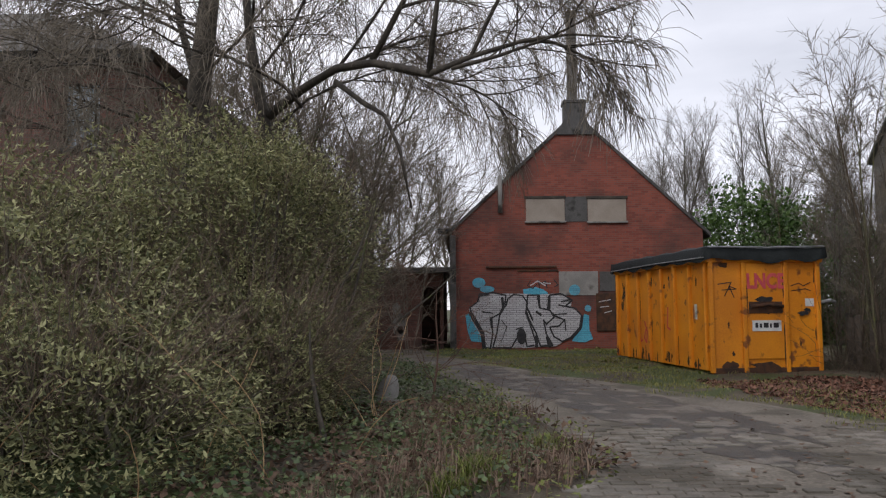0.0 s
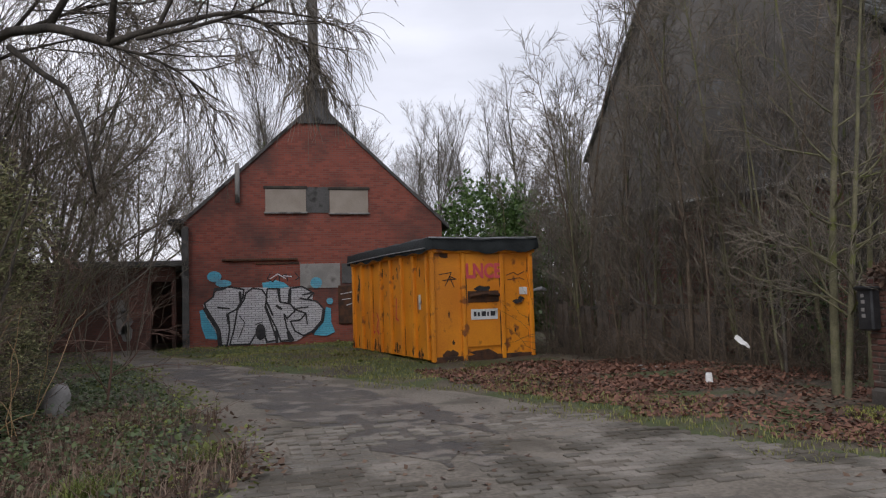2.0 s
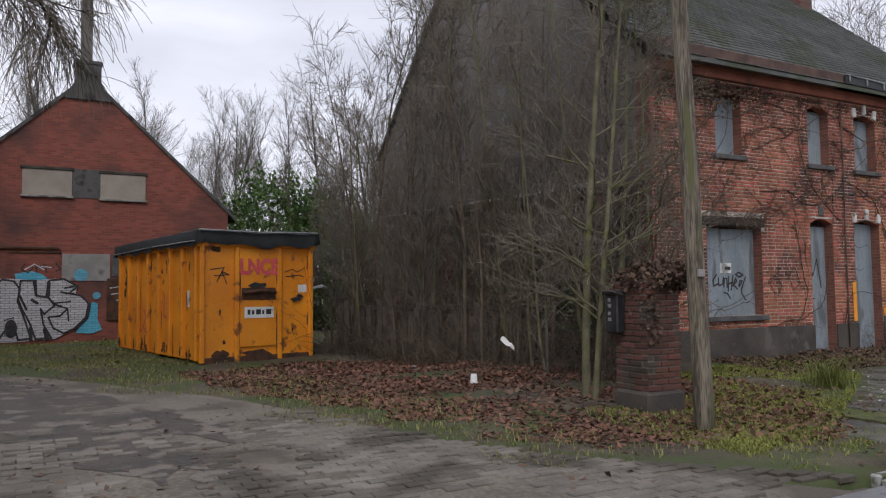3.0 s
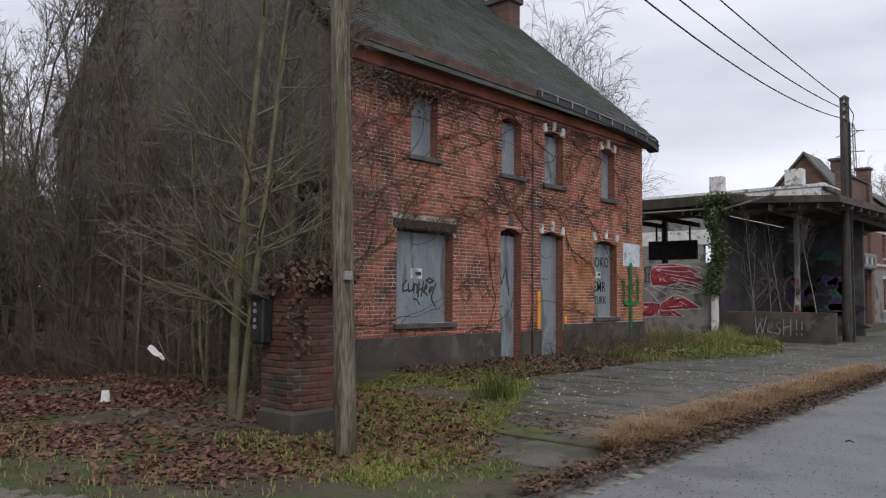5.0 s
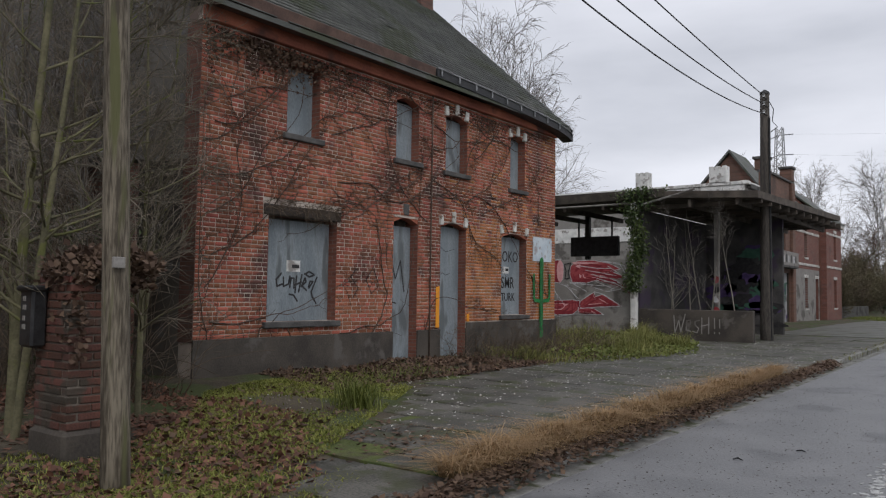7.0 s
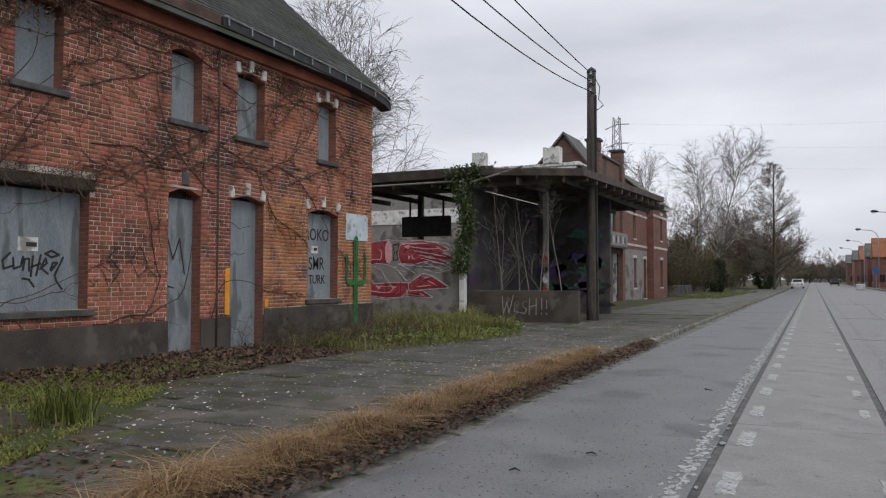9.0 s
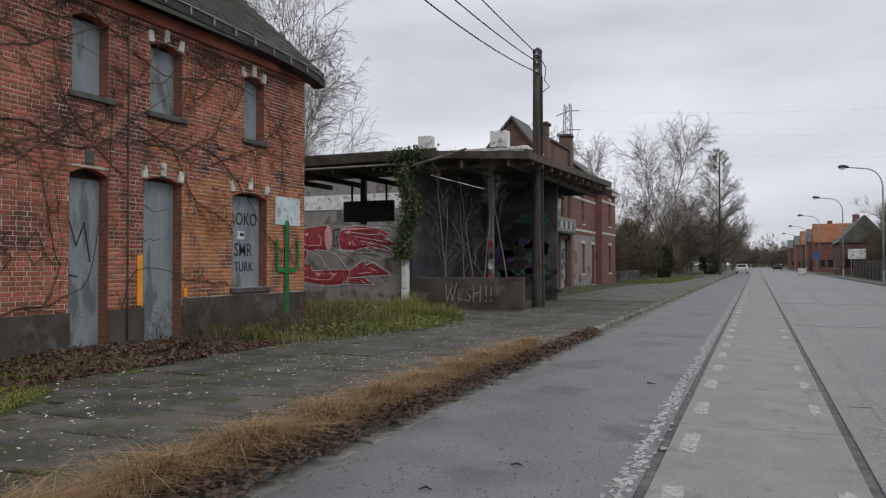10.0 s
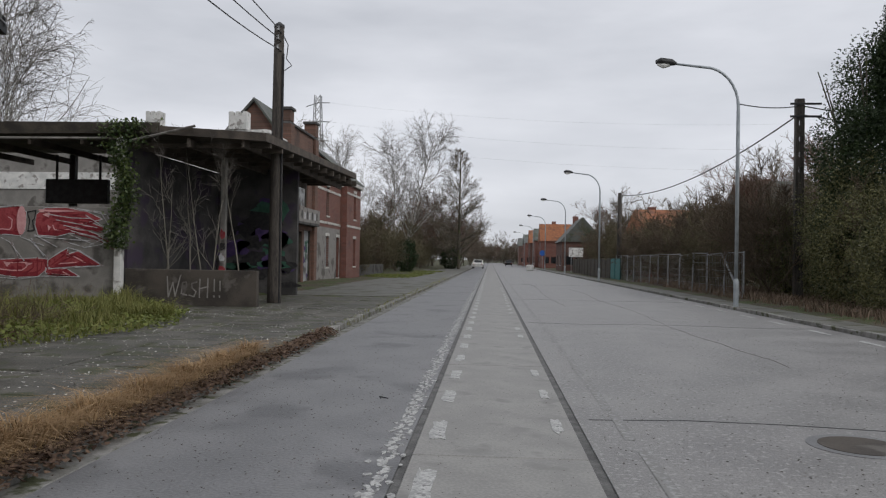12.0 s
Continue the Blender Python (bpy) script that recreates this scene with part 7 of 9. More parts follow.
part("flat_roof", Geo().box(-15.1, SH - 0.32, 40.66, 43.0, 6.5, 6.62), M_render_dark, shop)
for y, top in ((40.4, 8.45), (45.25, 8.6)):
    pl = part("pilaster", Geo().box(SH + 0.003, SH + 0.16, y, y + 0.6, 0, 7.79, 0.015), M_shopbrick, shop)
    ck = part("chimney", Geo().box(SH - 0.5, SH + 0.12, y, y + 0.6, 7.93, top, 0.015), M_shopbrick, shop)
    part("chimney_cap", Geo().box(SH - 0.58, SH + 0.2, y - 0.08, y + 0.68, top, top + 0.14, 0.02), M_stone, ck)
for (a, b, c, d), mat in zip(shop_holes, (M_palepanel, M_dark_wood, M_palepanel, M_palepanel)):
    w = part("boarding", Geo().box(SH - 0.2, SH - 0.14, a, b, c, d), mat, shop, "sprayed pale boarding" if mat is M_palepanel else "dark door")
    part("frame", Geo().box(SH - 0.14, SH - 0.06, a, a + 0.07, c, d), M_dark_wood, w)
    part("frame", Geo().box(SH - 0.14, SH - 0.06, b - 0.07, b, c, d), M_dark_wood, w)
random.seed(71)
for k in range(16):
    a, b, c, d = shop_holes[(0, 2)[k % 2]]
    part("paint", blot(random.uniform(a + 0.2, b - 0.2), random.uniform(0.4, 2.3), random.uniform(0.05, 0.3), random.uniform(0.05, 0.35), "x", SH - 0.139 + 0.0035 * (k // 2), 10, 0.5), (M_p_black, M_p_moss, M_p_white, M_p_violet)[k % 4], shop)
bal = part("balcony", Geo().box(SH, SH + 0.45, 41.1, 45.2, 3.08, 3.2, 0.015), M_render_dark, shop, "stained concrete balcony")
part("parapet", Geo().box(SH + 0.38, SH + 0.45, 41.1, 45.2, 3.2, 3.92, 0.01), M_render, bal)
for k in range(7):
    y = 41.5 + 0.5 * k
    part("spray_mark", Geo().box(SH + 0.451, SH + 0.456, y, y + 0.16 + 0.05 * (k % 3), 3.35, 3.75 - 0.05 * (k % 2)), M_p_white if k % 2 else M_p_black, bal)
solo("garden_wall", Geo().box(-10.6, -10.3, 57.6, 70, 0, 0.95, 0.03), M_render_dark, "low dark garden wall beside the terrace", "wall")

# ---- far side of the road ----
pole3 = thing("concrete_pole", (11.6, 36, 0), "dark pierced concrete utility pole with wires", "pole")
part("shaft", wall_with_holes("y", 35.9, 0.24, 11.44, 11.76, 0, 8.05, [(11.55, 11.65, 0.8 + 0.62 * k, 1.0 + 0.62 * k) for k in range(11)], -1), M_dark_pole, pole3)
for z in (7.8, 7.3):
    part("cross_arm", Geo().box(11.2, 12.4, 35.86, 35.92, z, z + 0.08, 0.006), M_black, pole3)
pole4 = thing("utility_pole", (9.0, 66, 0), "dark timber pole beside the verge", "pole")
part("shaft", Geo().tube([(9.0, 66, z) for z in (-0.2, 3, 6.9)], [0.2, 0.18, 0.15], 10), M_dark_pole, pole4, smooth=True)
wire("verge_wire", (11.5, 35.9, 7.4), (9.0, 66, 6.7), 0.9, 0.03, "black sagging wire along the verge")
wire("verge_wire", (11.5, 35.9, 7.75), (7.57, 30.3, 6.7), 0.1, 0.02, "black wire from lamp to concrete pole")
wire("verge_wire", (11.7, 35.9, 7.75), (24, 40, 7.4), 0.2, 0.025, "black wire passing into the trees")
wire("verge_wire", (11.7, 35.9, 7.4), (24, 40, 7.1), 0.2, 0.025, "black wire passing into the trees")

mesh_fence = thing("mesh_fence", (9.6, 50, 0), "leaning grey mesh fence along the verge", "fence")
random.seed(33)
for k in range(13):
    y = 36 + 2.6 * k
    x = 10.2 + S * y
    tilt = random.uniform(-0.10, 0.10)
    part("post", Geo().tube([(x, y, 0), (x + tilt, y + tilt, 2.0)], 0.04, 6), M_zinc, mesh_fence)
    if k < 12:
        part("rail", Geo().tube([(x + tilt, y + tilt, 1.95), (x + S * 2.6, y + 2.6, 1.95 + random.uniform(-0.1, 0.05))], 0.022, 5), M_zinc, mesh_fence)
        g = Geo()
        for q in range(9):
            yy = y + 0.26 + q * 0.26
            g.tube([(x, yy, 0.1), (x, yy, 1.9)], 0.006, 3, False)
        for q in range(6):
            g.tube([(x, y + 0.1, 0.2 + q * 0.33), (x + S * 2.5, y + 2.5, 0.2 + q * 0.33)], 0.006, 3, False)
        part("mesh_panel", g, M_zinc, mesh_fence, kind="stuff")
part("brace", Geo().tube([(9.55, 36.3, 0.1), (9.5, 39.0, 1.9)], 0.05, 6), M_zinc, mesh_fence)


board_run = thing("far_fence", (9.0, 75, 0), "dark board fence with a teal panel beside the pavement", "fence")
for k in range(14):
    y = 63.5 + 2.4 * k
    x = 9.9 + S * y
    part("panel", Geo().box(x, x + 0.05, y, y + 2.3, 0.1, 1.75, 0.01), M_dark_wood if k > 1 else surface("teal_panel", (0.03, 0.12, 0.12), (0.05, 0.18, 0.17), 3, 0.7, 0.1), board_run)


def far_house(x0, x1, y0, y1, eave, ridge, wall, roof, along="y", label="brick house across the road", windows=2):
    t = thing("far_house", ((x0 + x1) / 2, y0, 0), label, "house", "houses across the road")
    part("wall", Geo().box(x0, x1, y0, y1, 0, eave), wall, t)
    if along == "y":
        xm = (x0 + x1) / 2
        part("roof", Geo().prism([(x0 - 0.3, eave - 0.05), (xm, ridge), (x1 + 0.3, eave - 0.05)], y0 - 0.2, y1 + 0.2, "y"), roof, t)
    else:
        ym = (y0 + y1) / 2
        part("roof", Geo().prism([(y0 - 0.3, eave - 0.05), (ym, ridge), (y1 + 0.3, eave - 0.05)], x0 - 0.2, x1 + 0.2, "x"), roof, t)
    c = part("chimney", Geo().box((x0 + x1) / 2 - 0.4, (x0 + x1) / 2 + 0.4, y1 - 1.2, y1 - 0.5, ridge - 0.8, ridge + 0.7, 0.03), M_rowbrick, t)
    for k in range(windows):
        yy = y0 + (y1 - y0) * (k + 0.5) / windows
        w = part("window", Geo().box(x0 - 0.03, x0 + 0.05, yy - 0.6, yy + 0.6, 0.9, 2.3), M_glassdark, t)
        part("frame", Geo().box(x0 - 0.05, x0 - 0.03, yy - 0.68, yy + 0.68, 0.8, 0.9), M_white, w)
        part("window", Geo().box(x0 + 0.6 + 1.3 * k, x0 + 1.5 + 1.3 * k, y0 - 0.03, y0 + 0.05, 1.0, 2.2), M_glassdark, t)


far_house(13.4, 18.9, 78, 92, 4.4, 6.9, M_rowbrick, M_rooftile, "x", "brick house with a bright orange tiled roof")
far_house(21, 29, 70, 82, 6.0, 9.0, M_darkbrick, M_slate, "x", "dark house with a grey roof among trees")
far_house(7.9, 13.5, 112, 124, 4.2, 7.6, M_darkbrick, M_slate, "y", "dark gabled brick house by the road")
far_house(6.8, 12.5, 150, 160, 5.2, 8.6, M_rowbrick, M_rooftile, "x", "brick house with an orange roof by the road")
far_house(6.2, 11.5, 162, 172, 5.6, 8.2, M_rowbrick, M_slate, "x")
far_house(5.6, 11, 175, 190, 5.4, 8.4, M_darkbrick, M_rooftile, "x", "row house with an orange roof far off")
far_house(4.9, 10, 195, 215, 5.8, 8.2, M_rowbrick, M_slate, "x")
far_house(4.0, 9, 222, 245, 5.6, 8.0, M_darkbrick, M_slate, "x")

# far traffic sign, barrier and parked cars
sign = thing("road_sign", (8.2, 100, 0), "white road sign board on a post", "sign")
part("post", Geo().tube([(8.0, 98, 0), (8.0, 98, 3.2)], 0.04, 6), M_zinc, sign)
part("board", Geo().box(7.7, 9.4, 97.95, 97.98, 2.0, 3.1, 0.004), M_white, sign)
blue = thing("road_sign", (6.0, 128, 0), "round blue traffic sign", "sign")
part("post", Geo().tube([(6.0, 128, 0), (6.0, 128, 2.9)], 0.04, 6), M_zinc, blue)
part("disc", Geo().tube([(6.0, 127.9, 2.7), (6.0, 127.94, 2.7)], 0.45, 14), surface("sign_blue", (0.02, 0.10, 0.42), (0.04, 0.15, 0.5), 3, 0.5, 0), blue)
solo("concrete_block", Geo().box(3.2, 4.3, 118, 118.8, 0, 0.85, 0.08), M_white, "white concrete traffic block on the road", "barrier")


def parked_car(x, y, paint, label, group="parked cars"):
    t = thing("parked_car", (x, y, 0), label, "car", group)
    part("body", Geo().prism([(y - 2.1, 0.35), (y + 2.1, 0.35), (y + 2.15, 0.75), (y + 1.2, 0.95), (y - 1.9, 0.98), (y - 2.15, 0.8)], x - 0.85, x + 0.85, "x"), paint, t)
    cab = part("cabin", Geo().prism([(y - 1.7, 0.95), (y + 1.1, 0.95), (y + 0.5, 1.45), (y - 1.3, 1.45)], x - 0.72, x + 0.72, "x"), paint, t)
    part("rear_window", Geo().prism([(y - 1.68, 1.02), (y - 1.65, 1.02), (y - 1.36, 1.40), (y - 1.39, 1.40)], x - 0.62, x + 0.62, "x"), M_glassdark, cab)
    for a in (-1.3, 1.3):
        for b in (-0.86, 0.70):
            part("wheel", Geo().tube([(x + b, y + a, 0.32), (x + b + 0.16, y + a, 0.32)], 0.32, 14), M_black, t)
    for b in (-0.7, 0.55):
        part("tail_light", Geo().box(x + b, x + b + 0.15, y - 2.17, y - 2.14, 0.7, 0.85), M_p_red, t)


parked_car(-4.3, 132, M_white, "small white car parked on the lane")
parked_car(1.0, 190, M_black, "dark car far along the road")

# far pylon and its lines
py = thing("power_pylon", (-80, 326, 0), "tall grey lattice power pylon far off", "pylon")
g = Geo()
for sx in (-1, 1):
    for sy in (-1, 1):
        g.tube([(-80 + 5 * sx, 326 + 5 * sy, 0), (-80 + 2.0 * sx, 326 + 2.0 * sy, 45), (-80 + 1.2 * sx, 326 + 1.2 * sy, 70)], 0.22, 4)
for k in range(16):
    z0, z1 = 70 * k / 16, 70 * (k + 1) / 16
    w0, w1 = (5 - 3 * z0 / 45 if z0 < 45 else 2 - 0.8 * (z0 - 45) / 25), (5 - 3 * z1 / 45 if z1 < 45 else 2 - 0.8 * (z1 - 45) / 25)
    for sy in (-1, 1):
        g.tube([(-80 - w0, 326 + w0 * sy, z0), (-80 + w1, 326 + w1 * sy, z1)], 0.14, 3, False)
        g.tube([(-80 + w0, 326 + w0 * sy, z0), (-80 - w1, 326 + w1 * sy, z1)], 0.14, 3, False)
part("lattice", g, M_zinc, py, kind="stuff")
for z in (66, 58, 50):
    part("arm", Geo().tube([(-80 - 6, 330, z), (-80, 326, z + 1), (-80 + 6, 322, z)], 0.2, 4), M_zinc, py)
for z, dz in ((66, 60), (58, 48), (50, 40)):
    wire("power_line", (-74, 322, z), (300, 300, dz + 14), 14, 0.017, "thin power line across the sky", 24, M_zinc)

# ---- far trees and verge growth ----
def cone_tree(seed, height, girth, reach, fine):
    """Wood and twigs of a leafless conical tree with a straight trunk."""
    r = np.random.default_rng(seed)
    P0 = sprout(np.array([[0, 0, -0.1]]), np.array([[0, 0, 1.0]]), np.array([height]), 12, 0.008, (0, 0, 0.2), r)
    n = 150
    t = np.sort(r.uniform(0.10, 0.985, n))
    a = r.uniform(0, 6.283, n)
    rise = 0.25 + 0.7 * t
    P1 = sprout(np.stack([0 * t, 0 * t, t * height], -1), np.stack([np.cos(a), np.sin(a), rise], -1), reach * (1 - t) ** 0.65 * r.uniform(0.75, 1.15, n) + 0.25, 7, 0.06, (0, 0, 0.35), r)
    l1 = np.linalg.norm(P1[:, -1] - P1[:, 0], axis=1)
    s2, d2, l2, _, _ = offshoots(P1, l1, 12, 0.25, 1.0, 0.6, r, (0.2, 0.42))
    P2q = sprout(s2, d2, l2, 4, 0.12, (0, 0, 0.2), r)
    s3, d3, l3, _, _ = offshoots(P2q, np.maximum(l2, 0.4), 5, 0.2, 1.0, 0.6, r, (0.35, 0.7))
    P3q = sprout(s3, d3, l3, 3, 0.12, (0, 0, 0.0), r)
    rr = girth * 0.28 * (1.05 - t)
    return (joined(tubes(P0, np.array([girth]), np.array([0.03]), 8)), joined(tubes(P1, rr, rr * 0.3, 4)),
            joined(tubes(P2q, np.full(len(P2q), fine), np.full(len(P2q), fine * 0.7), 3), tubes(P3q, np.full(len(P3q), fine * 0.8), np.full(len(P3q), fine * 0.5), 3)))


birch = [tree_thing("birch", "tall bare birch with fine hanging twigs", "tree", *bare_tree(400 + k, 15.5, 0.16, 32, 9, 6, 0.72, 0.6, -0.1, -0.9, 0.42, 0.2, 0.09, fine=0.012), M_bark_pale, M_twig_grey, "birches") for k in range(2)]
plant(birch, [(-11.5, 88), (-26.6, 44), (-16.5, 96), (-31, 50), (-20, 86), (-15.0, 108)], vr, (0.95, 1.1))
meta = [tree_thing("swamp_cypress", "tall conical bare redwood", "tree", *cone_tree(420, 16.5, 0.24, 5.6, 0.012), M_bark, M_twig)]
plant(meta, [(-6.3, 111)], vr, (1.0, 1.0))
roadside = [tree_thing("roadside_tree", "bare brown roadside tree", "tree", *bare_tree(430 + k, 8.0, 0.12, 16, 9, 6, 0.8, 0.4, 0.2, 0.1, 0.5, 0.1, 0.11, n0=2, fine=0.013), M_bark, (M_twig_brown, M_twig_red, M_twig)[k], "roadside trees") for k in range(3)]
spots = [(-12 - 3 * (k % 3) + math.sin(k * 3), 61 + 4.0 * k, 0.62 + 0.2 * math.sin(k * 1.9) ** 2) for k in range(13)] + [(-8.5 + math.sin(k), 116 + 9 * k) for k in range(9)] + [(-14 + math.sin(k * 2), 112 + 8 * k) for k in range(9)]
spots += [(18, 66), (21.5, 70), (16.5, 71), (24, 62), (19, 96), (15.5, 104), (26, 88), (14, 108), (22, 110), (16, 140), (18, 125), (13.5, 135), (17, 60), (20, 54)] + [(-16 + 3.2 * k, 300 + 25 * math.sin(k * 2.0)) for k in range(14)] + [(-30 + 3.0 * k, 262 + 12 * math.sin(k * 3.1)) for k in range(8)] + [(-9 + 2.1 * k, 345 + 5 * math.sin(k * 3.1)) for k in range(16)]
plant(roadside, spots, vr, (0.8, 1.3))
verge = [tree_thing("verge_shrub", "dense brown leafless shrub on the verge", "shrub", *bare_tree(460 + k, 3.4, 0.04, 12, 8, 6, 0.75, 0.3, 0.1, 0.0, 0.5, 0.05, 0.13, n0=6, spread=0.4, fine=0.009), M_twig_brown, (M_twig_brown, M_twig_olive)[k], "verge shrubs") for k in range(2)]
spots = [(11.0 + 1.5 * (k % 3), 37.5 + 2.2 * k) for k in range(16)] + [(13, 31.5), (14.5, 29), (15, 40), (16, 46), (14.6, 52)] + [(-11 - 1.7 * (k % 4), 60 + 2.8 * k) for k in range(24)] + [(11 + (k % 3), 74 + 5 * k) for k in range(8)] + [(-14 + 2.0 * k, 352 + 3 * math.sin(k * 2.0), 2.0) for k in range(14)]
plant(verge, spots, vr, (0.9, 1.45))


def leafy(name, label, category, blobs, size, mat, per, stems=8, wide=0.3):
    c0 = blobs[0][0]
    t = thing(name, (c0[0], c0[1], 0), label, category)
    pp = [blob_points(per, c, q, vr, 0.55) for c, q in blobs]
    part("foliage", leaf_cloud(np.concatenate([a for a, _ in pp]), size, vr, 0.0, np.concatenate([b for _, b in pp]) * 0.7, wide), mat, t, kind="stuff")
    part("trunk", joined(tubes(sprout(np.array([[c0[0], c0[1], 0.0]] * stems) + vr.normal(0, 0.15, (stems, 3)) * [1, 1, 0], vr.normal(0, 0.2, (stems, 3)) + [0, 0, 1], np.full(stems, c0[2] * 1.4), 6, 0.08, (0, 0, 0.3), vr), np.full(stems, 0.07), np.full(stems, 0.02), 6)), M_bark, t)


leafy("conifer", "tall dark conifer overgrown with ivy", "tree", [((14.7, 34.5, 6.6), (2.3, 2.4, 3.6)), ((13.7, 33.8, 4.2), (2.3, 2.2, 3.2)), ((16.2, 35.0, 6.4), (2.7, 2.4, 5.2)), ((16.6, 34.8, 10.4), (2.2, 1.8, 3.0)), ((15.4, 34.2, 8.6), (1.7, 1.8, 2.6)), ((12.9, 33.3, 2.0), (1.6, 1.7, 2.0)), ((13.4, 30.6, 1.6), (1.5, 1.9, 1.7))], 0.12, M_evergreen, 31000, wide=0.24)
leafy("ivy_bush", "broad ivy-covered bush on the verge", "bush", [((11.9, 30.0, 1.8), (2.0, 2.6, 2.3)), ((11.5, 26.5, 1.4), (1.8, 2.4, 1.8)), ((13.4, 28, 2.2), (2.2, 2.6, 2.5)), ((12.4, 33, 2.4), (1.8, 1.8, 2.9))], 0.09, M_vergeleaf, 15000, wide=0.26)
leafy("ivy_bush", "brown-green bush behind the mesh fence", "bush", [((12.0, 37.5, 1.9), (1.5, 2.2, 2.2)), ((13.0, 41, 2.0), (1.8, 2.4, 2.0))], 0.09, M_vergeleaf, 12000, wide=0.26)
leafy("clipped_shrub", "rounded dark evergreen shrub on the verge", "shrub", [((-9.7, 81, 1.6), (1.0, 1.0, 1.8))], 0.16, M_evergreen, 4000, 3)
leafy("clipped_shrub", "dark evergreen shrub beside the far pavement", "shrub", [((-7.8, 116, 1.5), (1.5, 1.3, 1.8))], 0.2, M_evergreen, 3000, 3)
p = scatter(9000, -10.2, -6.5, 57, 90, vr, lambda x, y: patchy(x, y, 0.5, 41, 0.0))
p[:, 2] = 0.1
solo("far_grass", blade_cloud(p, 0.16, vr, 0.8, 0.02), M_grass, "green grass patches on the far pavement", "grass", kind="stuff")
p = scatter(14000, 9.0, 13, 14, 60, vr, lambda x, y: patchy(x, y, 0.6, 43, -0.6))
solo("verge_grass", blade_cloud(p, 0.3, vr, 0.8, 0.012), M_weed, "brown dead grass on the verge", "grass", kind="stuff")


# ---- painted marks ----
def ribbon(points, width, closed=False):
    """A flat brush stroke through points of a plane, as outlines: one quad a stretch and a disc at every bend."""
    out = []
    pts = list(points) + ([points[0]] if closed else [])
    for (a, b), (c, d) in zip(pts, pts[1:]):
        n = math.hypot(c - a, d - b) or 1e-6
        u, v = -(d - b) / n * width / 2, (c - a) / n * width / 2
        out.append([(a + u, b + v), (a - u, b - v), (c - u, d - v), (c + u, d + v)])
    for a, b in pts:
        out.append([(a + width / 2 * math.cos(t * math.pi / 4), b + width / 2 * math.sin(t * math.pi / 4)) for t in range(8)])
    return out


def painted(name, outlines, axis, at, thick, material, parent, label=""):
    """Paint on a wall, some millimetres thick; each stretch lies a hair above the one before."""
    g = Geo()
    for i, o in enumerate(outlines):
        e = 0.00003 * (i % 40)
        g.prism(o, at, at + thick + (e if thick > 0 else -e), axis)
    return part(name, g, material, parent, label)


def lettering(text, size, m, material, parent, name="lettering", label="", squeeze=1.0, bold=0.0):
    cu = bpy.data.curves.new("letters", "FONT")
    cu.body, cu.size, cu.extrude, cu.offset, cu.resolution_u = text, size, 0.002, bold, 3
    tmp = bpy.data.objects.new("letters", cu)
    scene.collection.objects.link(tmp)
    me = bpy.data.meshes.new_from_object(tmp.evaluated_get(bpy.context.evaluated_depsgraph_get()))
    bpy.data.objects.remove(tmp)
    me.transform(m @ Matrix.Diagonal((squeeze, 1, 1, 1)))
    return part(name, me, material, parent, label)


FACE_X = Matrix(((0, 0, 1, 0), (1, 0, 0, 0), (0, 1, 0, 0), (0, 0, 0, 1)))    # letters on a wall that faces +x
FACE_Y = Matrix(((1, 0, 0, 0), (0, 0, -1, 0), (0, 1, 0, 0), (0, 0, 0, 1)))   # letters on a wall that faces -y
M_b_white = brick_surface("white_sprayed_brick", (0.40, 0.39, 0.40), (0.50, 0.49, 0.50), (0.055, 0.05, 0.05), "y", 0.22, 0.07, (0.28, 0.22, 0.21), 0.25)
M_b_cyan = brick_surface("cyan_sprayed_brick", (0.07, 0.34, 0.47), (0.11, 0.42, 0.55), (0.06, 0.2, 0.28), "y", 0.22, 0.07, (0.16, 0.1, 0.1), 0.3)


def mu(*pairs):
    return [(-5.135 + a * 0.00603, 2.13 - (b - 135) * 0.00603) for a, b in pairs]


def disc(cx, cy, rx, ry, n=16):
    return [(cx + rx * math.cos(2 * math.pi * i / n), cy + ry * math.sin(2 * math.pi * i / n)) for i in range(n)]


cy_shapes = [disc(120, 92, 36, 28), disc(165, 128, 40, 18), mu((45, 265), (80, 255), (110, 330), (135, 415), (75, 410), (55, 350)), mu((360, 130), (430, 118), (470, 130), (495, 150), (490, 235), (450, 230), (440, 175), (365, 165)),
             disc(640, 136, 31, 30), mu((690, 265), (715, 275), (715, 350), (735, 400), (690, 420), (620, 412), (660, 350)), disc(710, 235, 18, 18)]
cy_shapes = [s if s[0][1] < 20 and s[0][0] < 20 else mu(*s) for s in cy_shapes]
for k, s in enumerate(cy_shapes):
    painted("cyan_paint", [s], "x", GX + 0.0215 + 0.0005 * k, 0.003, M_b_cyan, barn, "cyan spray paint")


def gl(*pairs):
    return mu(*[(348 + 1.237 * (x - 322), 136 + 1.297 * (y - 138)) for x, y in pairs])


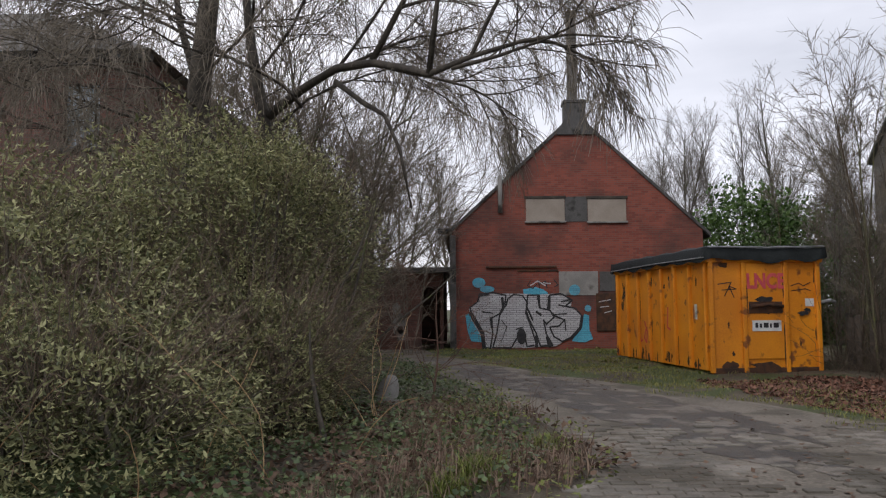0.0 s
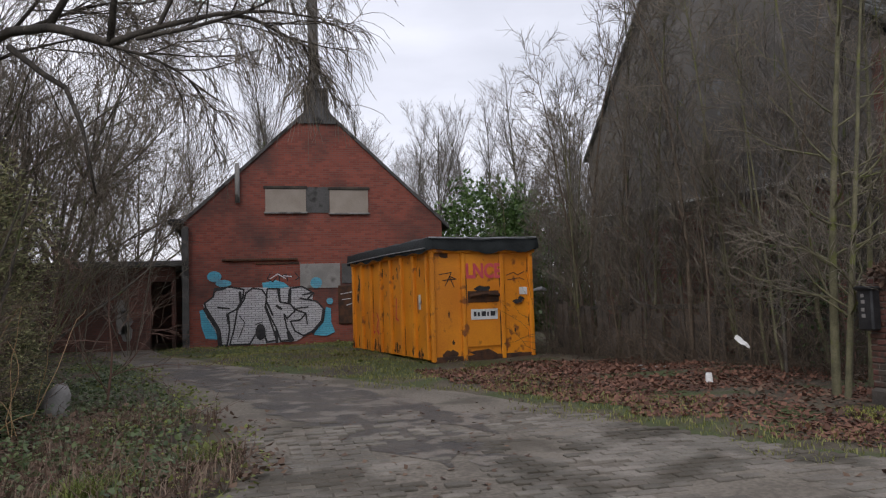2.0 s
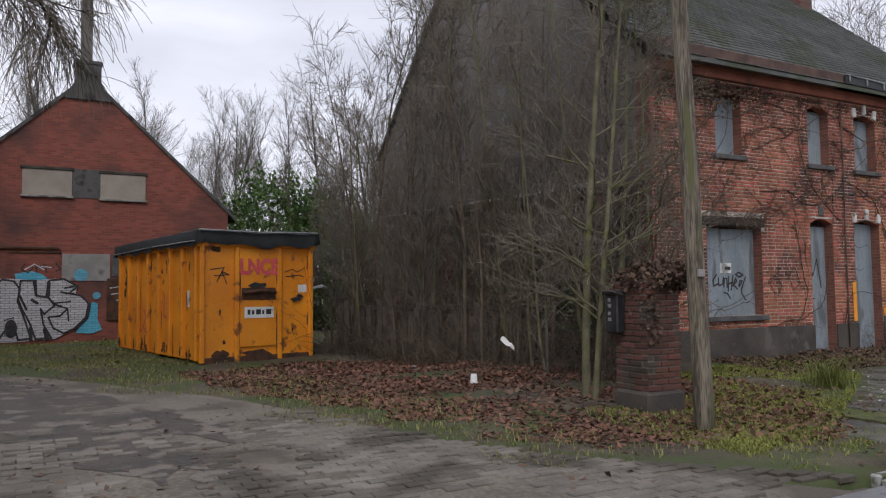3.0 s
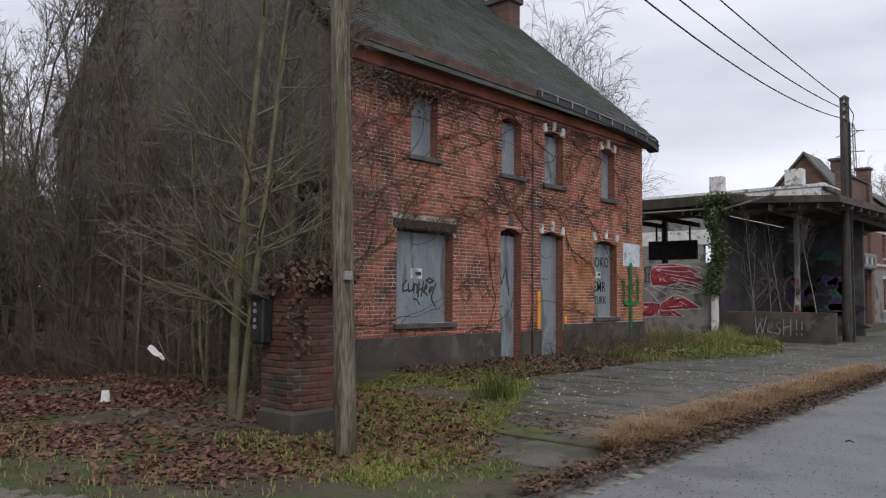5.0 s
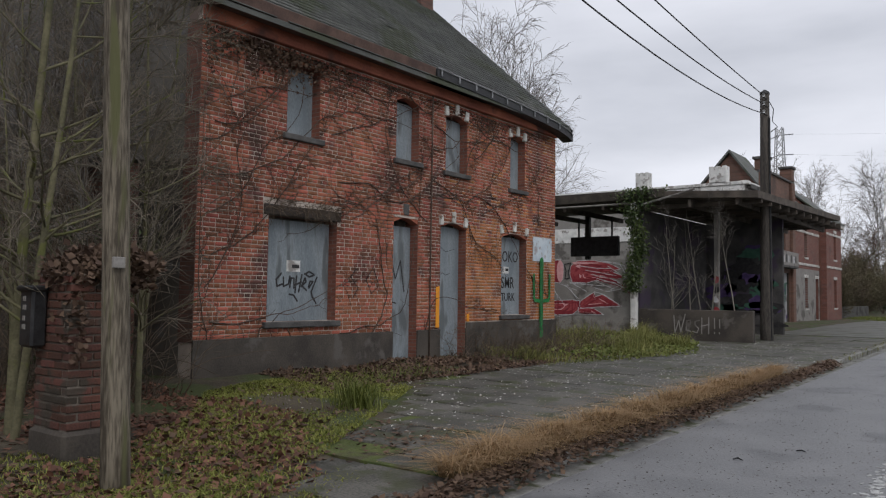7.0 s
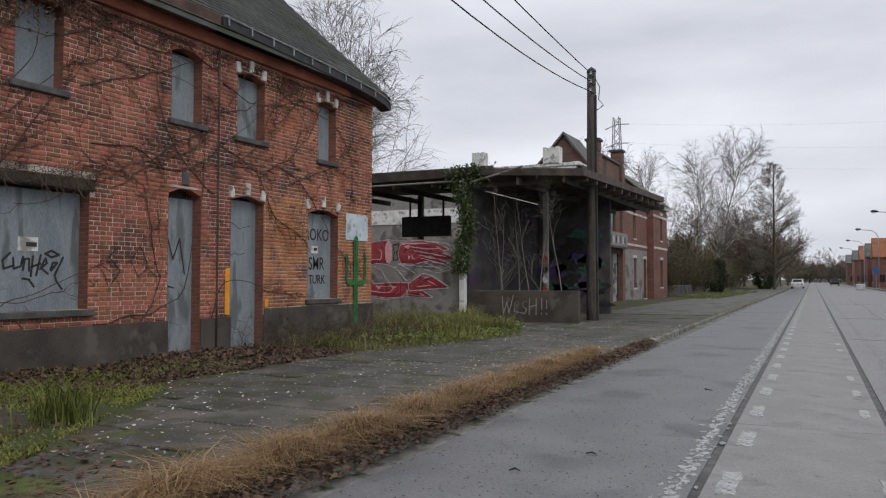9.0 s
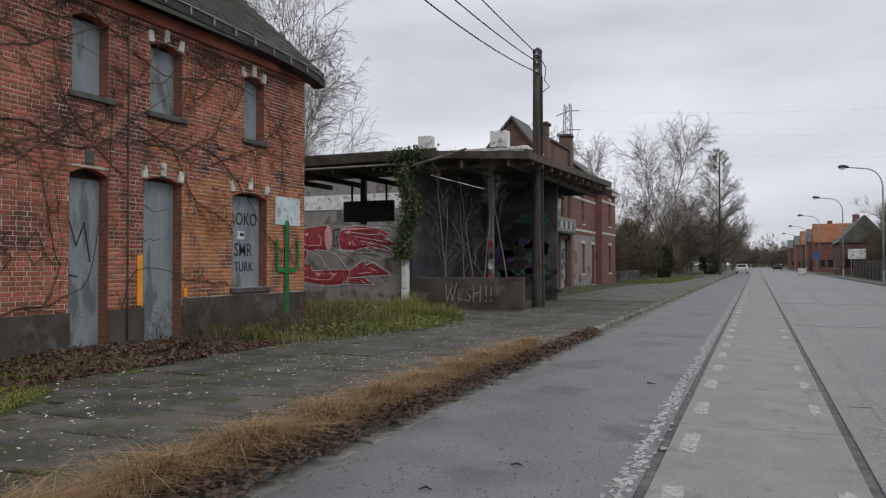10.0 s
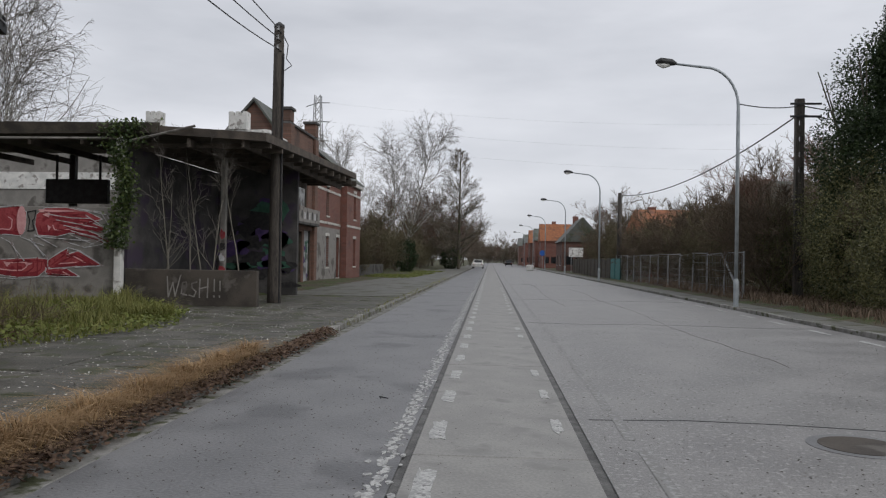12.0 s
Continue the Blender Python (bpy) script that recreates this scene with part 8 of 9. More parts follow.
ground_ = gl((92, 215), (128, 182), (160, 146), (252, 150), (330, 152), (400, 156), (500, 150), (545, 178), (540, 205), (586, 245), (582, 290), (540, 335), (470, 372), (330, 378), (162, 378), (140, 320), (104, 262))
painted("white_letter", [ground_], "x", GX + 0.0255, 0.003, M_b_white, barn, "white spray-painted letter shape")
glyphs = [gl((98, 208), (132, 184), (140, 152), (200, 146), (256, 158), (252, 190), (226, 236), (192, 252), (196, 318), (186, 378), (160, 378), (150, 312), (110, 262)),
          gl((228, 240), (258, 196), (264, 172), (292, 154), (330, 160), (350, 190), (342, 232), (366, 296), (388, 366), (346, 372), (334, 322), (300, 340), (276, 378), (196, 376), (214, 318)),
          gl((352, 158), (402, 158), (404, 212), (448, 222), (466, 250), (432, 280), (420, 262), (430, 318), (458, 368), (404, 370), (384, 312), (358, 262), (344, 224)),
          gl((448, 158), (498, 152), (546, 180), (516, 206), (488, 200), (560, 214), (588, 248), (578, 294), (538, 334), (500, 352), (464, 332), (446, 292), (486, 288), (512, 262), (470, 246), (438, 214))]
for k, s in enumerate(glyphs):
    painted("black_outline", ribbon(s, 0.05, True), "x", GX + 0.035 + 0.001 * k, 0.003, M_p_black, barn)
for s, w in ((gl((100, 232), (130, 280), (152, 318), (158, 378)), 0.13), (gl((588, 250), (580, 296), (540, 338)), 0.10), (gl((388, 330), (388, 372)), 0.10), (gl((436, 336), (444, 370)), 0.12), (gl((140, 158), (180, 150)), 0.09), (gl((240, 170), (244, 210)), 0.09), (gl((446, 166), (444, 214)), 0.10),
             (gl((396, 160), (404, 210)), 0.07), (gl((150, 226), (196, 232)), 0.04), (gl((186, 252), (190, 292)), 0.04), (gl((348, 210), (372, 262)), 0.06), (gl((500, 186), (540, 178)), 0.05), (gl((512, 262), (516, 306)), 0.04), (gl((236, 262), (258, 290), (240, 336), (232, 352)), 0.025), (gl((470, 240), (520, 236)), 0.04), (gl((390, 228), (408, 240)), 0.08), (gl((300, 300), (330, 290)), 0.03)):
    painted("black_stroke", ribbon(s, w), "x", GX + 0.041, 0.003, M_p_black, barn)
for s in (gl((365, 98), (352, 118), (376, 130), (392, 112)), gl((400, 96), (404, 128)), gl((404, 112), (432, 100), (438, 128)), gl((470, 96), (486, 116), (470, 124))):
    painted("dark_scrawl", ribbon(s, 0.03), "x", GX + 0.024, 0.003, M_p_black, barn)
painted("black_blot", [mu(*disc(348, 385, 26, 42))], "x", GX + 0.049, 0.003, M_p_black, barn)
for s in (mu((400, 110), (440, 85), (480, 110)), mu((470, 95), (510, 100)), mu((770, 200), (830, 190)), mu((775, 230), (820, 225)), mu((800, 260), (835, 250))):
    painted("white_stroke", ribbon(s, 0.03), "x", GX + 0.052, 0.003, M_p_white, barn)


def sh(*pairs):
    return [(-14.46 + a * 0.00611, 3.12 - b * 0.00565) for a, b in pairs]


M_p_deep = surface("spray_deep_red", (0.16, 0.012, 0.02), (0.28, 0.03, 0.04), 5, 0.8, 0.1, 40)
M_p_rose = surface("spray_rose", (0.62, 0.30, 0.31), (0.74, 0.44, 0.44), 5, 0.8, 0.1, 40)
reds = [sh((-60, 120), (40, 95), (100, 82), (210, 70), (245, 100), (240, 190), (220, 215), (150, 208), (95, 215), (40, 190), (-60, 220)), sh((-60, 200), (45, 190), (92, 212), (85, 262), (60, 292), (-60, 290)),
        sh((-60, 290), (35, 290), (110, 300), (125, 330), (205, 325), (300, 320), (350, 325), (345, 375), (305, 410), (210, 415), (105, 402), (35, 385), (-60, 380)),
        sh((350, 330), (410, 285), (442, 270), (438, 300), (490, 283), (600, 350), (480, 358), (350, 372)), sh((340, 365), (440, 370), (498, 405), (400, 403), (340, 392)),
        sh((290, 110), (330, 78), (430, 75), (530, 95), (600, 130), (540, 143), (645, 185), (500, 178), (600, 215), (450, 198), (390, 215), (300, 210), (285, 160))]
painted("red_paint", reds, "y", CY - 0.004, -0.003, M_p_red, mural, "red painted shrimp body")
for s in reds:
    ca, cb = sum(p[0] for p in s) / len(s), sum(p[1] for p in s) / len(s)
    painted("white_outline", ribbon([(max(a, -14.83), b) for a, b in s], 0.022, True), "y", CY - 0.0075, -0.001, M_p_white, mural)
    for shrink, wid, mat in ((0.86, 0.03, M_p_deep), (0.66, 0.045, M_p_deep), (0.5, 0.03, M_p_rose)):
        ring = [(ca + (a - ca) * shrink, cb + (b - cb) * (shrink - 0.08) - 0.03) for a, b in s]
        painted("shade_line", ribbon(ring[len(ring) // 3:], wid), "y", CY - 0.0078, -0.001, mat, mural)
shades = [((45, 190), (95, 196), (150, 190), (222, 192), (216, 214), (150, 207), (95, 213)), ((112, 378), (160, 388), (205, 390), (206, 413), (112, 402)), ((214, 386), (260, 392), (300, 384), (302, 407), (214, 413)),
          ((40, 362), (104, 378), (104, 400), (40, 384)), ((-50, 262), (60, 270), (80, 262), (60, 291), (-50, 289)), ((300, 192), (390, 196), (450, 188), (392, 213), (302, 208)), ((400, 340), (500, 338), (590, 350), (480, 357), (372, 370)), ((352, 378), (440, 388), (490, 403), (400, 402))]
painted("deep_red_paint", [sh(*q) for q in shades], "y", CY - 0.0073, -0.001, M_p_deep, mural, "deep red shading under the shell")
for k in range(9):
    a, b = 330 + 18 * k, 96 + 13 * k
    painted("feeler", ribbon(sh((a, b), (a + 110, b + 14 + 2 * k), (a + 190, b + 8 + 9 * k)), 0.022), "y", CY - 0.014, -0.003, M_p_white if k % 2 else M_p_deep, mural)
lines_ = [((110, 305), (105, 402)), ((210, 325), (208, 415)), ((300, 320), (303, 410)), ((60, 292), (110, 300)), ((40, 215), (60, 260)), ((430, 300), (370, 350)), ((480, 300), (380, 355)), ((540, 330), (390, 362)), ((400, 95), (560, 140)), ((400, 150), (600, 180)), ((390, 180), (560, 205)), ((330, 330), (350, 370)), ((95, 90), (90, 200)), ((370, 120), (395, 105), (395, 140), (372, 145)), ((440, 372), (380, 392))]
painted("dark_line", [q for s in lines_ for q in ribbon(sh(*s), 0.038)], "y", CY - 0.009, -0.003, M_p_deep, mural)
painted("pink_paint", [sh(*disc(222, 140, 22, 70)), sh((320, 110), (360, 95), (350, 125)), sh((345, 160), (362, 170), (350, 190)), sh((70, 120), (100, 105), (95, 130)), sh((140, 340), (180, 345), (160, 365)), sh((240, 345), (280, 345), (255, 360)), sh((300, 85), (520, 92), (310, 100)), sh((45, 310), (90, 315), (60, 330))], "y", CY - 0.013, -0.003, M_p_rose, mural)
wl_ = [((-60, 385), (35, 392), (110, 415), (220, 424), (320, 407), (500, 407)), ((355, 325), (442, 268), (500, 283), (607, 352), (480, 362)), ((500, 84), (620, 108), (652, 180), (600, 250), (520, 266), (420, 236)), ((480, 80), (590, 95), (630, 160), (610, 220), (540, 255)), ((170, 245), (240, 335)), ((180, 240), (212, 322)), ((260, 230), (350, 320)), ((270, 225), (332, 312)), ((285, 208), (392, 266)), ((-60, 110), (100, 78), (230, 66)), ((285, 215), (400, 225), (560, 235)), ((130, 225), (180, 250)), ((450, 205), (560, 250)), ((520, 110), (640, 190)), ((220, 220), (330, 260))]
painted("white_line", [q for s in wl_ for q in ribbon(sh(*s), 0.021)], "y", CY - 0.017, -0.003, M_p_white, mural)
painted("black_line", [q for s in (((250, 100), (290, 90), (285, 130), (275, 140), (285, 185), (255, 190), (262, 140), (250, 100)),) for q in ribbon(sh(*s), 0.03)], "y", CY - 0.021, -0.003, M_p_black, mural)
WL = [[(0, 0.55), (0.08, 0.0), (0.2, 0.4), (0.3, 0.02), (0.44, 0.6)], [(0.5, 0.22), (0.66, 0.28), (0.64, 0.42), (0.52, 0.4), (0.5, 0.1), (0.68, 0.06)], [(0.98, 0.42), (0.82, 0.38), (0.84, 0.26), (0.98, 0.16), (0.92, 0.02), (0.76, 0.06)],
      [(1.08, 0.5), (1.1, 0.0)], [(1.08, 0.24), (1.36, 0.3)], [(1.34, 0.52), (1.36, 0.0)], [(1.55, 0.5), (1.57, 0.18)], [(1.57, 0.06), (1.58, 0.02)], [(1.74, 0.46), (1.76, 0.2)], [(1.75, 0.06), (1.76, 0.02)]]
for s in WL:
    painted("spray_lettering", ribbon([(-8.98 + 0.84 * a + 0.05 * b, 0.33 + 0.98 * b) for a, b in s], 0.034), "y", CY - 0.022, -0.003, M_render, low, "thin white spray lettering")

# the house front
boardx = BX + 0.001
painted("cactus_stem", ribbon([(16.80, 0.5), (16.81, 2.32)], 0.16), "x", FX + 0.034, 0.003, M_p_green, house, "green painted cactus")
painted("cactus_arm", ribbon([(16.83, 1.32), (16.5, 1.34), (16.46, 1.42), (16.45, 1.95)], 0.085) + ribbon([(16.83, 1.32), (17.15, 1.34), (17.2, 1.42), (17.21, 1.95)], 0.085), "x", FX + 0.030, 0.003, M_p_green, house)
for s in (((16.77, 0.6), (16.775, 2.28)), ((16.84, 0.6), (16.845, 2.28)), ((16.45, 1.5), (16.45, 1.9)), ((17.2, 1.5), (17.2, 1.9))):
    painted("cactus_rib", ribbon(s, 0.014), "x", FX + 0.0385, 0.002, M_p_black, house)
part("wall_sign", Geo().box(FX + 0.004, FX + 0.018, 16.42, 17.32, 2.29, 2.88, 0.003), surface("pale_blue_paint", (0.44, 0.52, 0.58), (0.60, 0.66, 0.70), 4, 0.7, 0.2, 40, c3=(0.33, 0.3, 0.3), spots=0.2, spot_scale=5), house, "pale blue-white painted square")
for txt, y, z, s, q in (("ROKO", 15.19, 2.24, 0.36, 0.84), ("SMR", 15.34, 1.62, 0.38, 0.8), ("TURK", 15.34, 1.32, 0.27, 0.86)):
    lettering(txt, s, Matrix.Translation((boardx + 0.002, y, z)) @ FACE_X, M_p_black, house, "spray_lettering", "black spray lettering on the board", q, 0.002)
for y0, y1, z0, z1 in ((15.40, 15.66, 1.96, 2.12), (8.84, 9.14, 1.80, 1.99)):
    lb = part("notice", Geo().box(boardx, boardx + 0.005, y0, y1, z0, z1), M_white, house, "small white notice")
    part("notice_mark", Geo().box(boardx + 0.005, boardx + 0.007, y0 + 0.12, y1 - 0.02, z0 + 0.06, z0 + 0.12), M_p_black, lb)


def wn_(*pairs):
    return [(8.28 + (a - 65) * 0.00456, 2.69 - (b - 120) * 0.00373) for a, b in pairs]


tag = [((165, 368), (142, 395), (146, 425), (172, 415)), ((175, 385), (177, 425), (200, 415), (206, 380)), ((206, 430), (212, 388), (226, 388), (226, 432)), ((238, 378), (232, 452)), ((232, 418), (262, 405)), ((264, 372), (250, 448)), ((262, 425), (285, 402), (280, 385), (264, 420), (288, 442)), ((300, 430), (320, 400), (305, 400), (298, 425)), ((340, 380), (312, 448), (318, 470), (338, 500)), ((278, 368), (300, 355), (326, 370), (300, 380), (278, 366)), ((205, 460), (226, 464), (243, 490))]
for s in tag:
    painted("spray_tag", ribbon(wn_(*s), 0.031), "x", boardx, 0.003, M_p_black, house, "black sprayed scribble")
for s in (((11.36, 1.62), (11.47, 2.12), (11.6, 1.74), (11.74, 2.1), (11.86, 1.5)), ((11.46, 1.3), (11.62, 1.27))):
    painted("spray_tag", ribbon(s, 0.026), "x", boardx, 0.003, M_p_black, house)
for s in (((12.85, 1.86), (12.95, 1.9), (13.0, 1.85), (13.1, 1.9), (13.2, 1.86), (13.35, 1.9)), ((12.9, 2.5), (13.2, 2.35), (13.5, 2.42))):
    painted("spray_tag", ribbon(s, 0.010), "x", boardx, 0.003, M_p_black, house)
for o in ([(12.62, 0.78), (12.74, 0.78), (12.74, 1.62), (12.62, 1.6)], [(13.70, 0.88), (13.80, 0.88), (13.79, 1.05), (13.70, 1.04)]):
    painted("yellow_strip", [o], "x", FX + 0.010, 0.003, M_p_orange, house, "orange-yellow painted edge")
for s in (((10.3, 1.9), (10.15, 1.75), (10.35, 1.55), (10.2, 1.35)), ((10.75, 1.95), (10.55, 1.7), (10.7, 1.45), (10.9, 1.6), (10.75, 1.9))):
    painted("faint_spray", ribbon(s, 0.011), "x", FX + 0.010, 0.003, M_p_black, house)

# container lettering and scrawls
lm = CM @ Matrix(((0, 0, -1, -0.022), (1, 0, 0, 0), (0, 1, 0, 0), (0, 0, 0, 1)))
lettering("LNCE", 0.42, lm @ Matrix.Translation((0.80, 1.74, 0)), M_p_pink, cont, "spray_lettering", "faded pink spray lettering", 0.80, 0.016)
for pts, w, axis, at, mat in ((((0.22, 1.82), (0.5, 1.86), (0.35, 1.58)), 0.018, "x", 0.018, M_p_black), (((0.3, 1.7), (0.6, 1.72), (0.45, 1.78), (0.55, 1.55)), 0.018, "x", 0.018, M_p_black), (((1.78, 1.78), (1.95, 1.84), (2.05, 1.78), (2.2, 1.85)), 0.016, "x", 0.018, M_p_black), (((1.8, 1.68), (2.1, 1.72), (2.2, 1.68)), 0.016, "x", 0.018, M_p_black)):
    g = Geo()
    for o in ribbon(pts, w):
        g.prism(o, at, at + 0.003, axis)
    cpart("spray_scrawl", g, mat)
for pts in (((2.6, 1.3), (2.45, 1.1), (2.5, 0.8), (2.65, 0.85), (2.6, 1.05), (2.45, 1.0)), ((3.7, 1.0), (3.55, 0.75), (3.6, 0.5), (3.75, 0.6), (3.65, 0.8)), ((4.0, 1.0), (4.0, 0.5), (3.9, 0.55)), ((4.25, 1.0), (4.3, 0.6), (4.2, 0.5)), ((2.2, 1.35), (2.25, 0.9), (2.1, 0.85))):
    g = Geo()
    for o in ribbon(pts, 0.045):
        g.prism(o, 0.024, 0.027, "y")
    cpart("spray_scrawl", g, M_p_pink)
g = Geo()
for o in ribbon(((5.3, 2.0), (5.1, 1.7), (5.35, 1.6), (5.15, 1.9), (5.3, 1.3)), 0.05):
    g.prism(o, 0.024, 0.027, "y")
cpart("spray_scrawl", g, M_p_black)

# ---- small things lying about ----
cup = thing("paper_cup", (-9.0, 2.95, 0.2), "white paper cup upside down among leaves", "cup")
cz = float(ground_z(-9.0, 2.95)) + 0.02
part("cup", Geo().tube([(-9.0, 2.95, cz), (-9.0, 2.95, cz + 0.02), (-9.0, 2.95, cz + 0.135)], [0.058, 0.055, 0.043], 14), M_white, cup, smooth=True)
part("rim", Geo().tube([(-9.0, 2.95, cz), (-9.0, 2.95, cz + 0.012)], 0.062, 14), M_white, cup)
g = Geo()
random.seed(2)
for i in range(7):
    for j in range(3):
        g.v.append((-9.33 + 0.02 * i + random.uniform(-0.01, 0.01), 3.66 + 0.026 * i + (0.035 - 0.004 * i) * (j - 1) + random.uniform(-0.012, 0.012), 0.76 - 0.03 * i + 0.02 * j + random.uniform(-0.012, 0.012)))
g.f = [(3 * i + j, 3 * i + j + 1, 3 * i + j + 4, 3 * i + j + 3) for i in range(6) for j in range(2)]
solo("plastic_scrap", g, M_white, "crumpled white plastic scrap caught on a twig", "litter", smooth=True)
solo("broken_panel", Geo().box(-11.4, -10.3, 5.55, 5.75, 0.24, 0.30, 0.01), M_white, "broken pale panel lying at the wall", "panel")
solo("yellow_wrapper", Geo().tube([(-3.16, 8.68, 0.05), (-3.14, 8.76, 0.075), (-3.11, 8.86, 0.07), (-3.10, 8.93, 0.05)], [0.02, 0.04, 0.035, 0.01], 7), M_p_orange, "crumpled yellow wrapper in the gutter", "litter")
for x, y, a in ((-1.55, 8.3, 0.3), (-1.9, 7.5, 1.0), (-1.2, 12.5, 2.0)):
    solo("road_scrap", Geo().tube([(x, y, 0.012), (x + 0.05 * math.cos(a), y + 0.05 * math.sin(a), 0.02), (x + 0.08, y + 0.02, 0.010)], [0.006, 0.009, 0.004], 5), M_black, "small dark scrap lying on the asphalt", "litter")
for k in range(4):
    x, y = random.uniform(-12.5, -7.5), random.uniform(1.6, 3.4)
    z = float(ground_z(x, y)) + 0.03
    solo("paper_scrap", Geo().add([(x, y, z), (x + 0.09, y + 0.02, z + 0.02), (x + 0.11, y + 0.1, z + 0.01), (x + 0.01, y + 0.08, z + 0.03)], [(0, 1, 2, 3)]), M_render, "pale scrap of paper among leaves", "litter")
mh = thing("manhole_cover", (3.0, 11.1, 0), "round cast-iron manhole cover in worn asphalt", "manhole", kind="structure")
part("ring", Geo().tube([(3.0, 11.1, -0.05), (3.0, 11.1, 0.004)], 0.42, 28), M_asphalt, mh)
part("cover", Geo().tube([(3.0, 11.1, 0.0), (3.0, 11.1, 0.008)], 0.33, 28), M_plinth, mh)
# cracks filled with tar across the carriageway
for y, bend in ((11.8, 0.3), (23, -0.4), (34, 0.2), (52, 0.3)):
    pts = [(1.1 + S * y + 0.9 * i, y + bend * math.sin(i * 1.3) * 0.4) for i in range(8)]
    g = Geo()
    for o in ribbon(pts, 0.025):
        g.prism(o, 0.0003, 0.003, "z")
    solo("road_joint", g, M_black, "thin dark crack across the carriageway", kind="structure")

for x, y0, y1, q in ((4.4, 16, 46, 0.5), (2.6, 30, 70, 0.3)):
    pts = [(x + S * y + 0.10 * math.sin(y * q) + 0.04 * math.sin(y * 2.7), y) for y in np.linspace(y0, y1, 40)]
    g = Geo()
    for o in ribbon(pts, 0.011):
        g.prism(o, 0.0003, 0.0028, "z")
    solo("road_crack", g, M_plinth, "thin dark crack along the asphalt", kind="structure")

# ---- vines on the house front ----
vine = thing("bare_vine", (FX + 0.02, 10, 0.2), "leafless creeper stems spread over the brick front", "vine")
r = np.random.default_rng(91)
mains = [((7.1, 0.3), (0.25, 1)), ((7.3, 3.2), (1, 0.15)), ((7.0, 3.7), (1, 0.05)), ((8.0, 0.6), (0.4, 1)), ((7.4, 4.4), (1, 0.1)), ((10.6, 0.5), (0.1, 1)), ((12.2, 0.3), (0.02, 1)), ((12.35, 3.4), (1, 0.1)), ((12.4, 3.8), (1, -0.2)), ((12.3, 2.9), (-1, 0.35)), ((12.4, 4.4), (1, 0.25)), ((9.8, 3.4), (1, 0.12)), ((12.6, 3.5), (1, -0.35)), ((7.2, 2.0), (1, 0.5)), ((7.0, 5.0), (1, 0.1)), ((14.0, 5.2), (1, -0.6)), ((12.5, 4.9), (1, -0.25)), ((7.2, 1.0), (1, -0.05)), ((9.9, 0.75), (1, 0.05)), ((13.9, 3.6), (1, -0.15)), ((7.1, 2.6), (1, 0.3)), ((7.2, 4.0), (1, -0.1)), ((9.6, 4.2), (1, 0.15)), ((9.4, 5.2), (1, -0.15)), ((12.4, 5.1), (-1, -0.2)), ((12.3, 4.0), (-1, 0.25)), ((13.9, 4.4), (1, 0.15)), ((7.1, 1.5), (0.6, 1)), ((10.2, 2.8), (0.8, 0.6)), ((14.2, 3.2), (1, 0.3))]
A = np.array([[FX + 0.012, m[0][0], m[0][1]] for m in mains])
D = np.array([[0, m[1][0], m[1][1]] for m in mains], float)


def flat(P, x, lo=0.1, hi=5.4):
    P = P.copy()
    P[..., 0] = x
    P[..., 1] = np.clip(P[..., 1], HY0 + 0.05, HY1 - 0.05)
    P[..., 2] = np.clip(P[..., 2], lo, hi)
    return P


def clear(P):
    """The lines that stay off the boarded openings."""
    hit = np.zeros(len(P), bool)
    for a, b, c, d in OPEN.values():
        hit |= ((P[..., 1] > a) & (P[..., 1] < b) & (P[..., 2] > c) & (P[..., 2] < d)).any(1)
    return P[~hit | (r.uniform(0, 1, len(P)) < 0.06)]


L = r.uniform(3.5, 5.8, len(A))
PM = flat(sprout(A, D, L, 22, 0.19, (0, 0, 0.0), r), FX + 0.014)
s1, d1, l1, _, _ = offshoots(PM, L, 20, 0.05, 1, 0.6, r, (0.08, 0.24))
P1 = flat(sprout(s1, d1, l1, 9, 0.25, (0, 0, 0.1), r), FX + 0.011)
s2, d2, l2, _, _ = offshoots(P1, l1, 5, 0.1, 1, 0.7, r, (0.25, 0.6))
P2v = flat(sprout(s2, d2, l2, 6, 0.25, (0, 0, 0.05), r), FX + 0.009)
P1, P2v = clear(P1), clear(P2v)
part("stem", joined(tubes(PM, np.full(len(PM), 0.0105), np.full(len(PM), 0.004), 5)), M_vine, vine, kind="stuff")
part("twig_net", joined(tubes(P1, np.full(len(P1), 0.0046), np.full(len(P1), 0.0022), 4), tubes(P2v, np.full(len(P2v), 0.0034), np.full(len(P2v), 0.002), 3)), M_vine, vine, kind="stuff")
p = np.stack([r.uniform(FX + 0.02, FX + 0.10, 1500), r.normal(8.0, 1.0, 1500), 5.4 - np.abs(r.normal(0, 0.25, 1500))], -1)
part("dead_leaves", leaf_cloud(p[(p[:, 1] > HY0)], 0.06, r, 0.0), M_litter_brown, vine, kind="stuff")

# ---- bricks of the house front, the pier, and the pavers of the drive, last ----
def cut(a, b, z0, z1, holes):
    """The stretches of a brick that lie outside the openings."""
    spans = [(a, b)]
    zm = (z0 + z1) / 2
    for h in holes:
        if h[2] - 0.02 < zm < h[3] + 0.01:
            new_spans = []
            for s, e in spans:
                if e <= h[0] or s >= h[1]:
                    new_spans.append((s, e))
                else:
                    if h[0] - s > 0.03:
                        new_spans.append((s, h[0]))
                    if e - h[1] > 0.03:
                        new_spans.append((h[1], e))
            spans = new_spans
    return spans


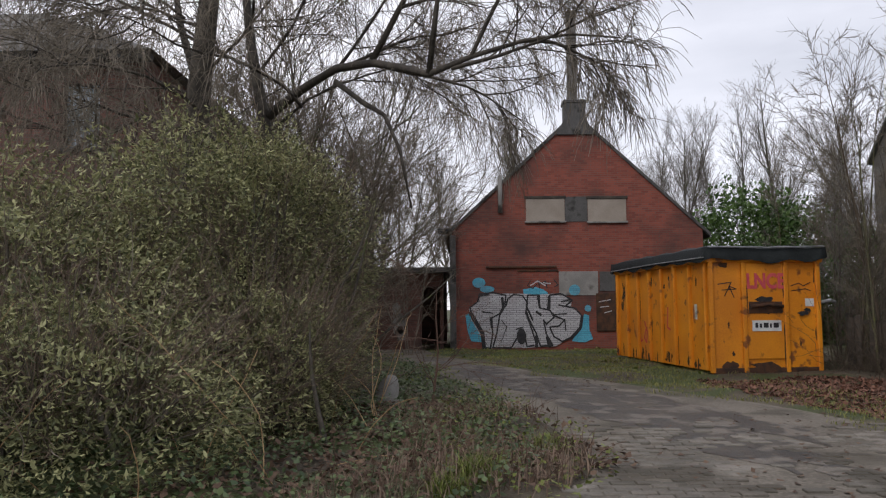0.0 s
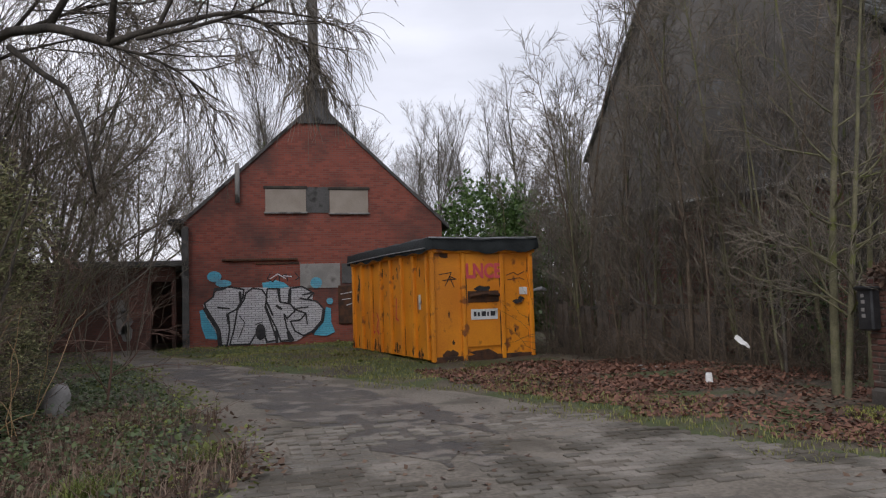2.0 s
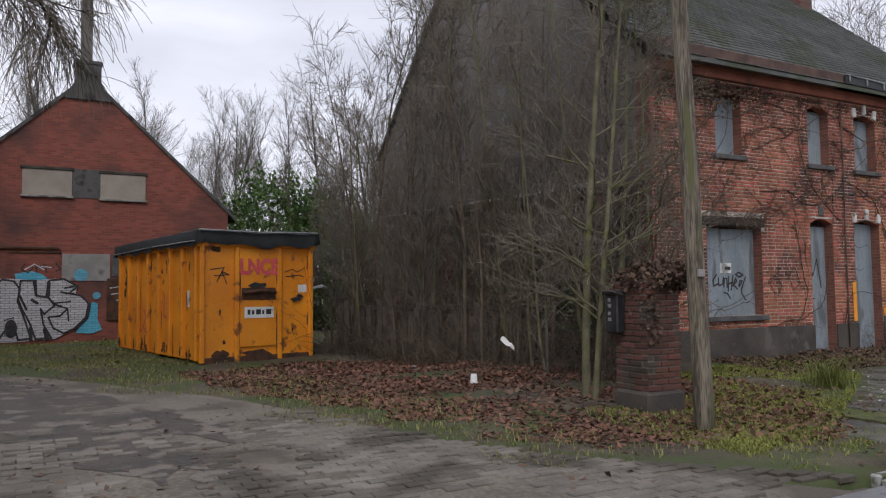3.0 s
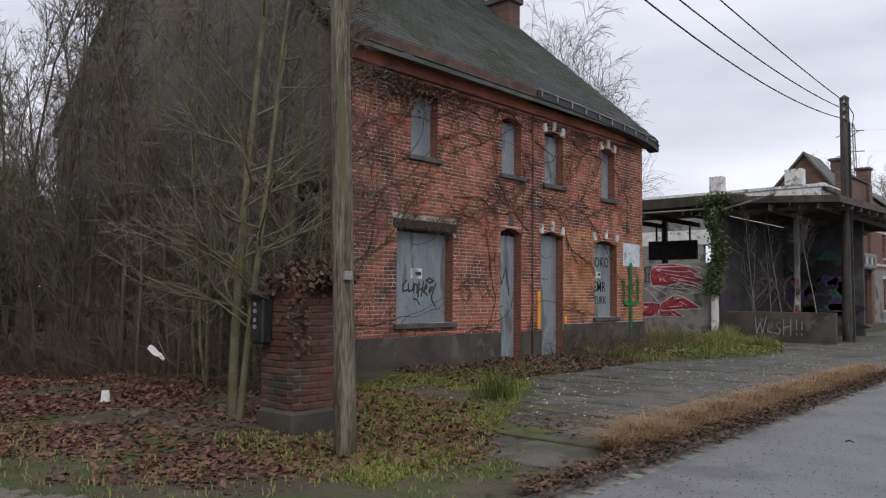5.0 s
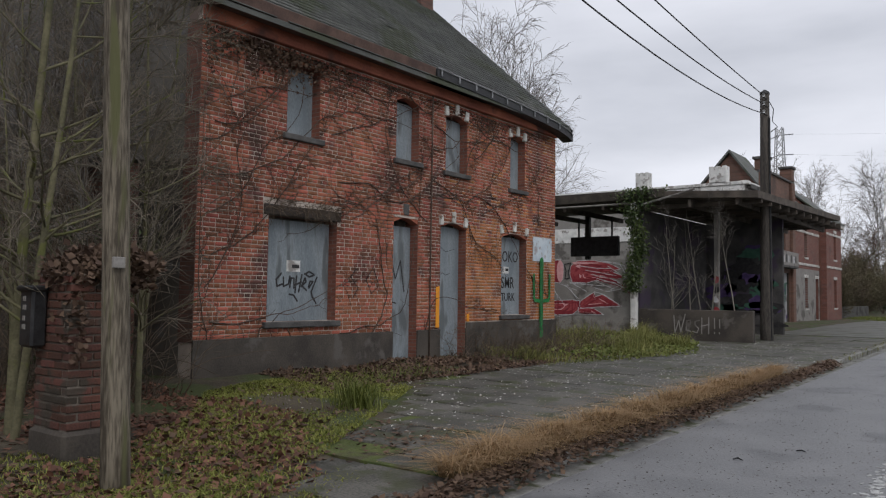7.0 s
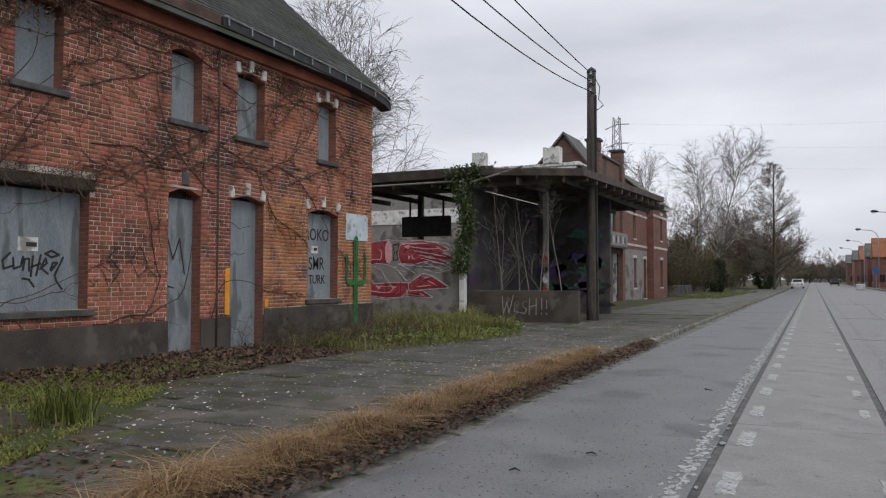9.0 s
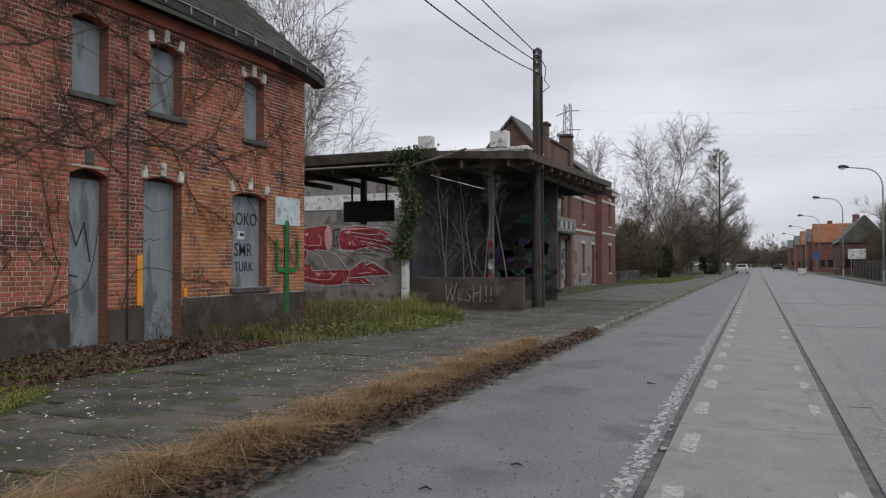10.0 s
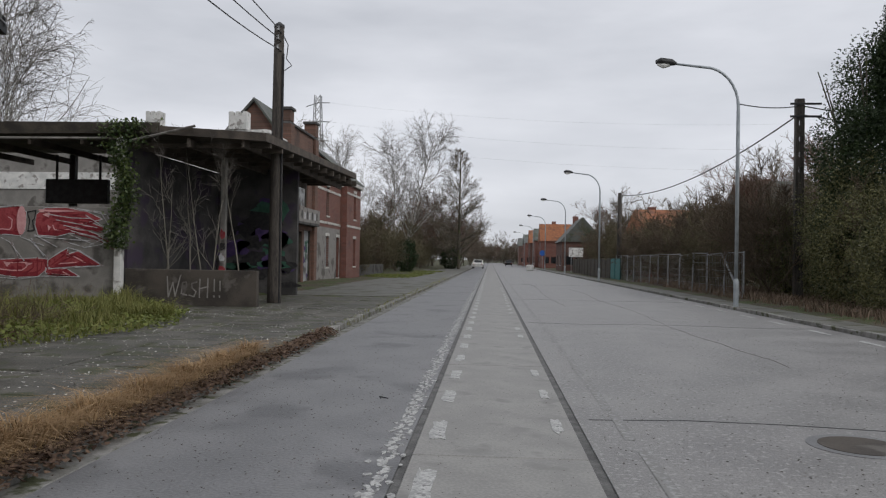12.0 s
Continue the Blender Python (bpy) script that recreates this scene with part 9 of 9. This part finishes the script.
random.seed(55)
holes = list(OPEN.values()) + [(8.16, 9.90, 2.66, 2.93)]
near_bricks, red_b, orange_b = [], [], []
z, row = 0.745, 0
while z < 5.44:
    step = 0.222 if row % 2 == 0 else 0.113
    y = HY0 - (0.06 if row % 4 == 2 else 0.11 if row % 4 == 0 else 0.0)
    while y < HY1:
        for a, b in cut(max(y, HY0), min(y + step - 0.013, HY1), z, z + 0.058, holes):
            if z < 0.86 and a > 13.6:
                continue
            q = (a, b, z, z + 0.056 + random.uniform(-0.002, 0.002), FX + random.uniform(-0.003, 0.004))
            if 9.92 < a < 11.2 and z < 2.62 and len(near_bricks) < 290:
                near_bricks.append(q)
            elif (a > 12.7 and z < 3.15 and random.random() < min(1, (a - 12.5) / 1.2) * min(1, max(0, (3.3 - z) / 0.6))) or (a > 12.7 and random.random() < 0.12):
                orange_b.append(q)
            else:
                red_b.append(q)
        y += step
    z, row = z + 0.0695, row + 1


def brick_mass(rows):
    q = np.array(rows)
    n = len(q)
    c = 0.004
    V = np.empty((n, 12, 3))
    back = np.full(n, FX - 0.03)
    for k, (sy, sz) in enumerate(((0, 2), (1, 2), (1, 3), (0, 3))):
        V[:, k] = np.stack([back, q[:, sy], q[:, sz]], -1)
        V[:, 4 + k] = np.stack([q[:, 4] - c, q[:, sy], q[:, sz]], -1)
        V[:, 8 + k] = np.stack([q[:, 4], q[:, sy] + (c if sy == 0 else -c), q[:, sz] + (c if sz == 2 else -c)], -1)
    f = np.array([[8, 9, 10, 11]] + [[a + k, a + (k + 1) % 4, a + 4 + (k + 1) % 4, a + 4 + k] for a in (0, 4) for k in range(4)])
    return Mass(V, (np.arange(n)[:, None, None] * 12 + f).reshape(-1, 4))


part("brickwork", brick_mass(red_b), M_brick, house, kind="stuff")
part("painted_brickwork", brick_mass(orange_b), M_brick_orange, house, "orange-tinted bricks", kind="stuff")
sizes = {}
for a, b, z0, z1, x in near_bricks:
    key = round((b - a) / 0.02)
    if key not in sizes:
        sizes[key] = mesh_of("brick", Geo().box(-0.03, 0.0, -key * 0.01, key * 0.01, -0.029, 0.029, 0.004))
        sizes[key].materials.append(M_brick_one)
    ob = part("brick", sizes[key], None, house)
    ob.matrix_basis = Matrix.Translation((x, (a + b) / 2, (z0 + z1) / 2))
M_pier = surface("pier_brick", (0.07, 0.032, 0.024), (0.14, 0.058, 0.04), 2, 0.9, 0.6, 60, vary=0.3, by="object", c3=(0.05, 0.04, 0.03), spots=0.35, spot_scale=4)
cx, cy_ = (PIER[0] + PIER[1]) / 2, (PIER[2] + PIER[3]) / 2
pier_me = []
for w in (PIER[1] - PIER[0], PIER[3] - PIER[2]):
    ln = (w - 0.1) / 2 - 0.011
    pier_me.append(mesh_of("brick", Geo().box(-ln / 2, ln / 2, -0.05, 0.05, -0.028, 0.028, 0.006)))
    pier_me[-1].materials.append(M_pier)
for row in range(18):
    z = 0.36 + row * 0.0695
    for side in range(4):
        w = (PIER[1] - PIER[0] if side % 2 == 0 else PIER[3] - PIER[2])
        half = (PIER[3] - PIER[2] if side % 2 == 0 else PIER[1] - PIER[0]) / 2
        start = -w / 2 + (0.1 if row % 2 else 0.0)
        for k in range(2):
            t = start + (k + 0.5) * (w - 0.1) / 2
            m = Matrix.Translation((cx, cy_, z + random.uniform(-0.002, 0.002))) @ Matrix.Rotation(math.pi / 2 * side, 4, "Z") @ Matrix.Translation((t, -half + 0.045 + random.uniform(-0.005, 0.003), 0)) @ Matrix.Rotation(random.uniform(-0.012, 0.012), 4, "Z")
            part("brick", pier_me[side % 2], None, pier).matrix_basis = m
paver_me = mesh_of("paver", Geo().box(-0.048, 0.048, -0.098, 0.098, -0.05, 0.0, 0.006))
paver_me.materials.append(M_paver_near)
rest, near = [], []
i = 0
x = -2.78
while x > -9.4:
    y = -5.2 + (0.1 if i % 2 else 0)
    while y < 3.2:
        ok = in_track(np.array([x]), np.array([y]))[0] and in_track(np.array([x]), np.array([y - 0.15]))[0]
        fade = np.interp(x, [-8.2, -6.6, -5.2], [0.0, 0.5, 0.95]) * (0.35 if math.sin(x * 1.3 + y * 0.9) * math.sin(y * 1.7 - x * 0.5) > 0.55 else 1)
        so, no = float(np.interp(x, SOUTH_X, SOUTH_Y)), float(np.interp(x, NORTH_X, NORTH_Y))
        part_way = (y - so) / (no - so)
        if x < -4.8 and (abs(part_way - 0.40) < 0.075 + 0.03 * math.sin(3 * x) or abs(part_way - 0.62) < 0.05 + 0.03 * math.sin(4 * x)):
            fade *= 0.15
        if ok and random.random() < fade:
            z = float(ground_z(x, y)) + 0.026 + random.uniform(-0.006, 0.005) + 0.008 * math.sin(x * 2.1 + y)
            (near if -4.9 < x < -3.5 and -3.6 < y < -0.9 and len(near) < 290 else rest).append((x, y, z, random.uniform(-0.04, 0.04), random.uniform(-0.02, 0.02)))
        y += 0.205
    x, i = x - 0.102, i + 1
for x, y, z, a, b in near:
    part("paver", paver_me, None, yard).matrix_basis = Matrix.Translation((x, y, z)) @ Euler((b, b * 0.5, a)).to_matrix().to_4x4()
base_v = np.array([v.co[:] for v in paver_me.vertices])
base_f = [tuple(p.vertices) for p in paver_me.polygons]
V = np.concatenate([base_v + [x + 0, y, z] + np.stack([0 * base_v[:, 0], 0 * base_v[:, 0], base_v[:, 0] * b + base_v[:, 1] * b * 0.5], -1) for x, y, z, a, b in rest])
g = Geo()
g.v = [tuple(p) for p in V]
g.f = [tuple(i + k * len(base_v) for i in f) for k in range(len(rest)) for f in base_f]
me = bpy.data.meshes.new("paver_field")
me.from_pydata(g.v, [], g.f)
me.materials.append(M_paver)
part("paver_field", me, None, yard, kind="stuff")
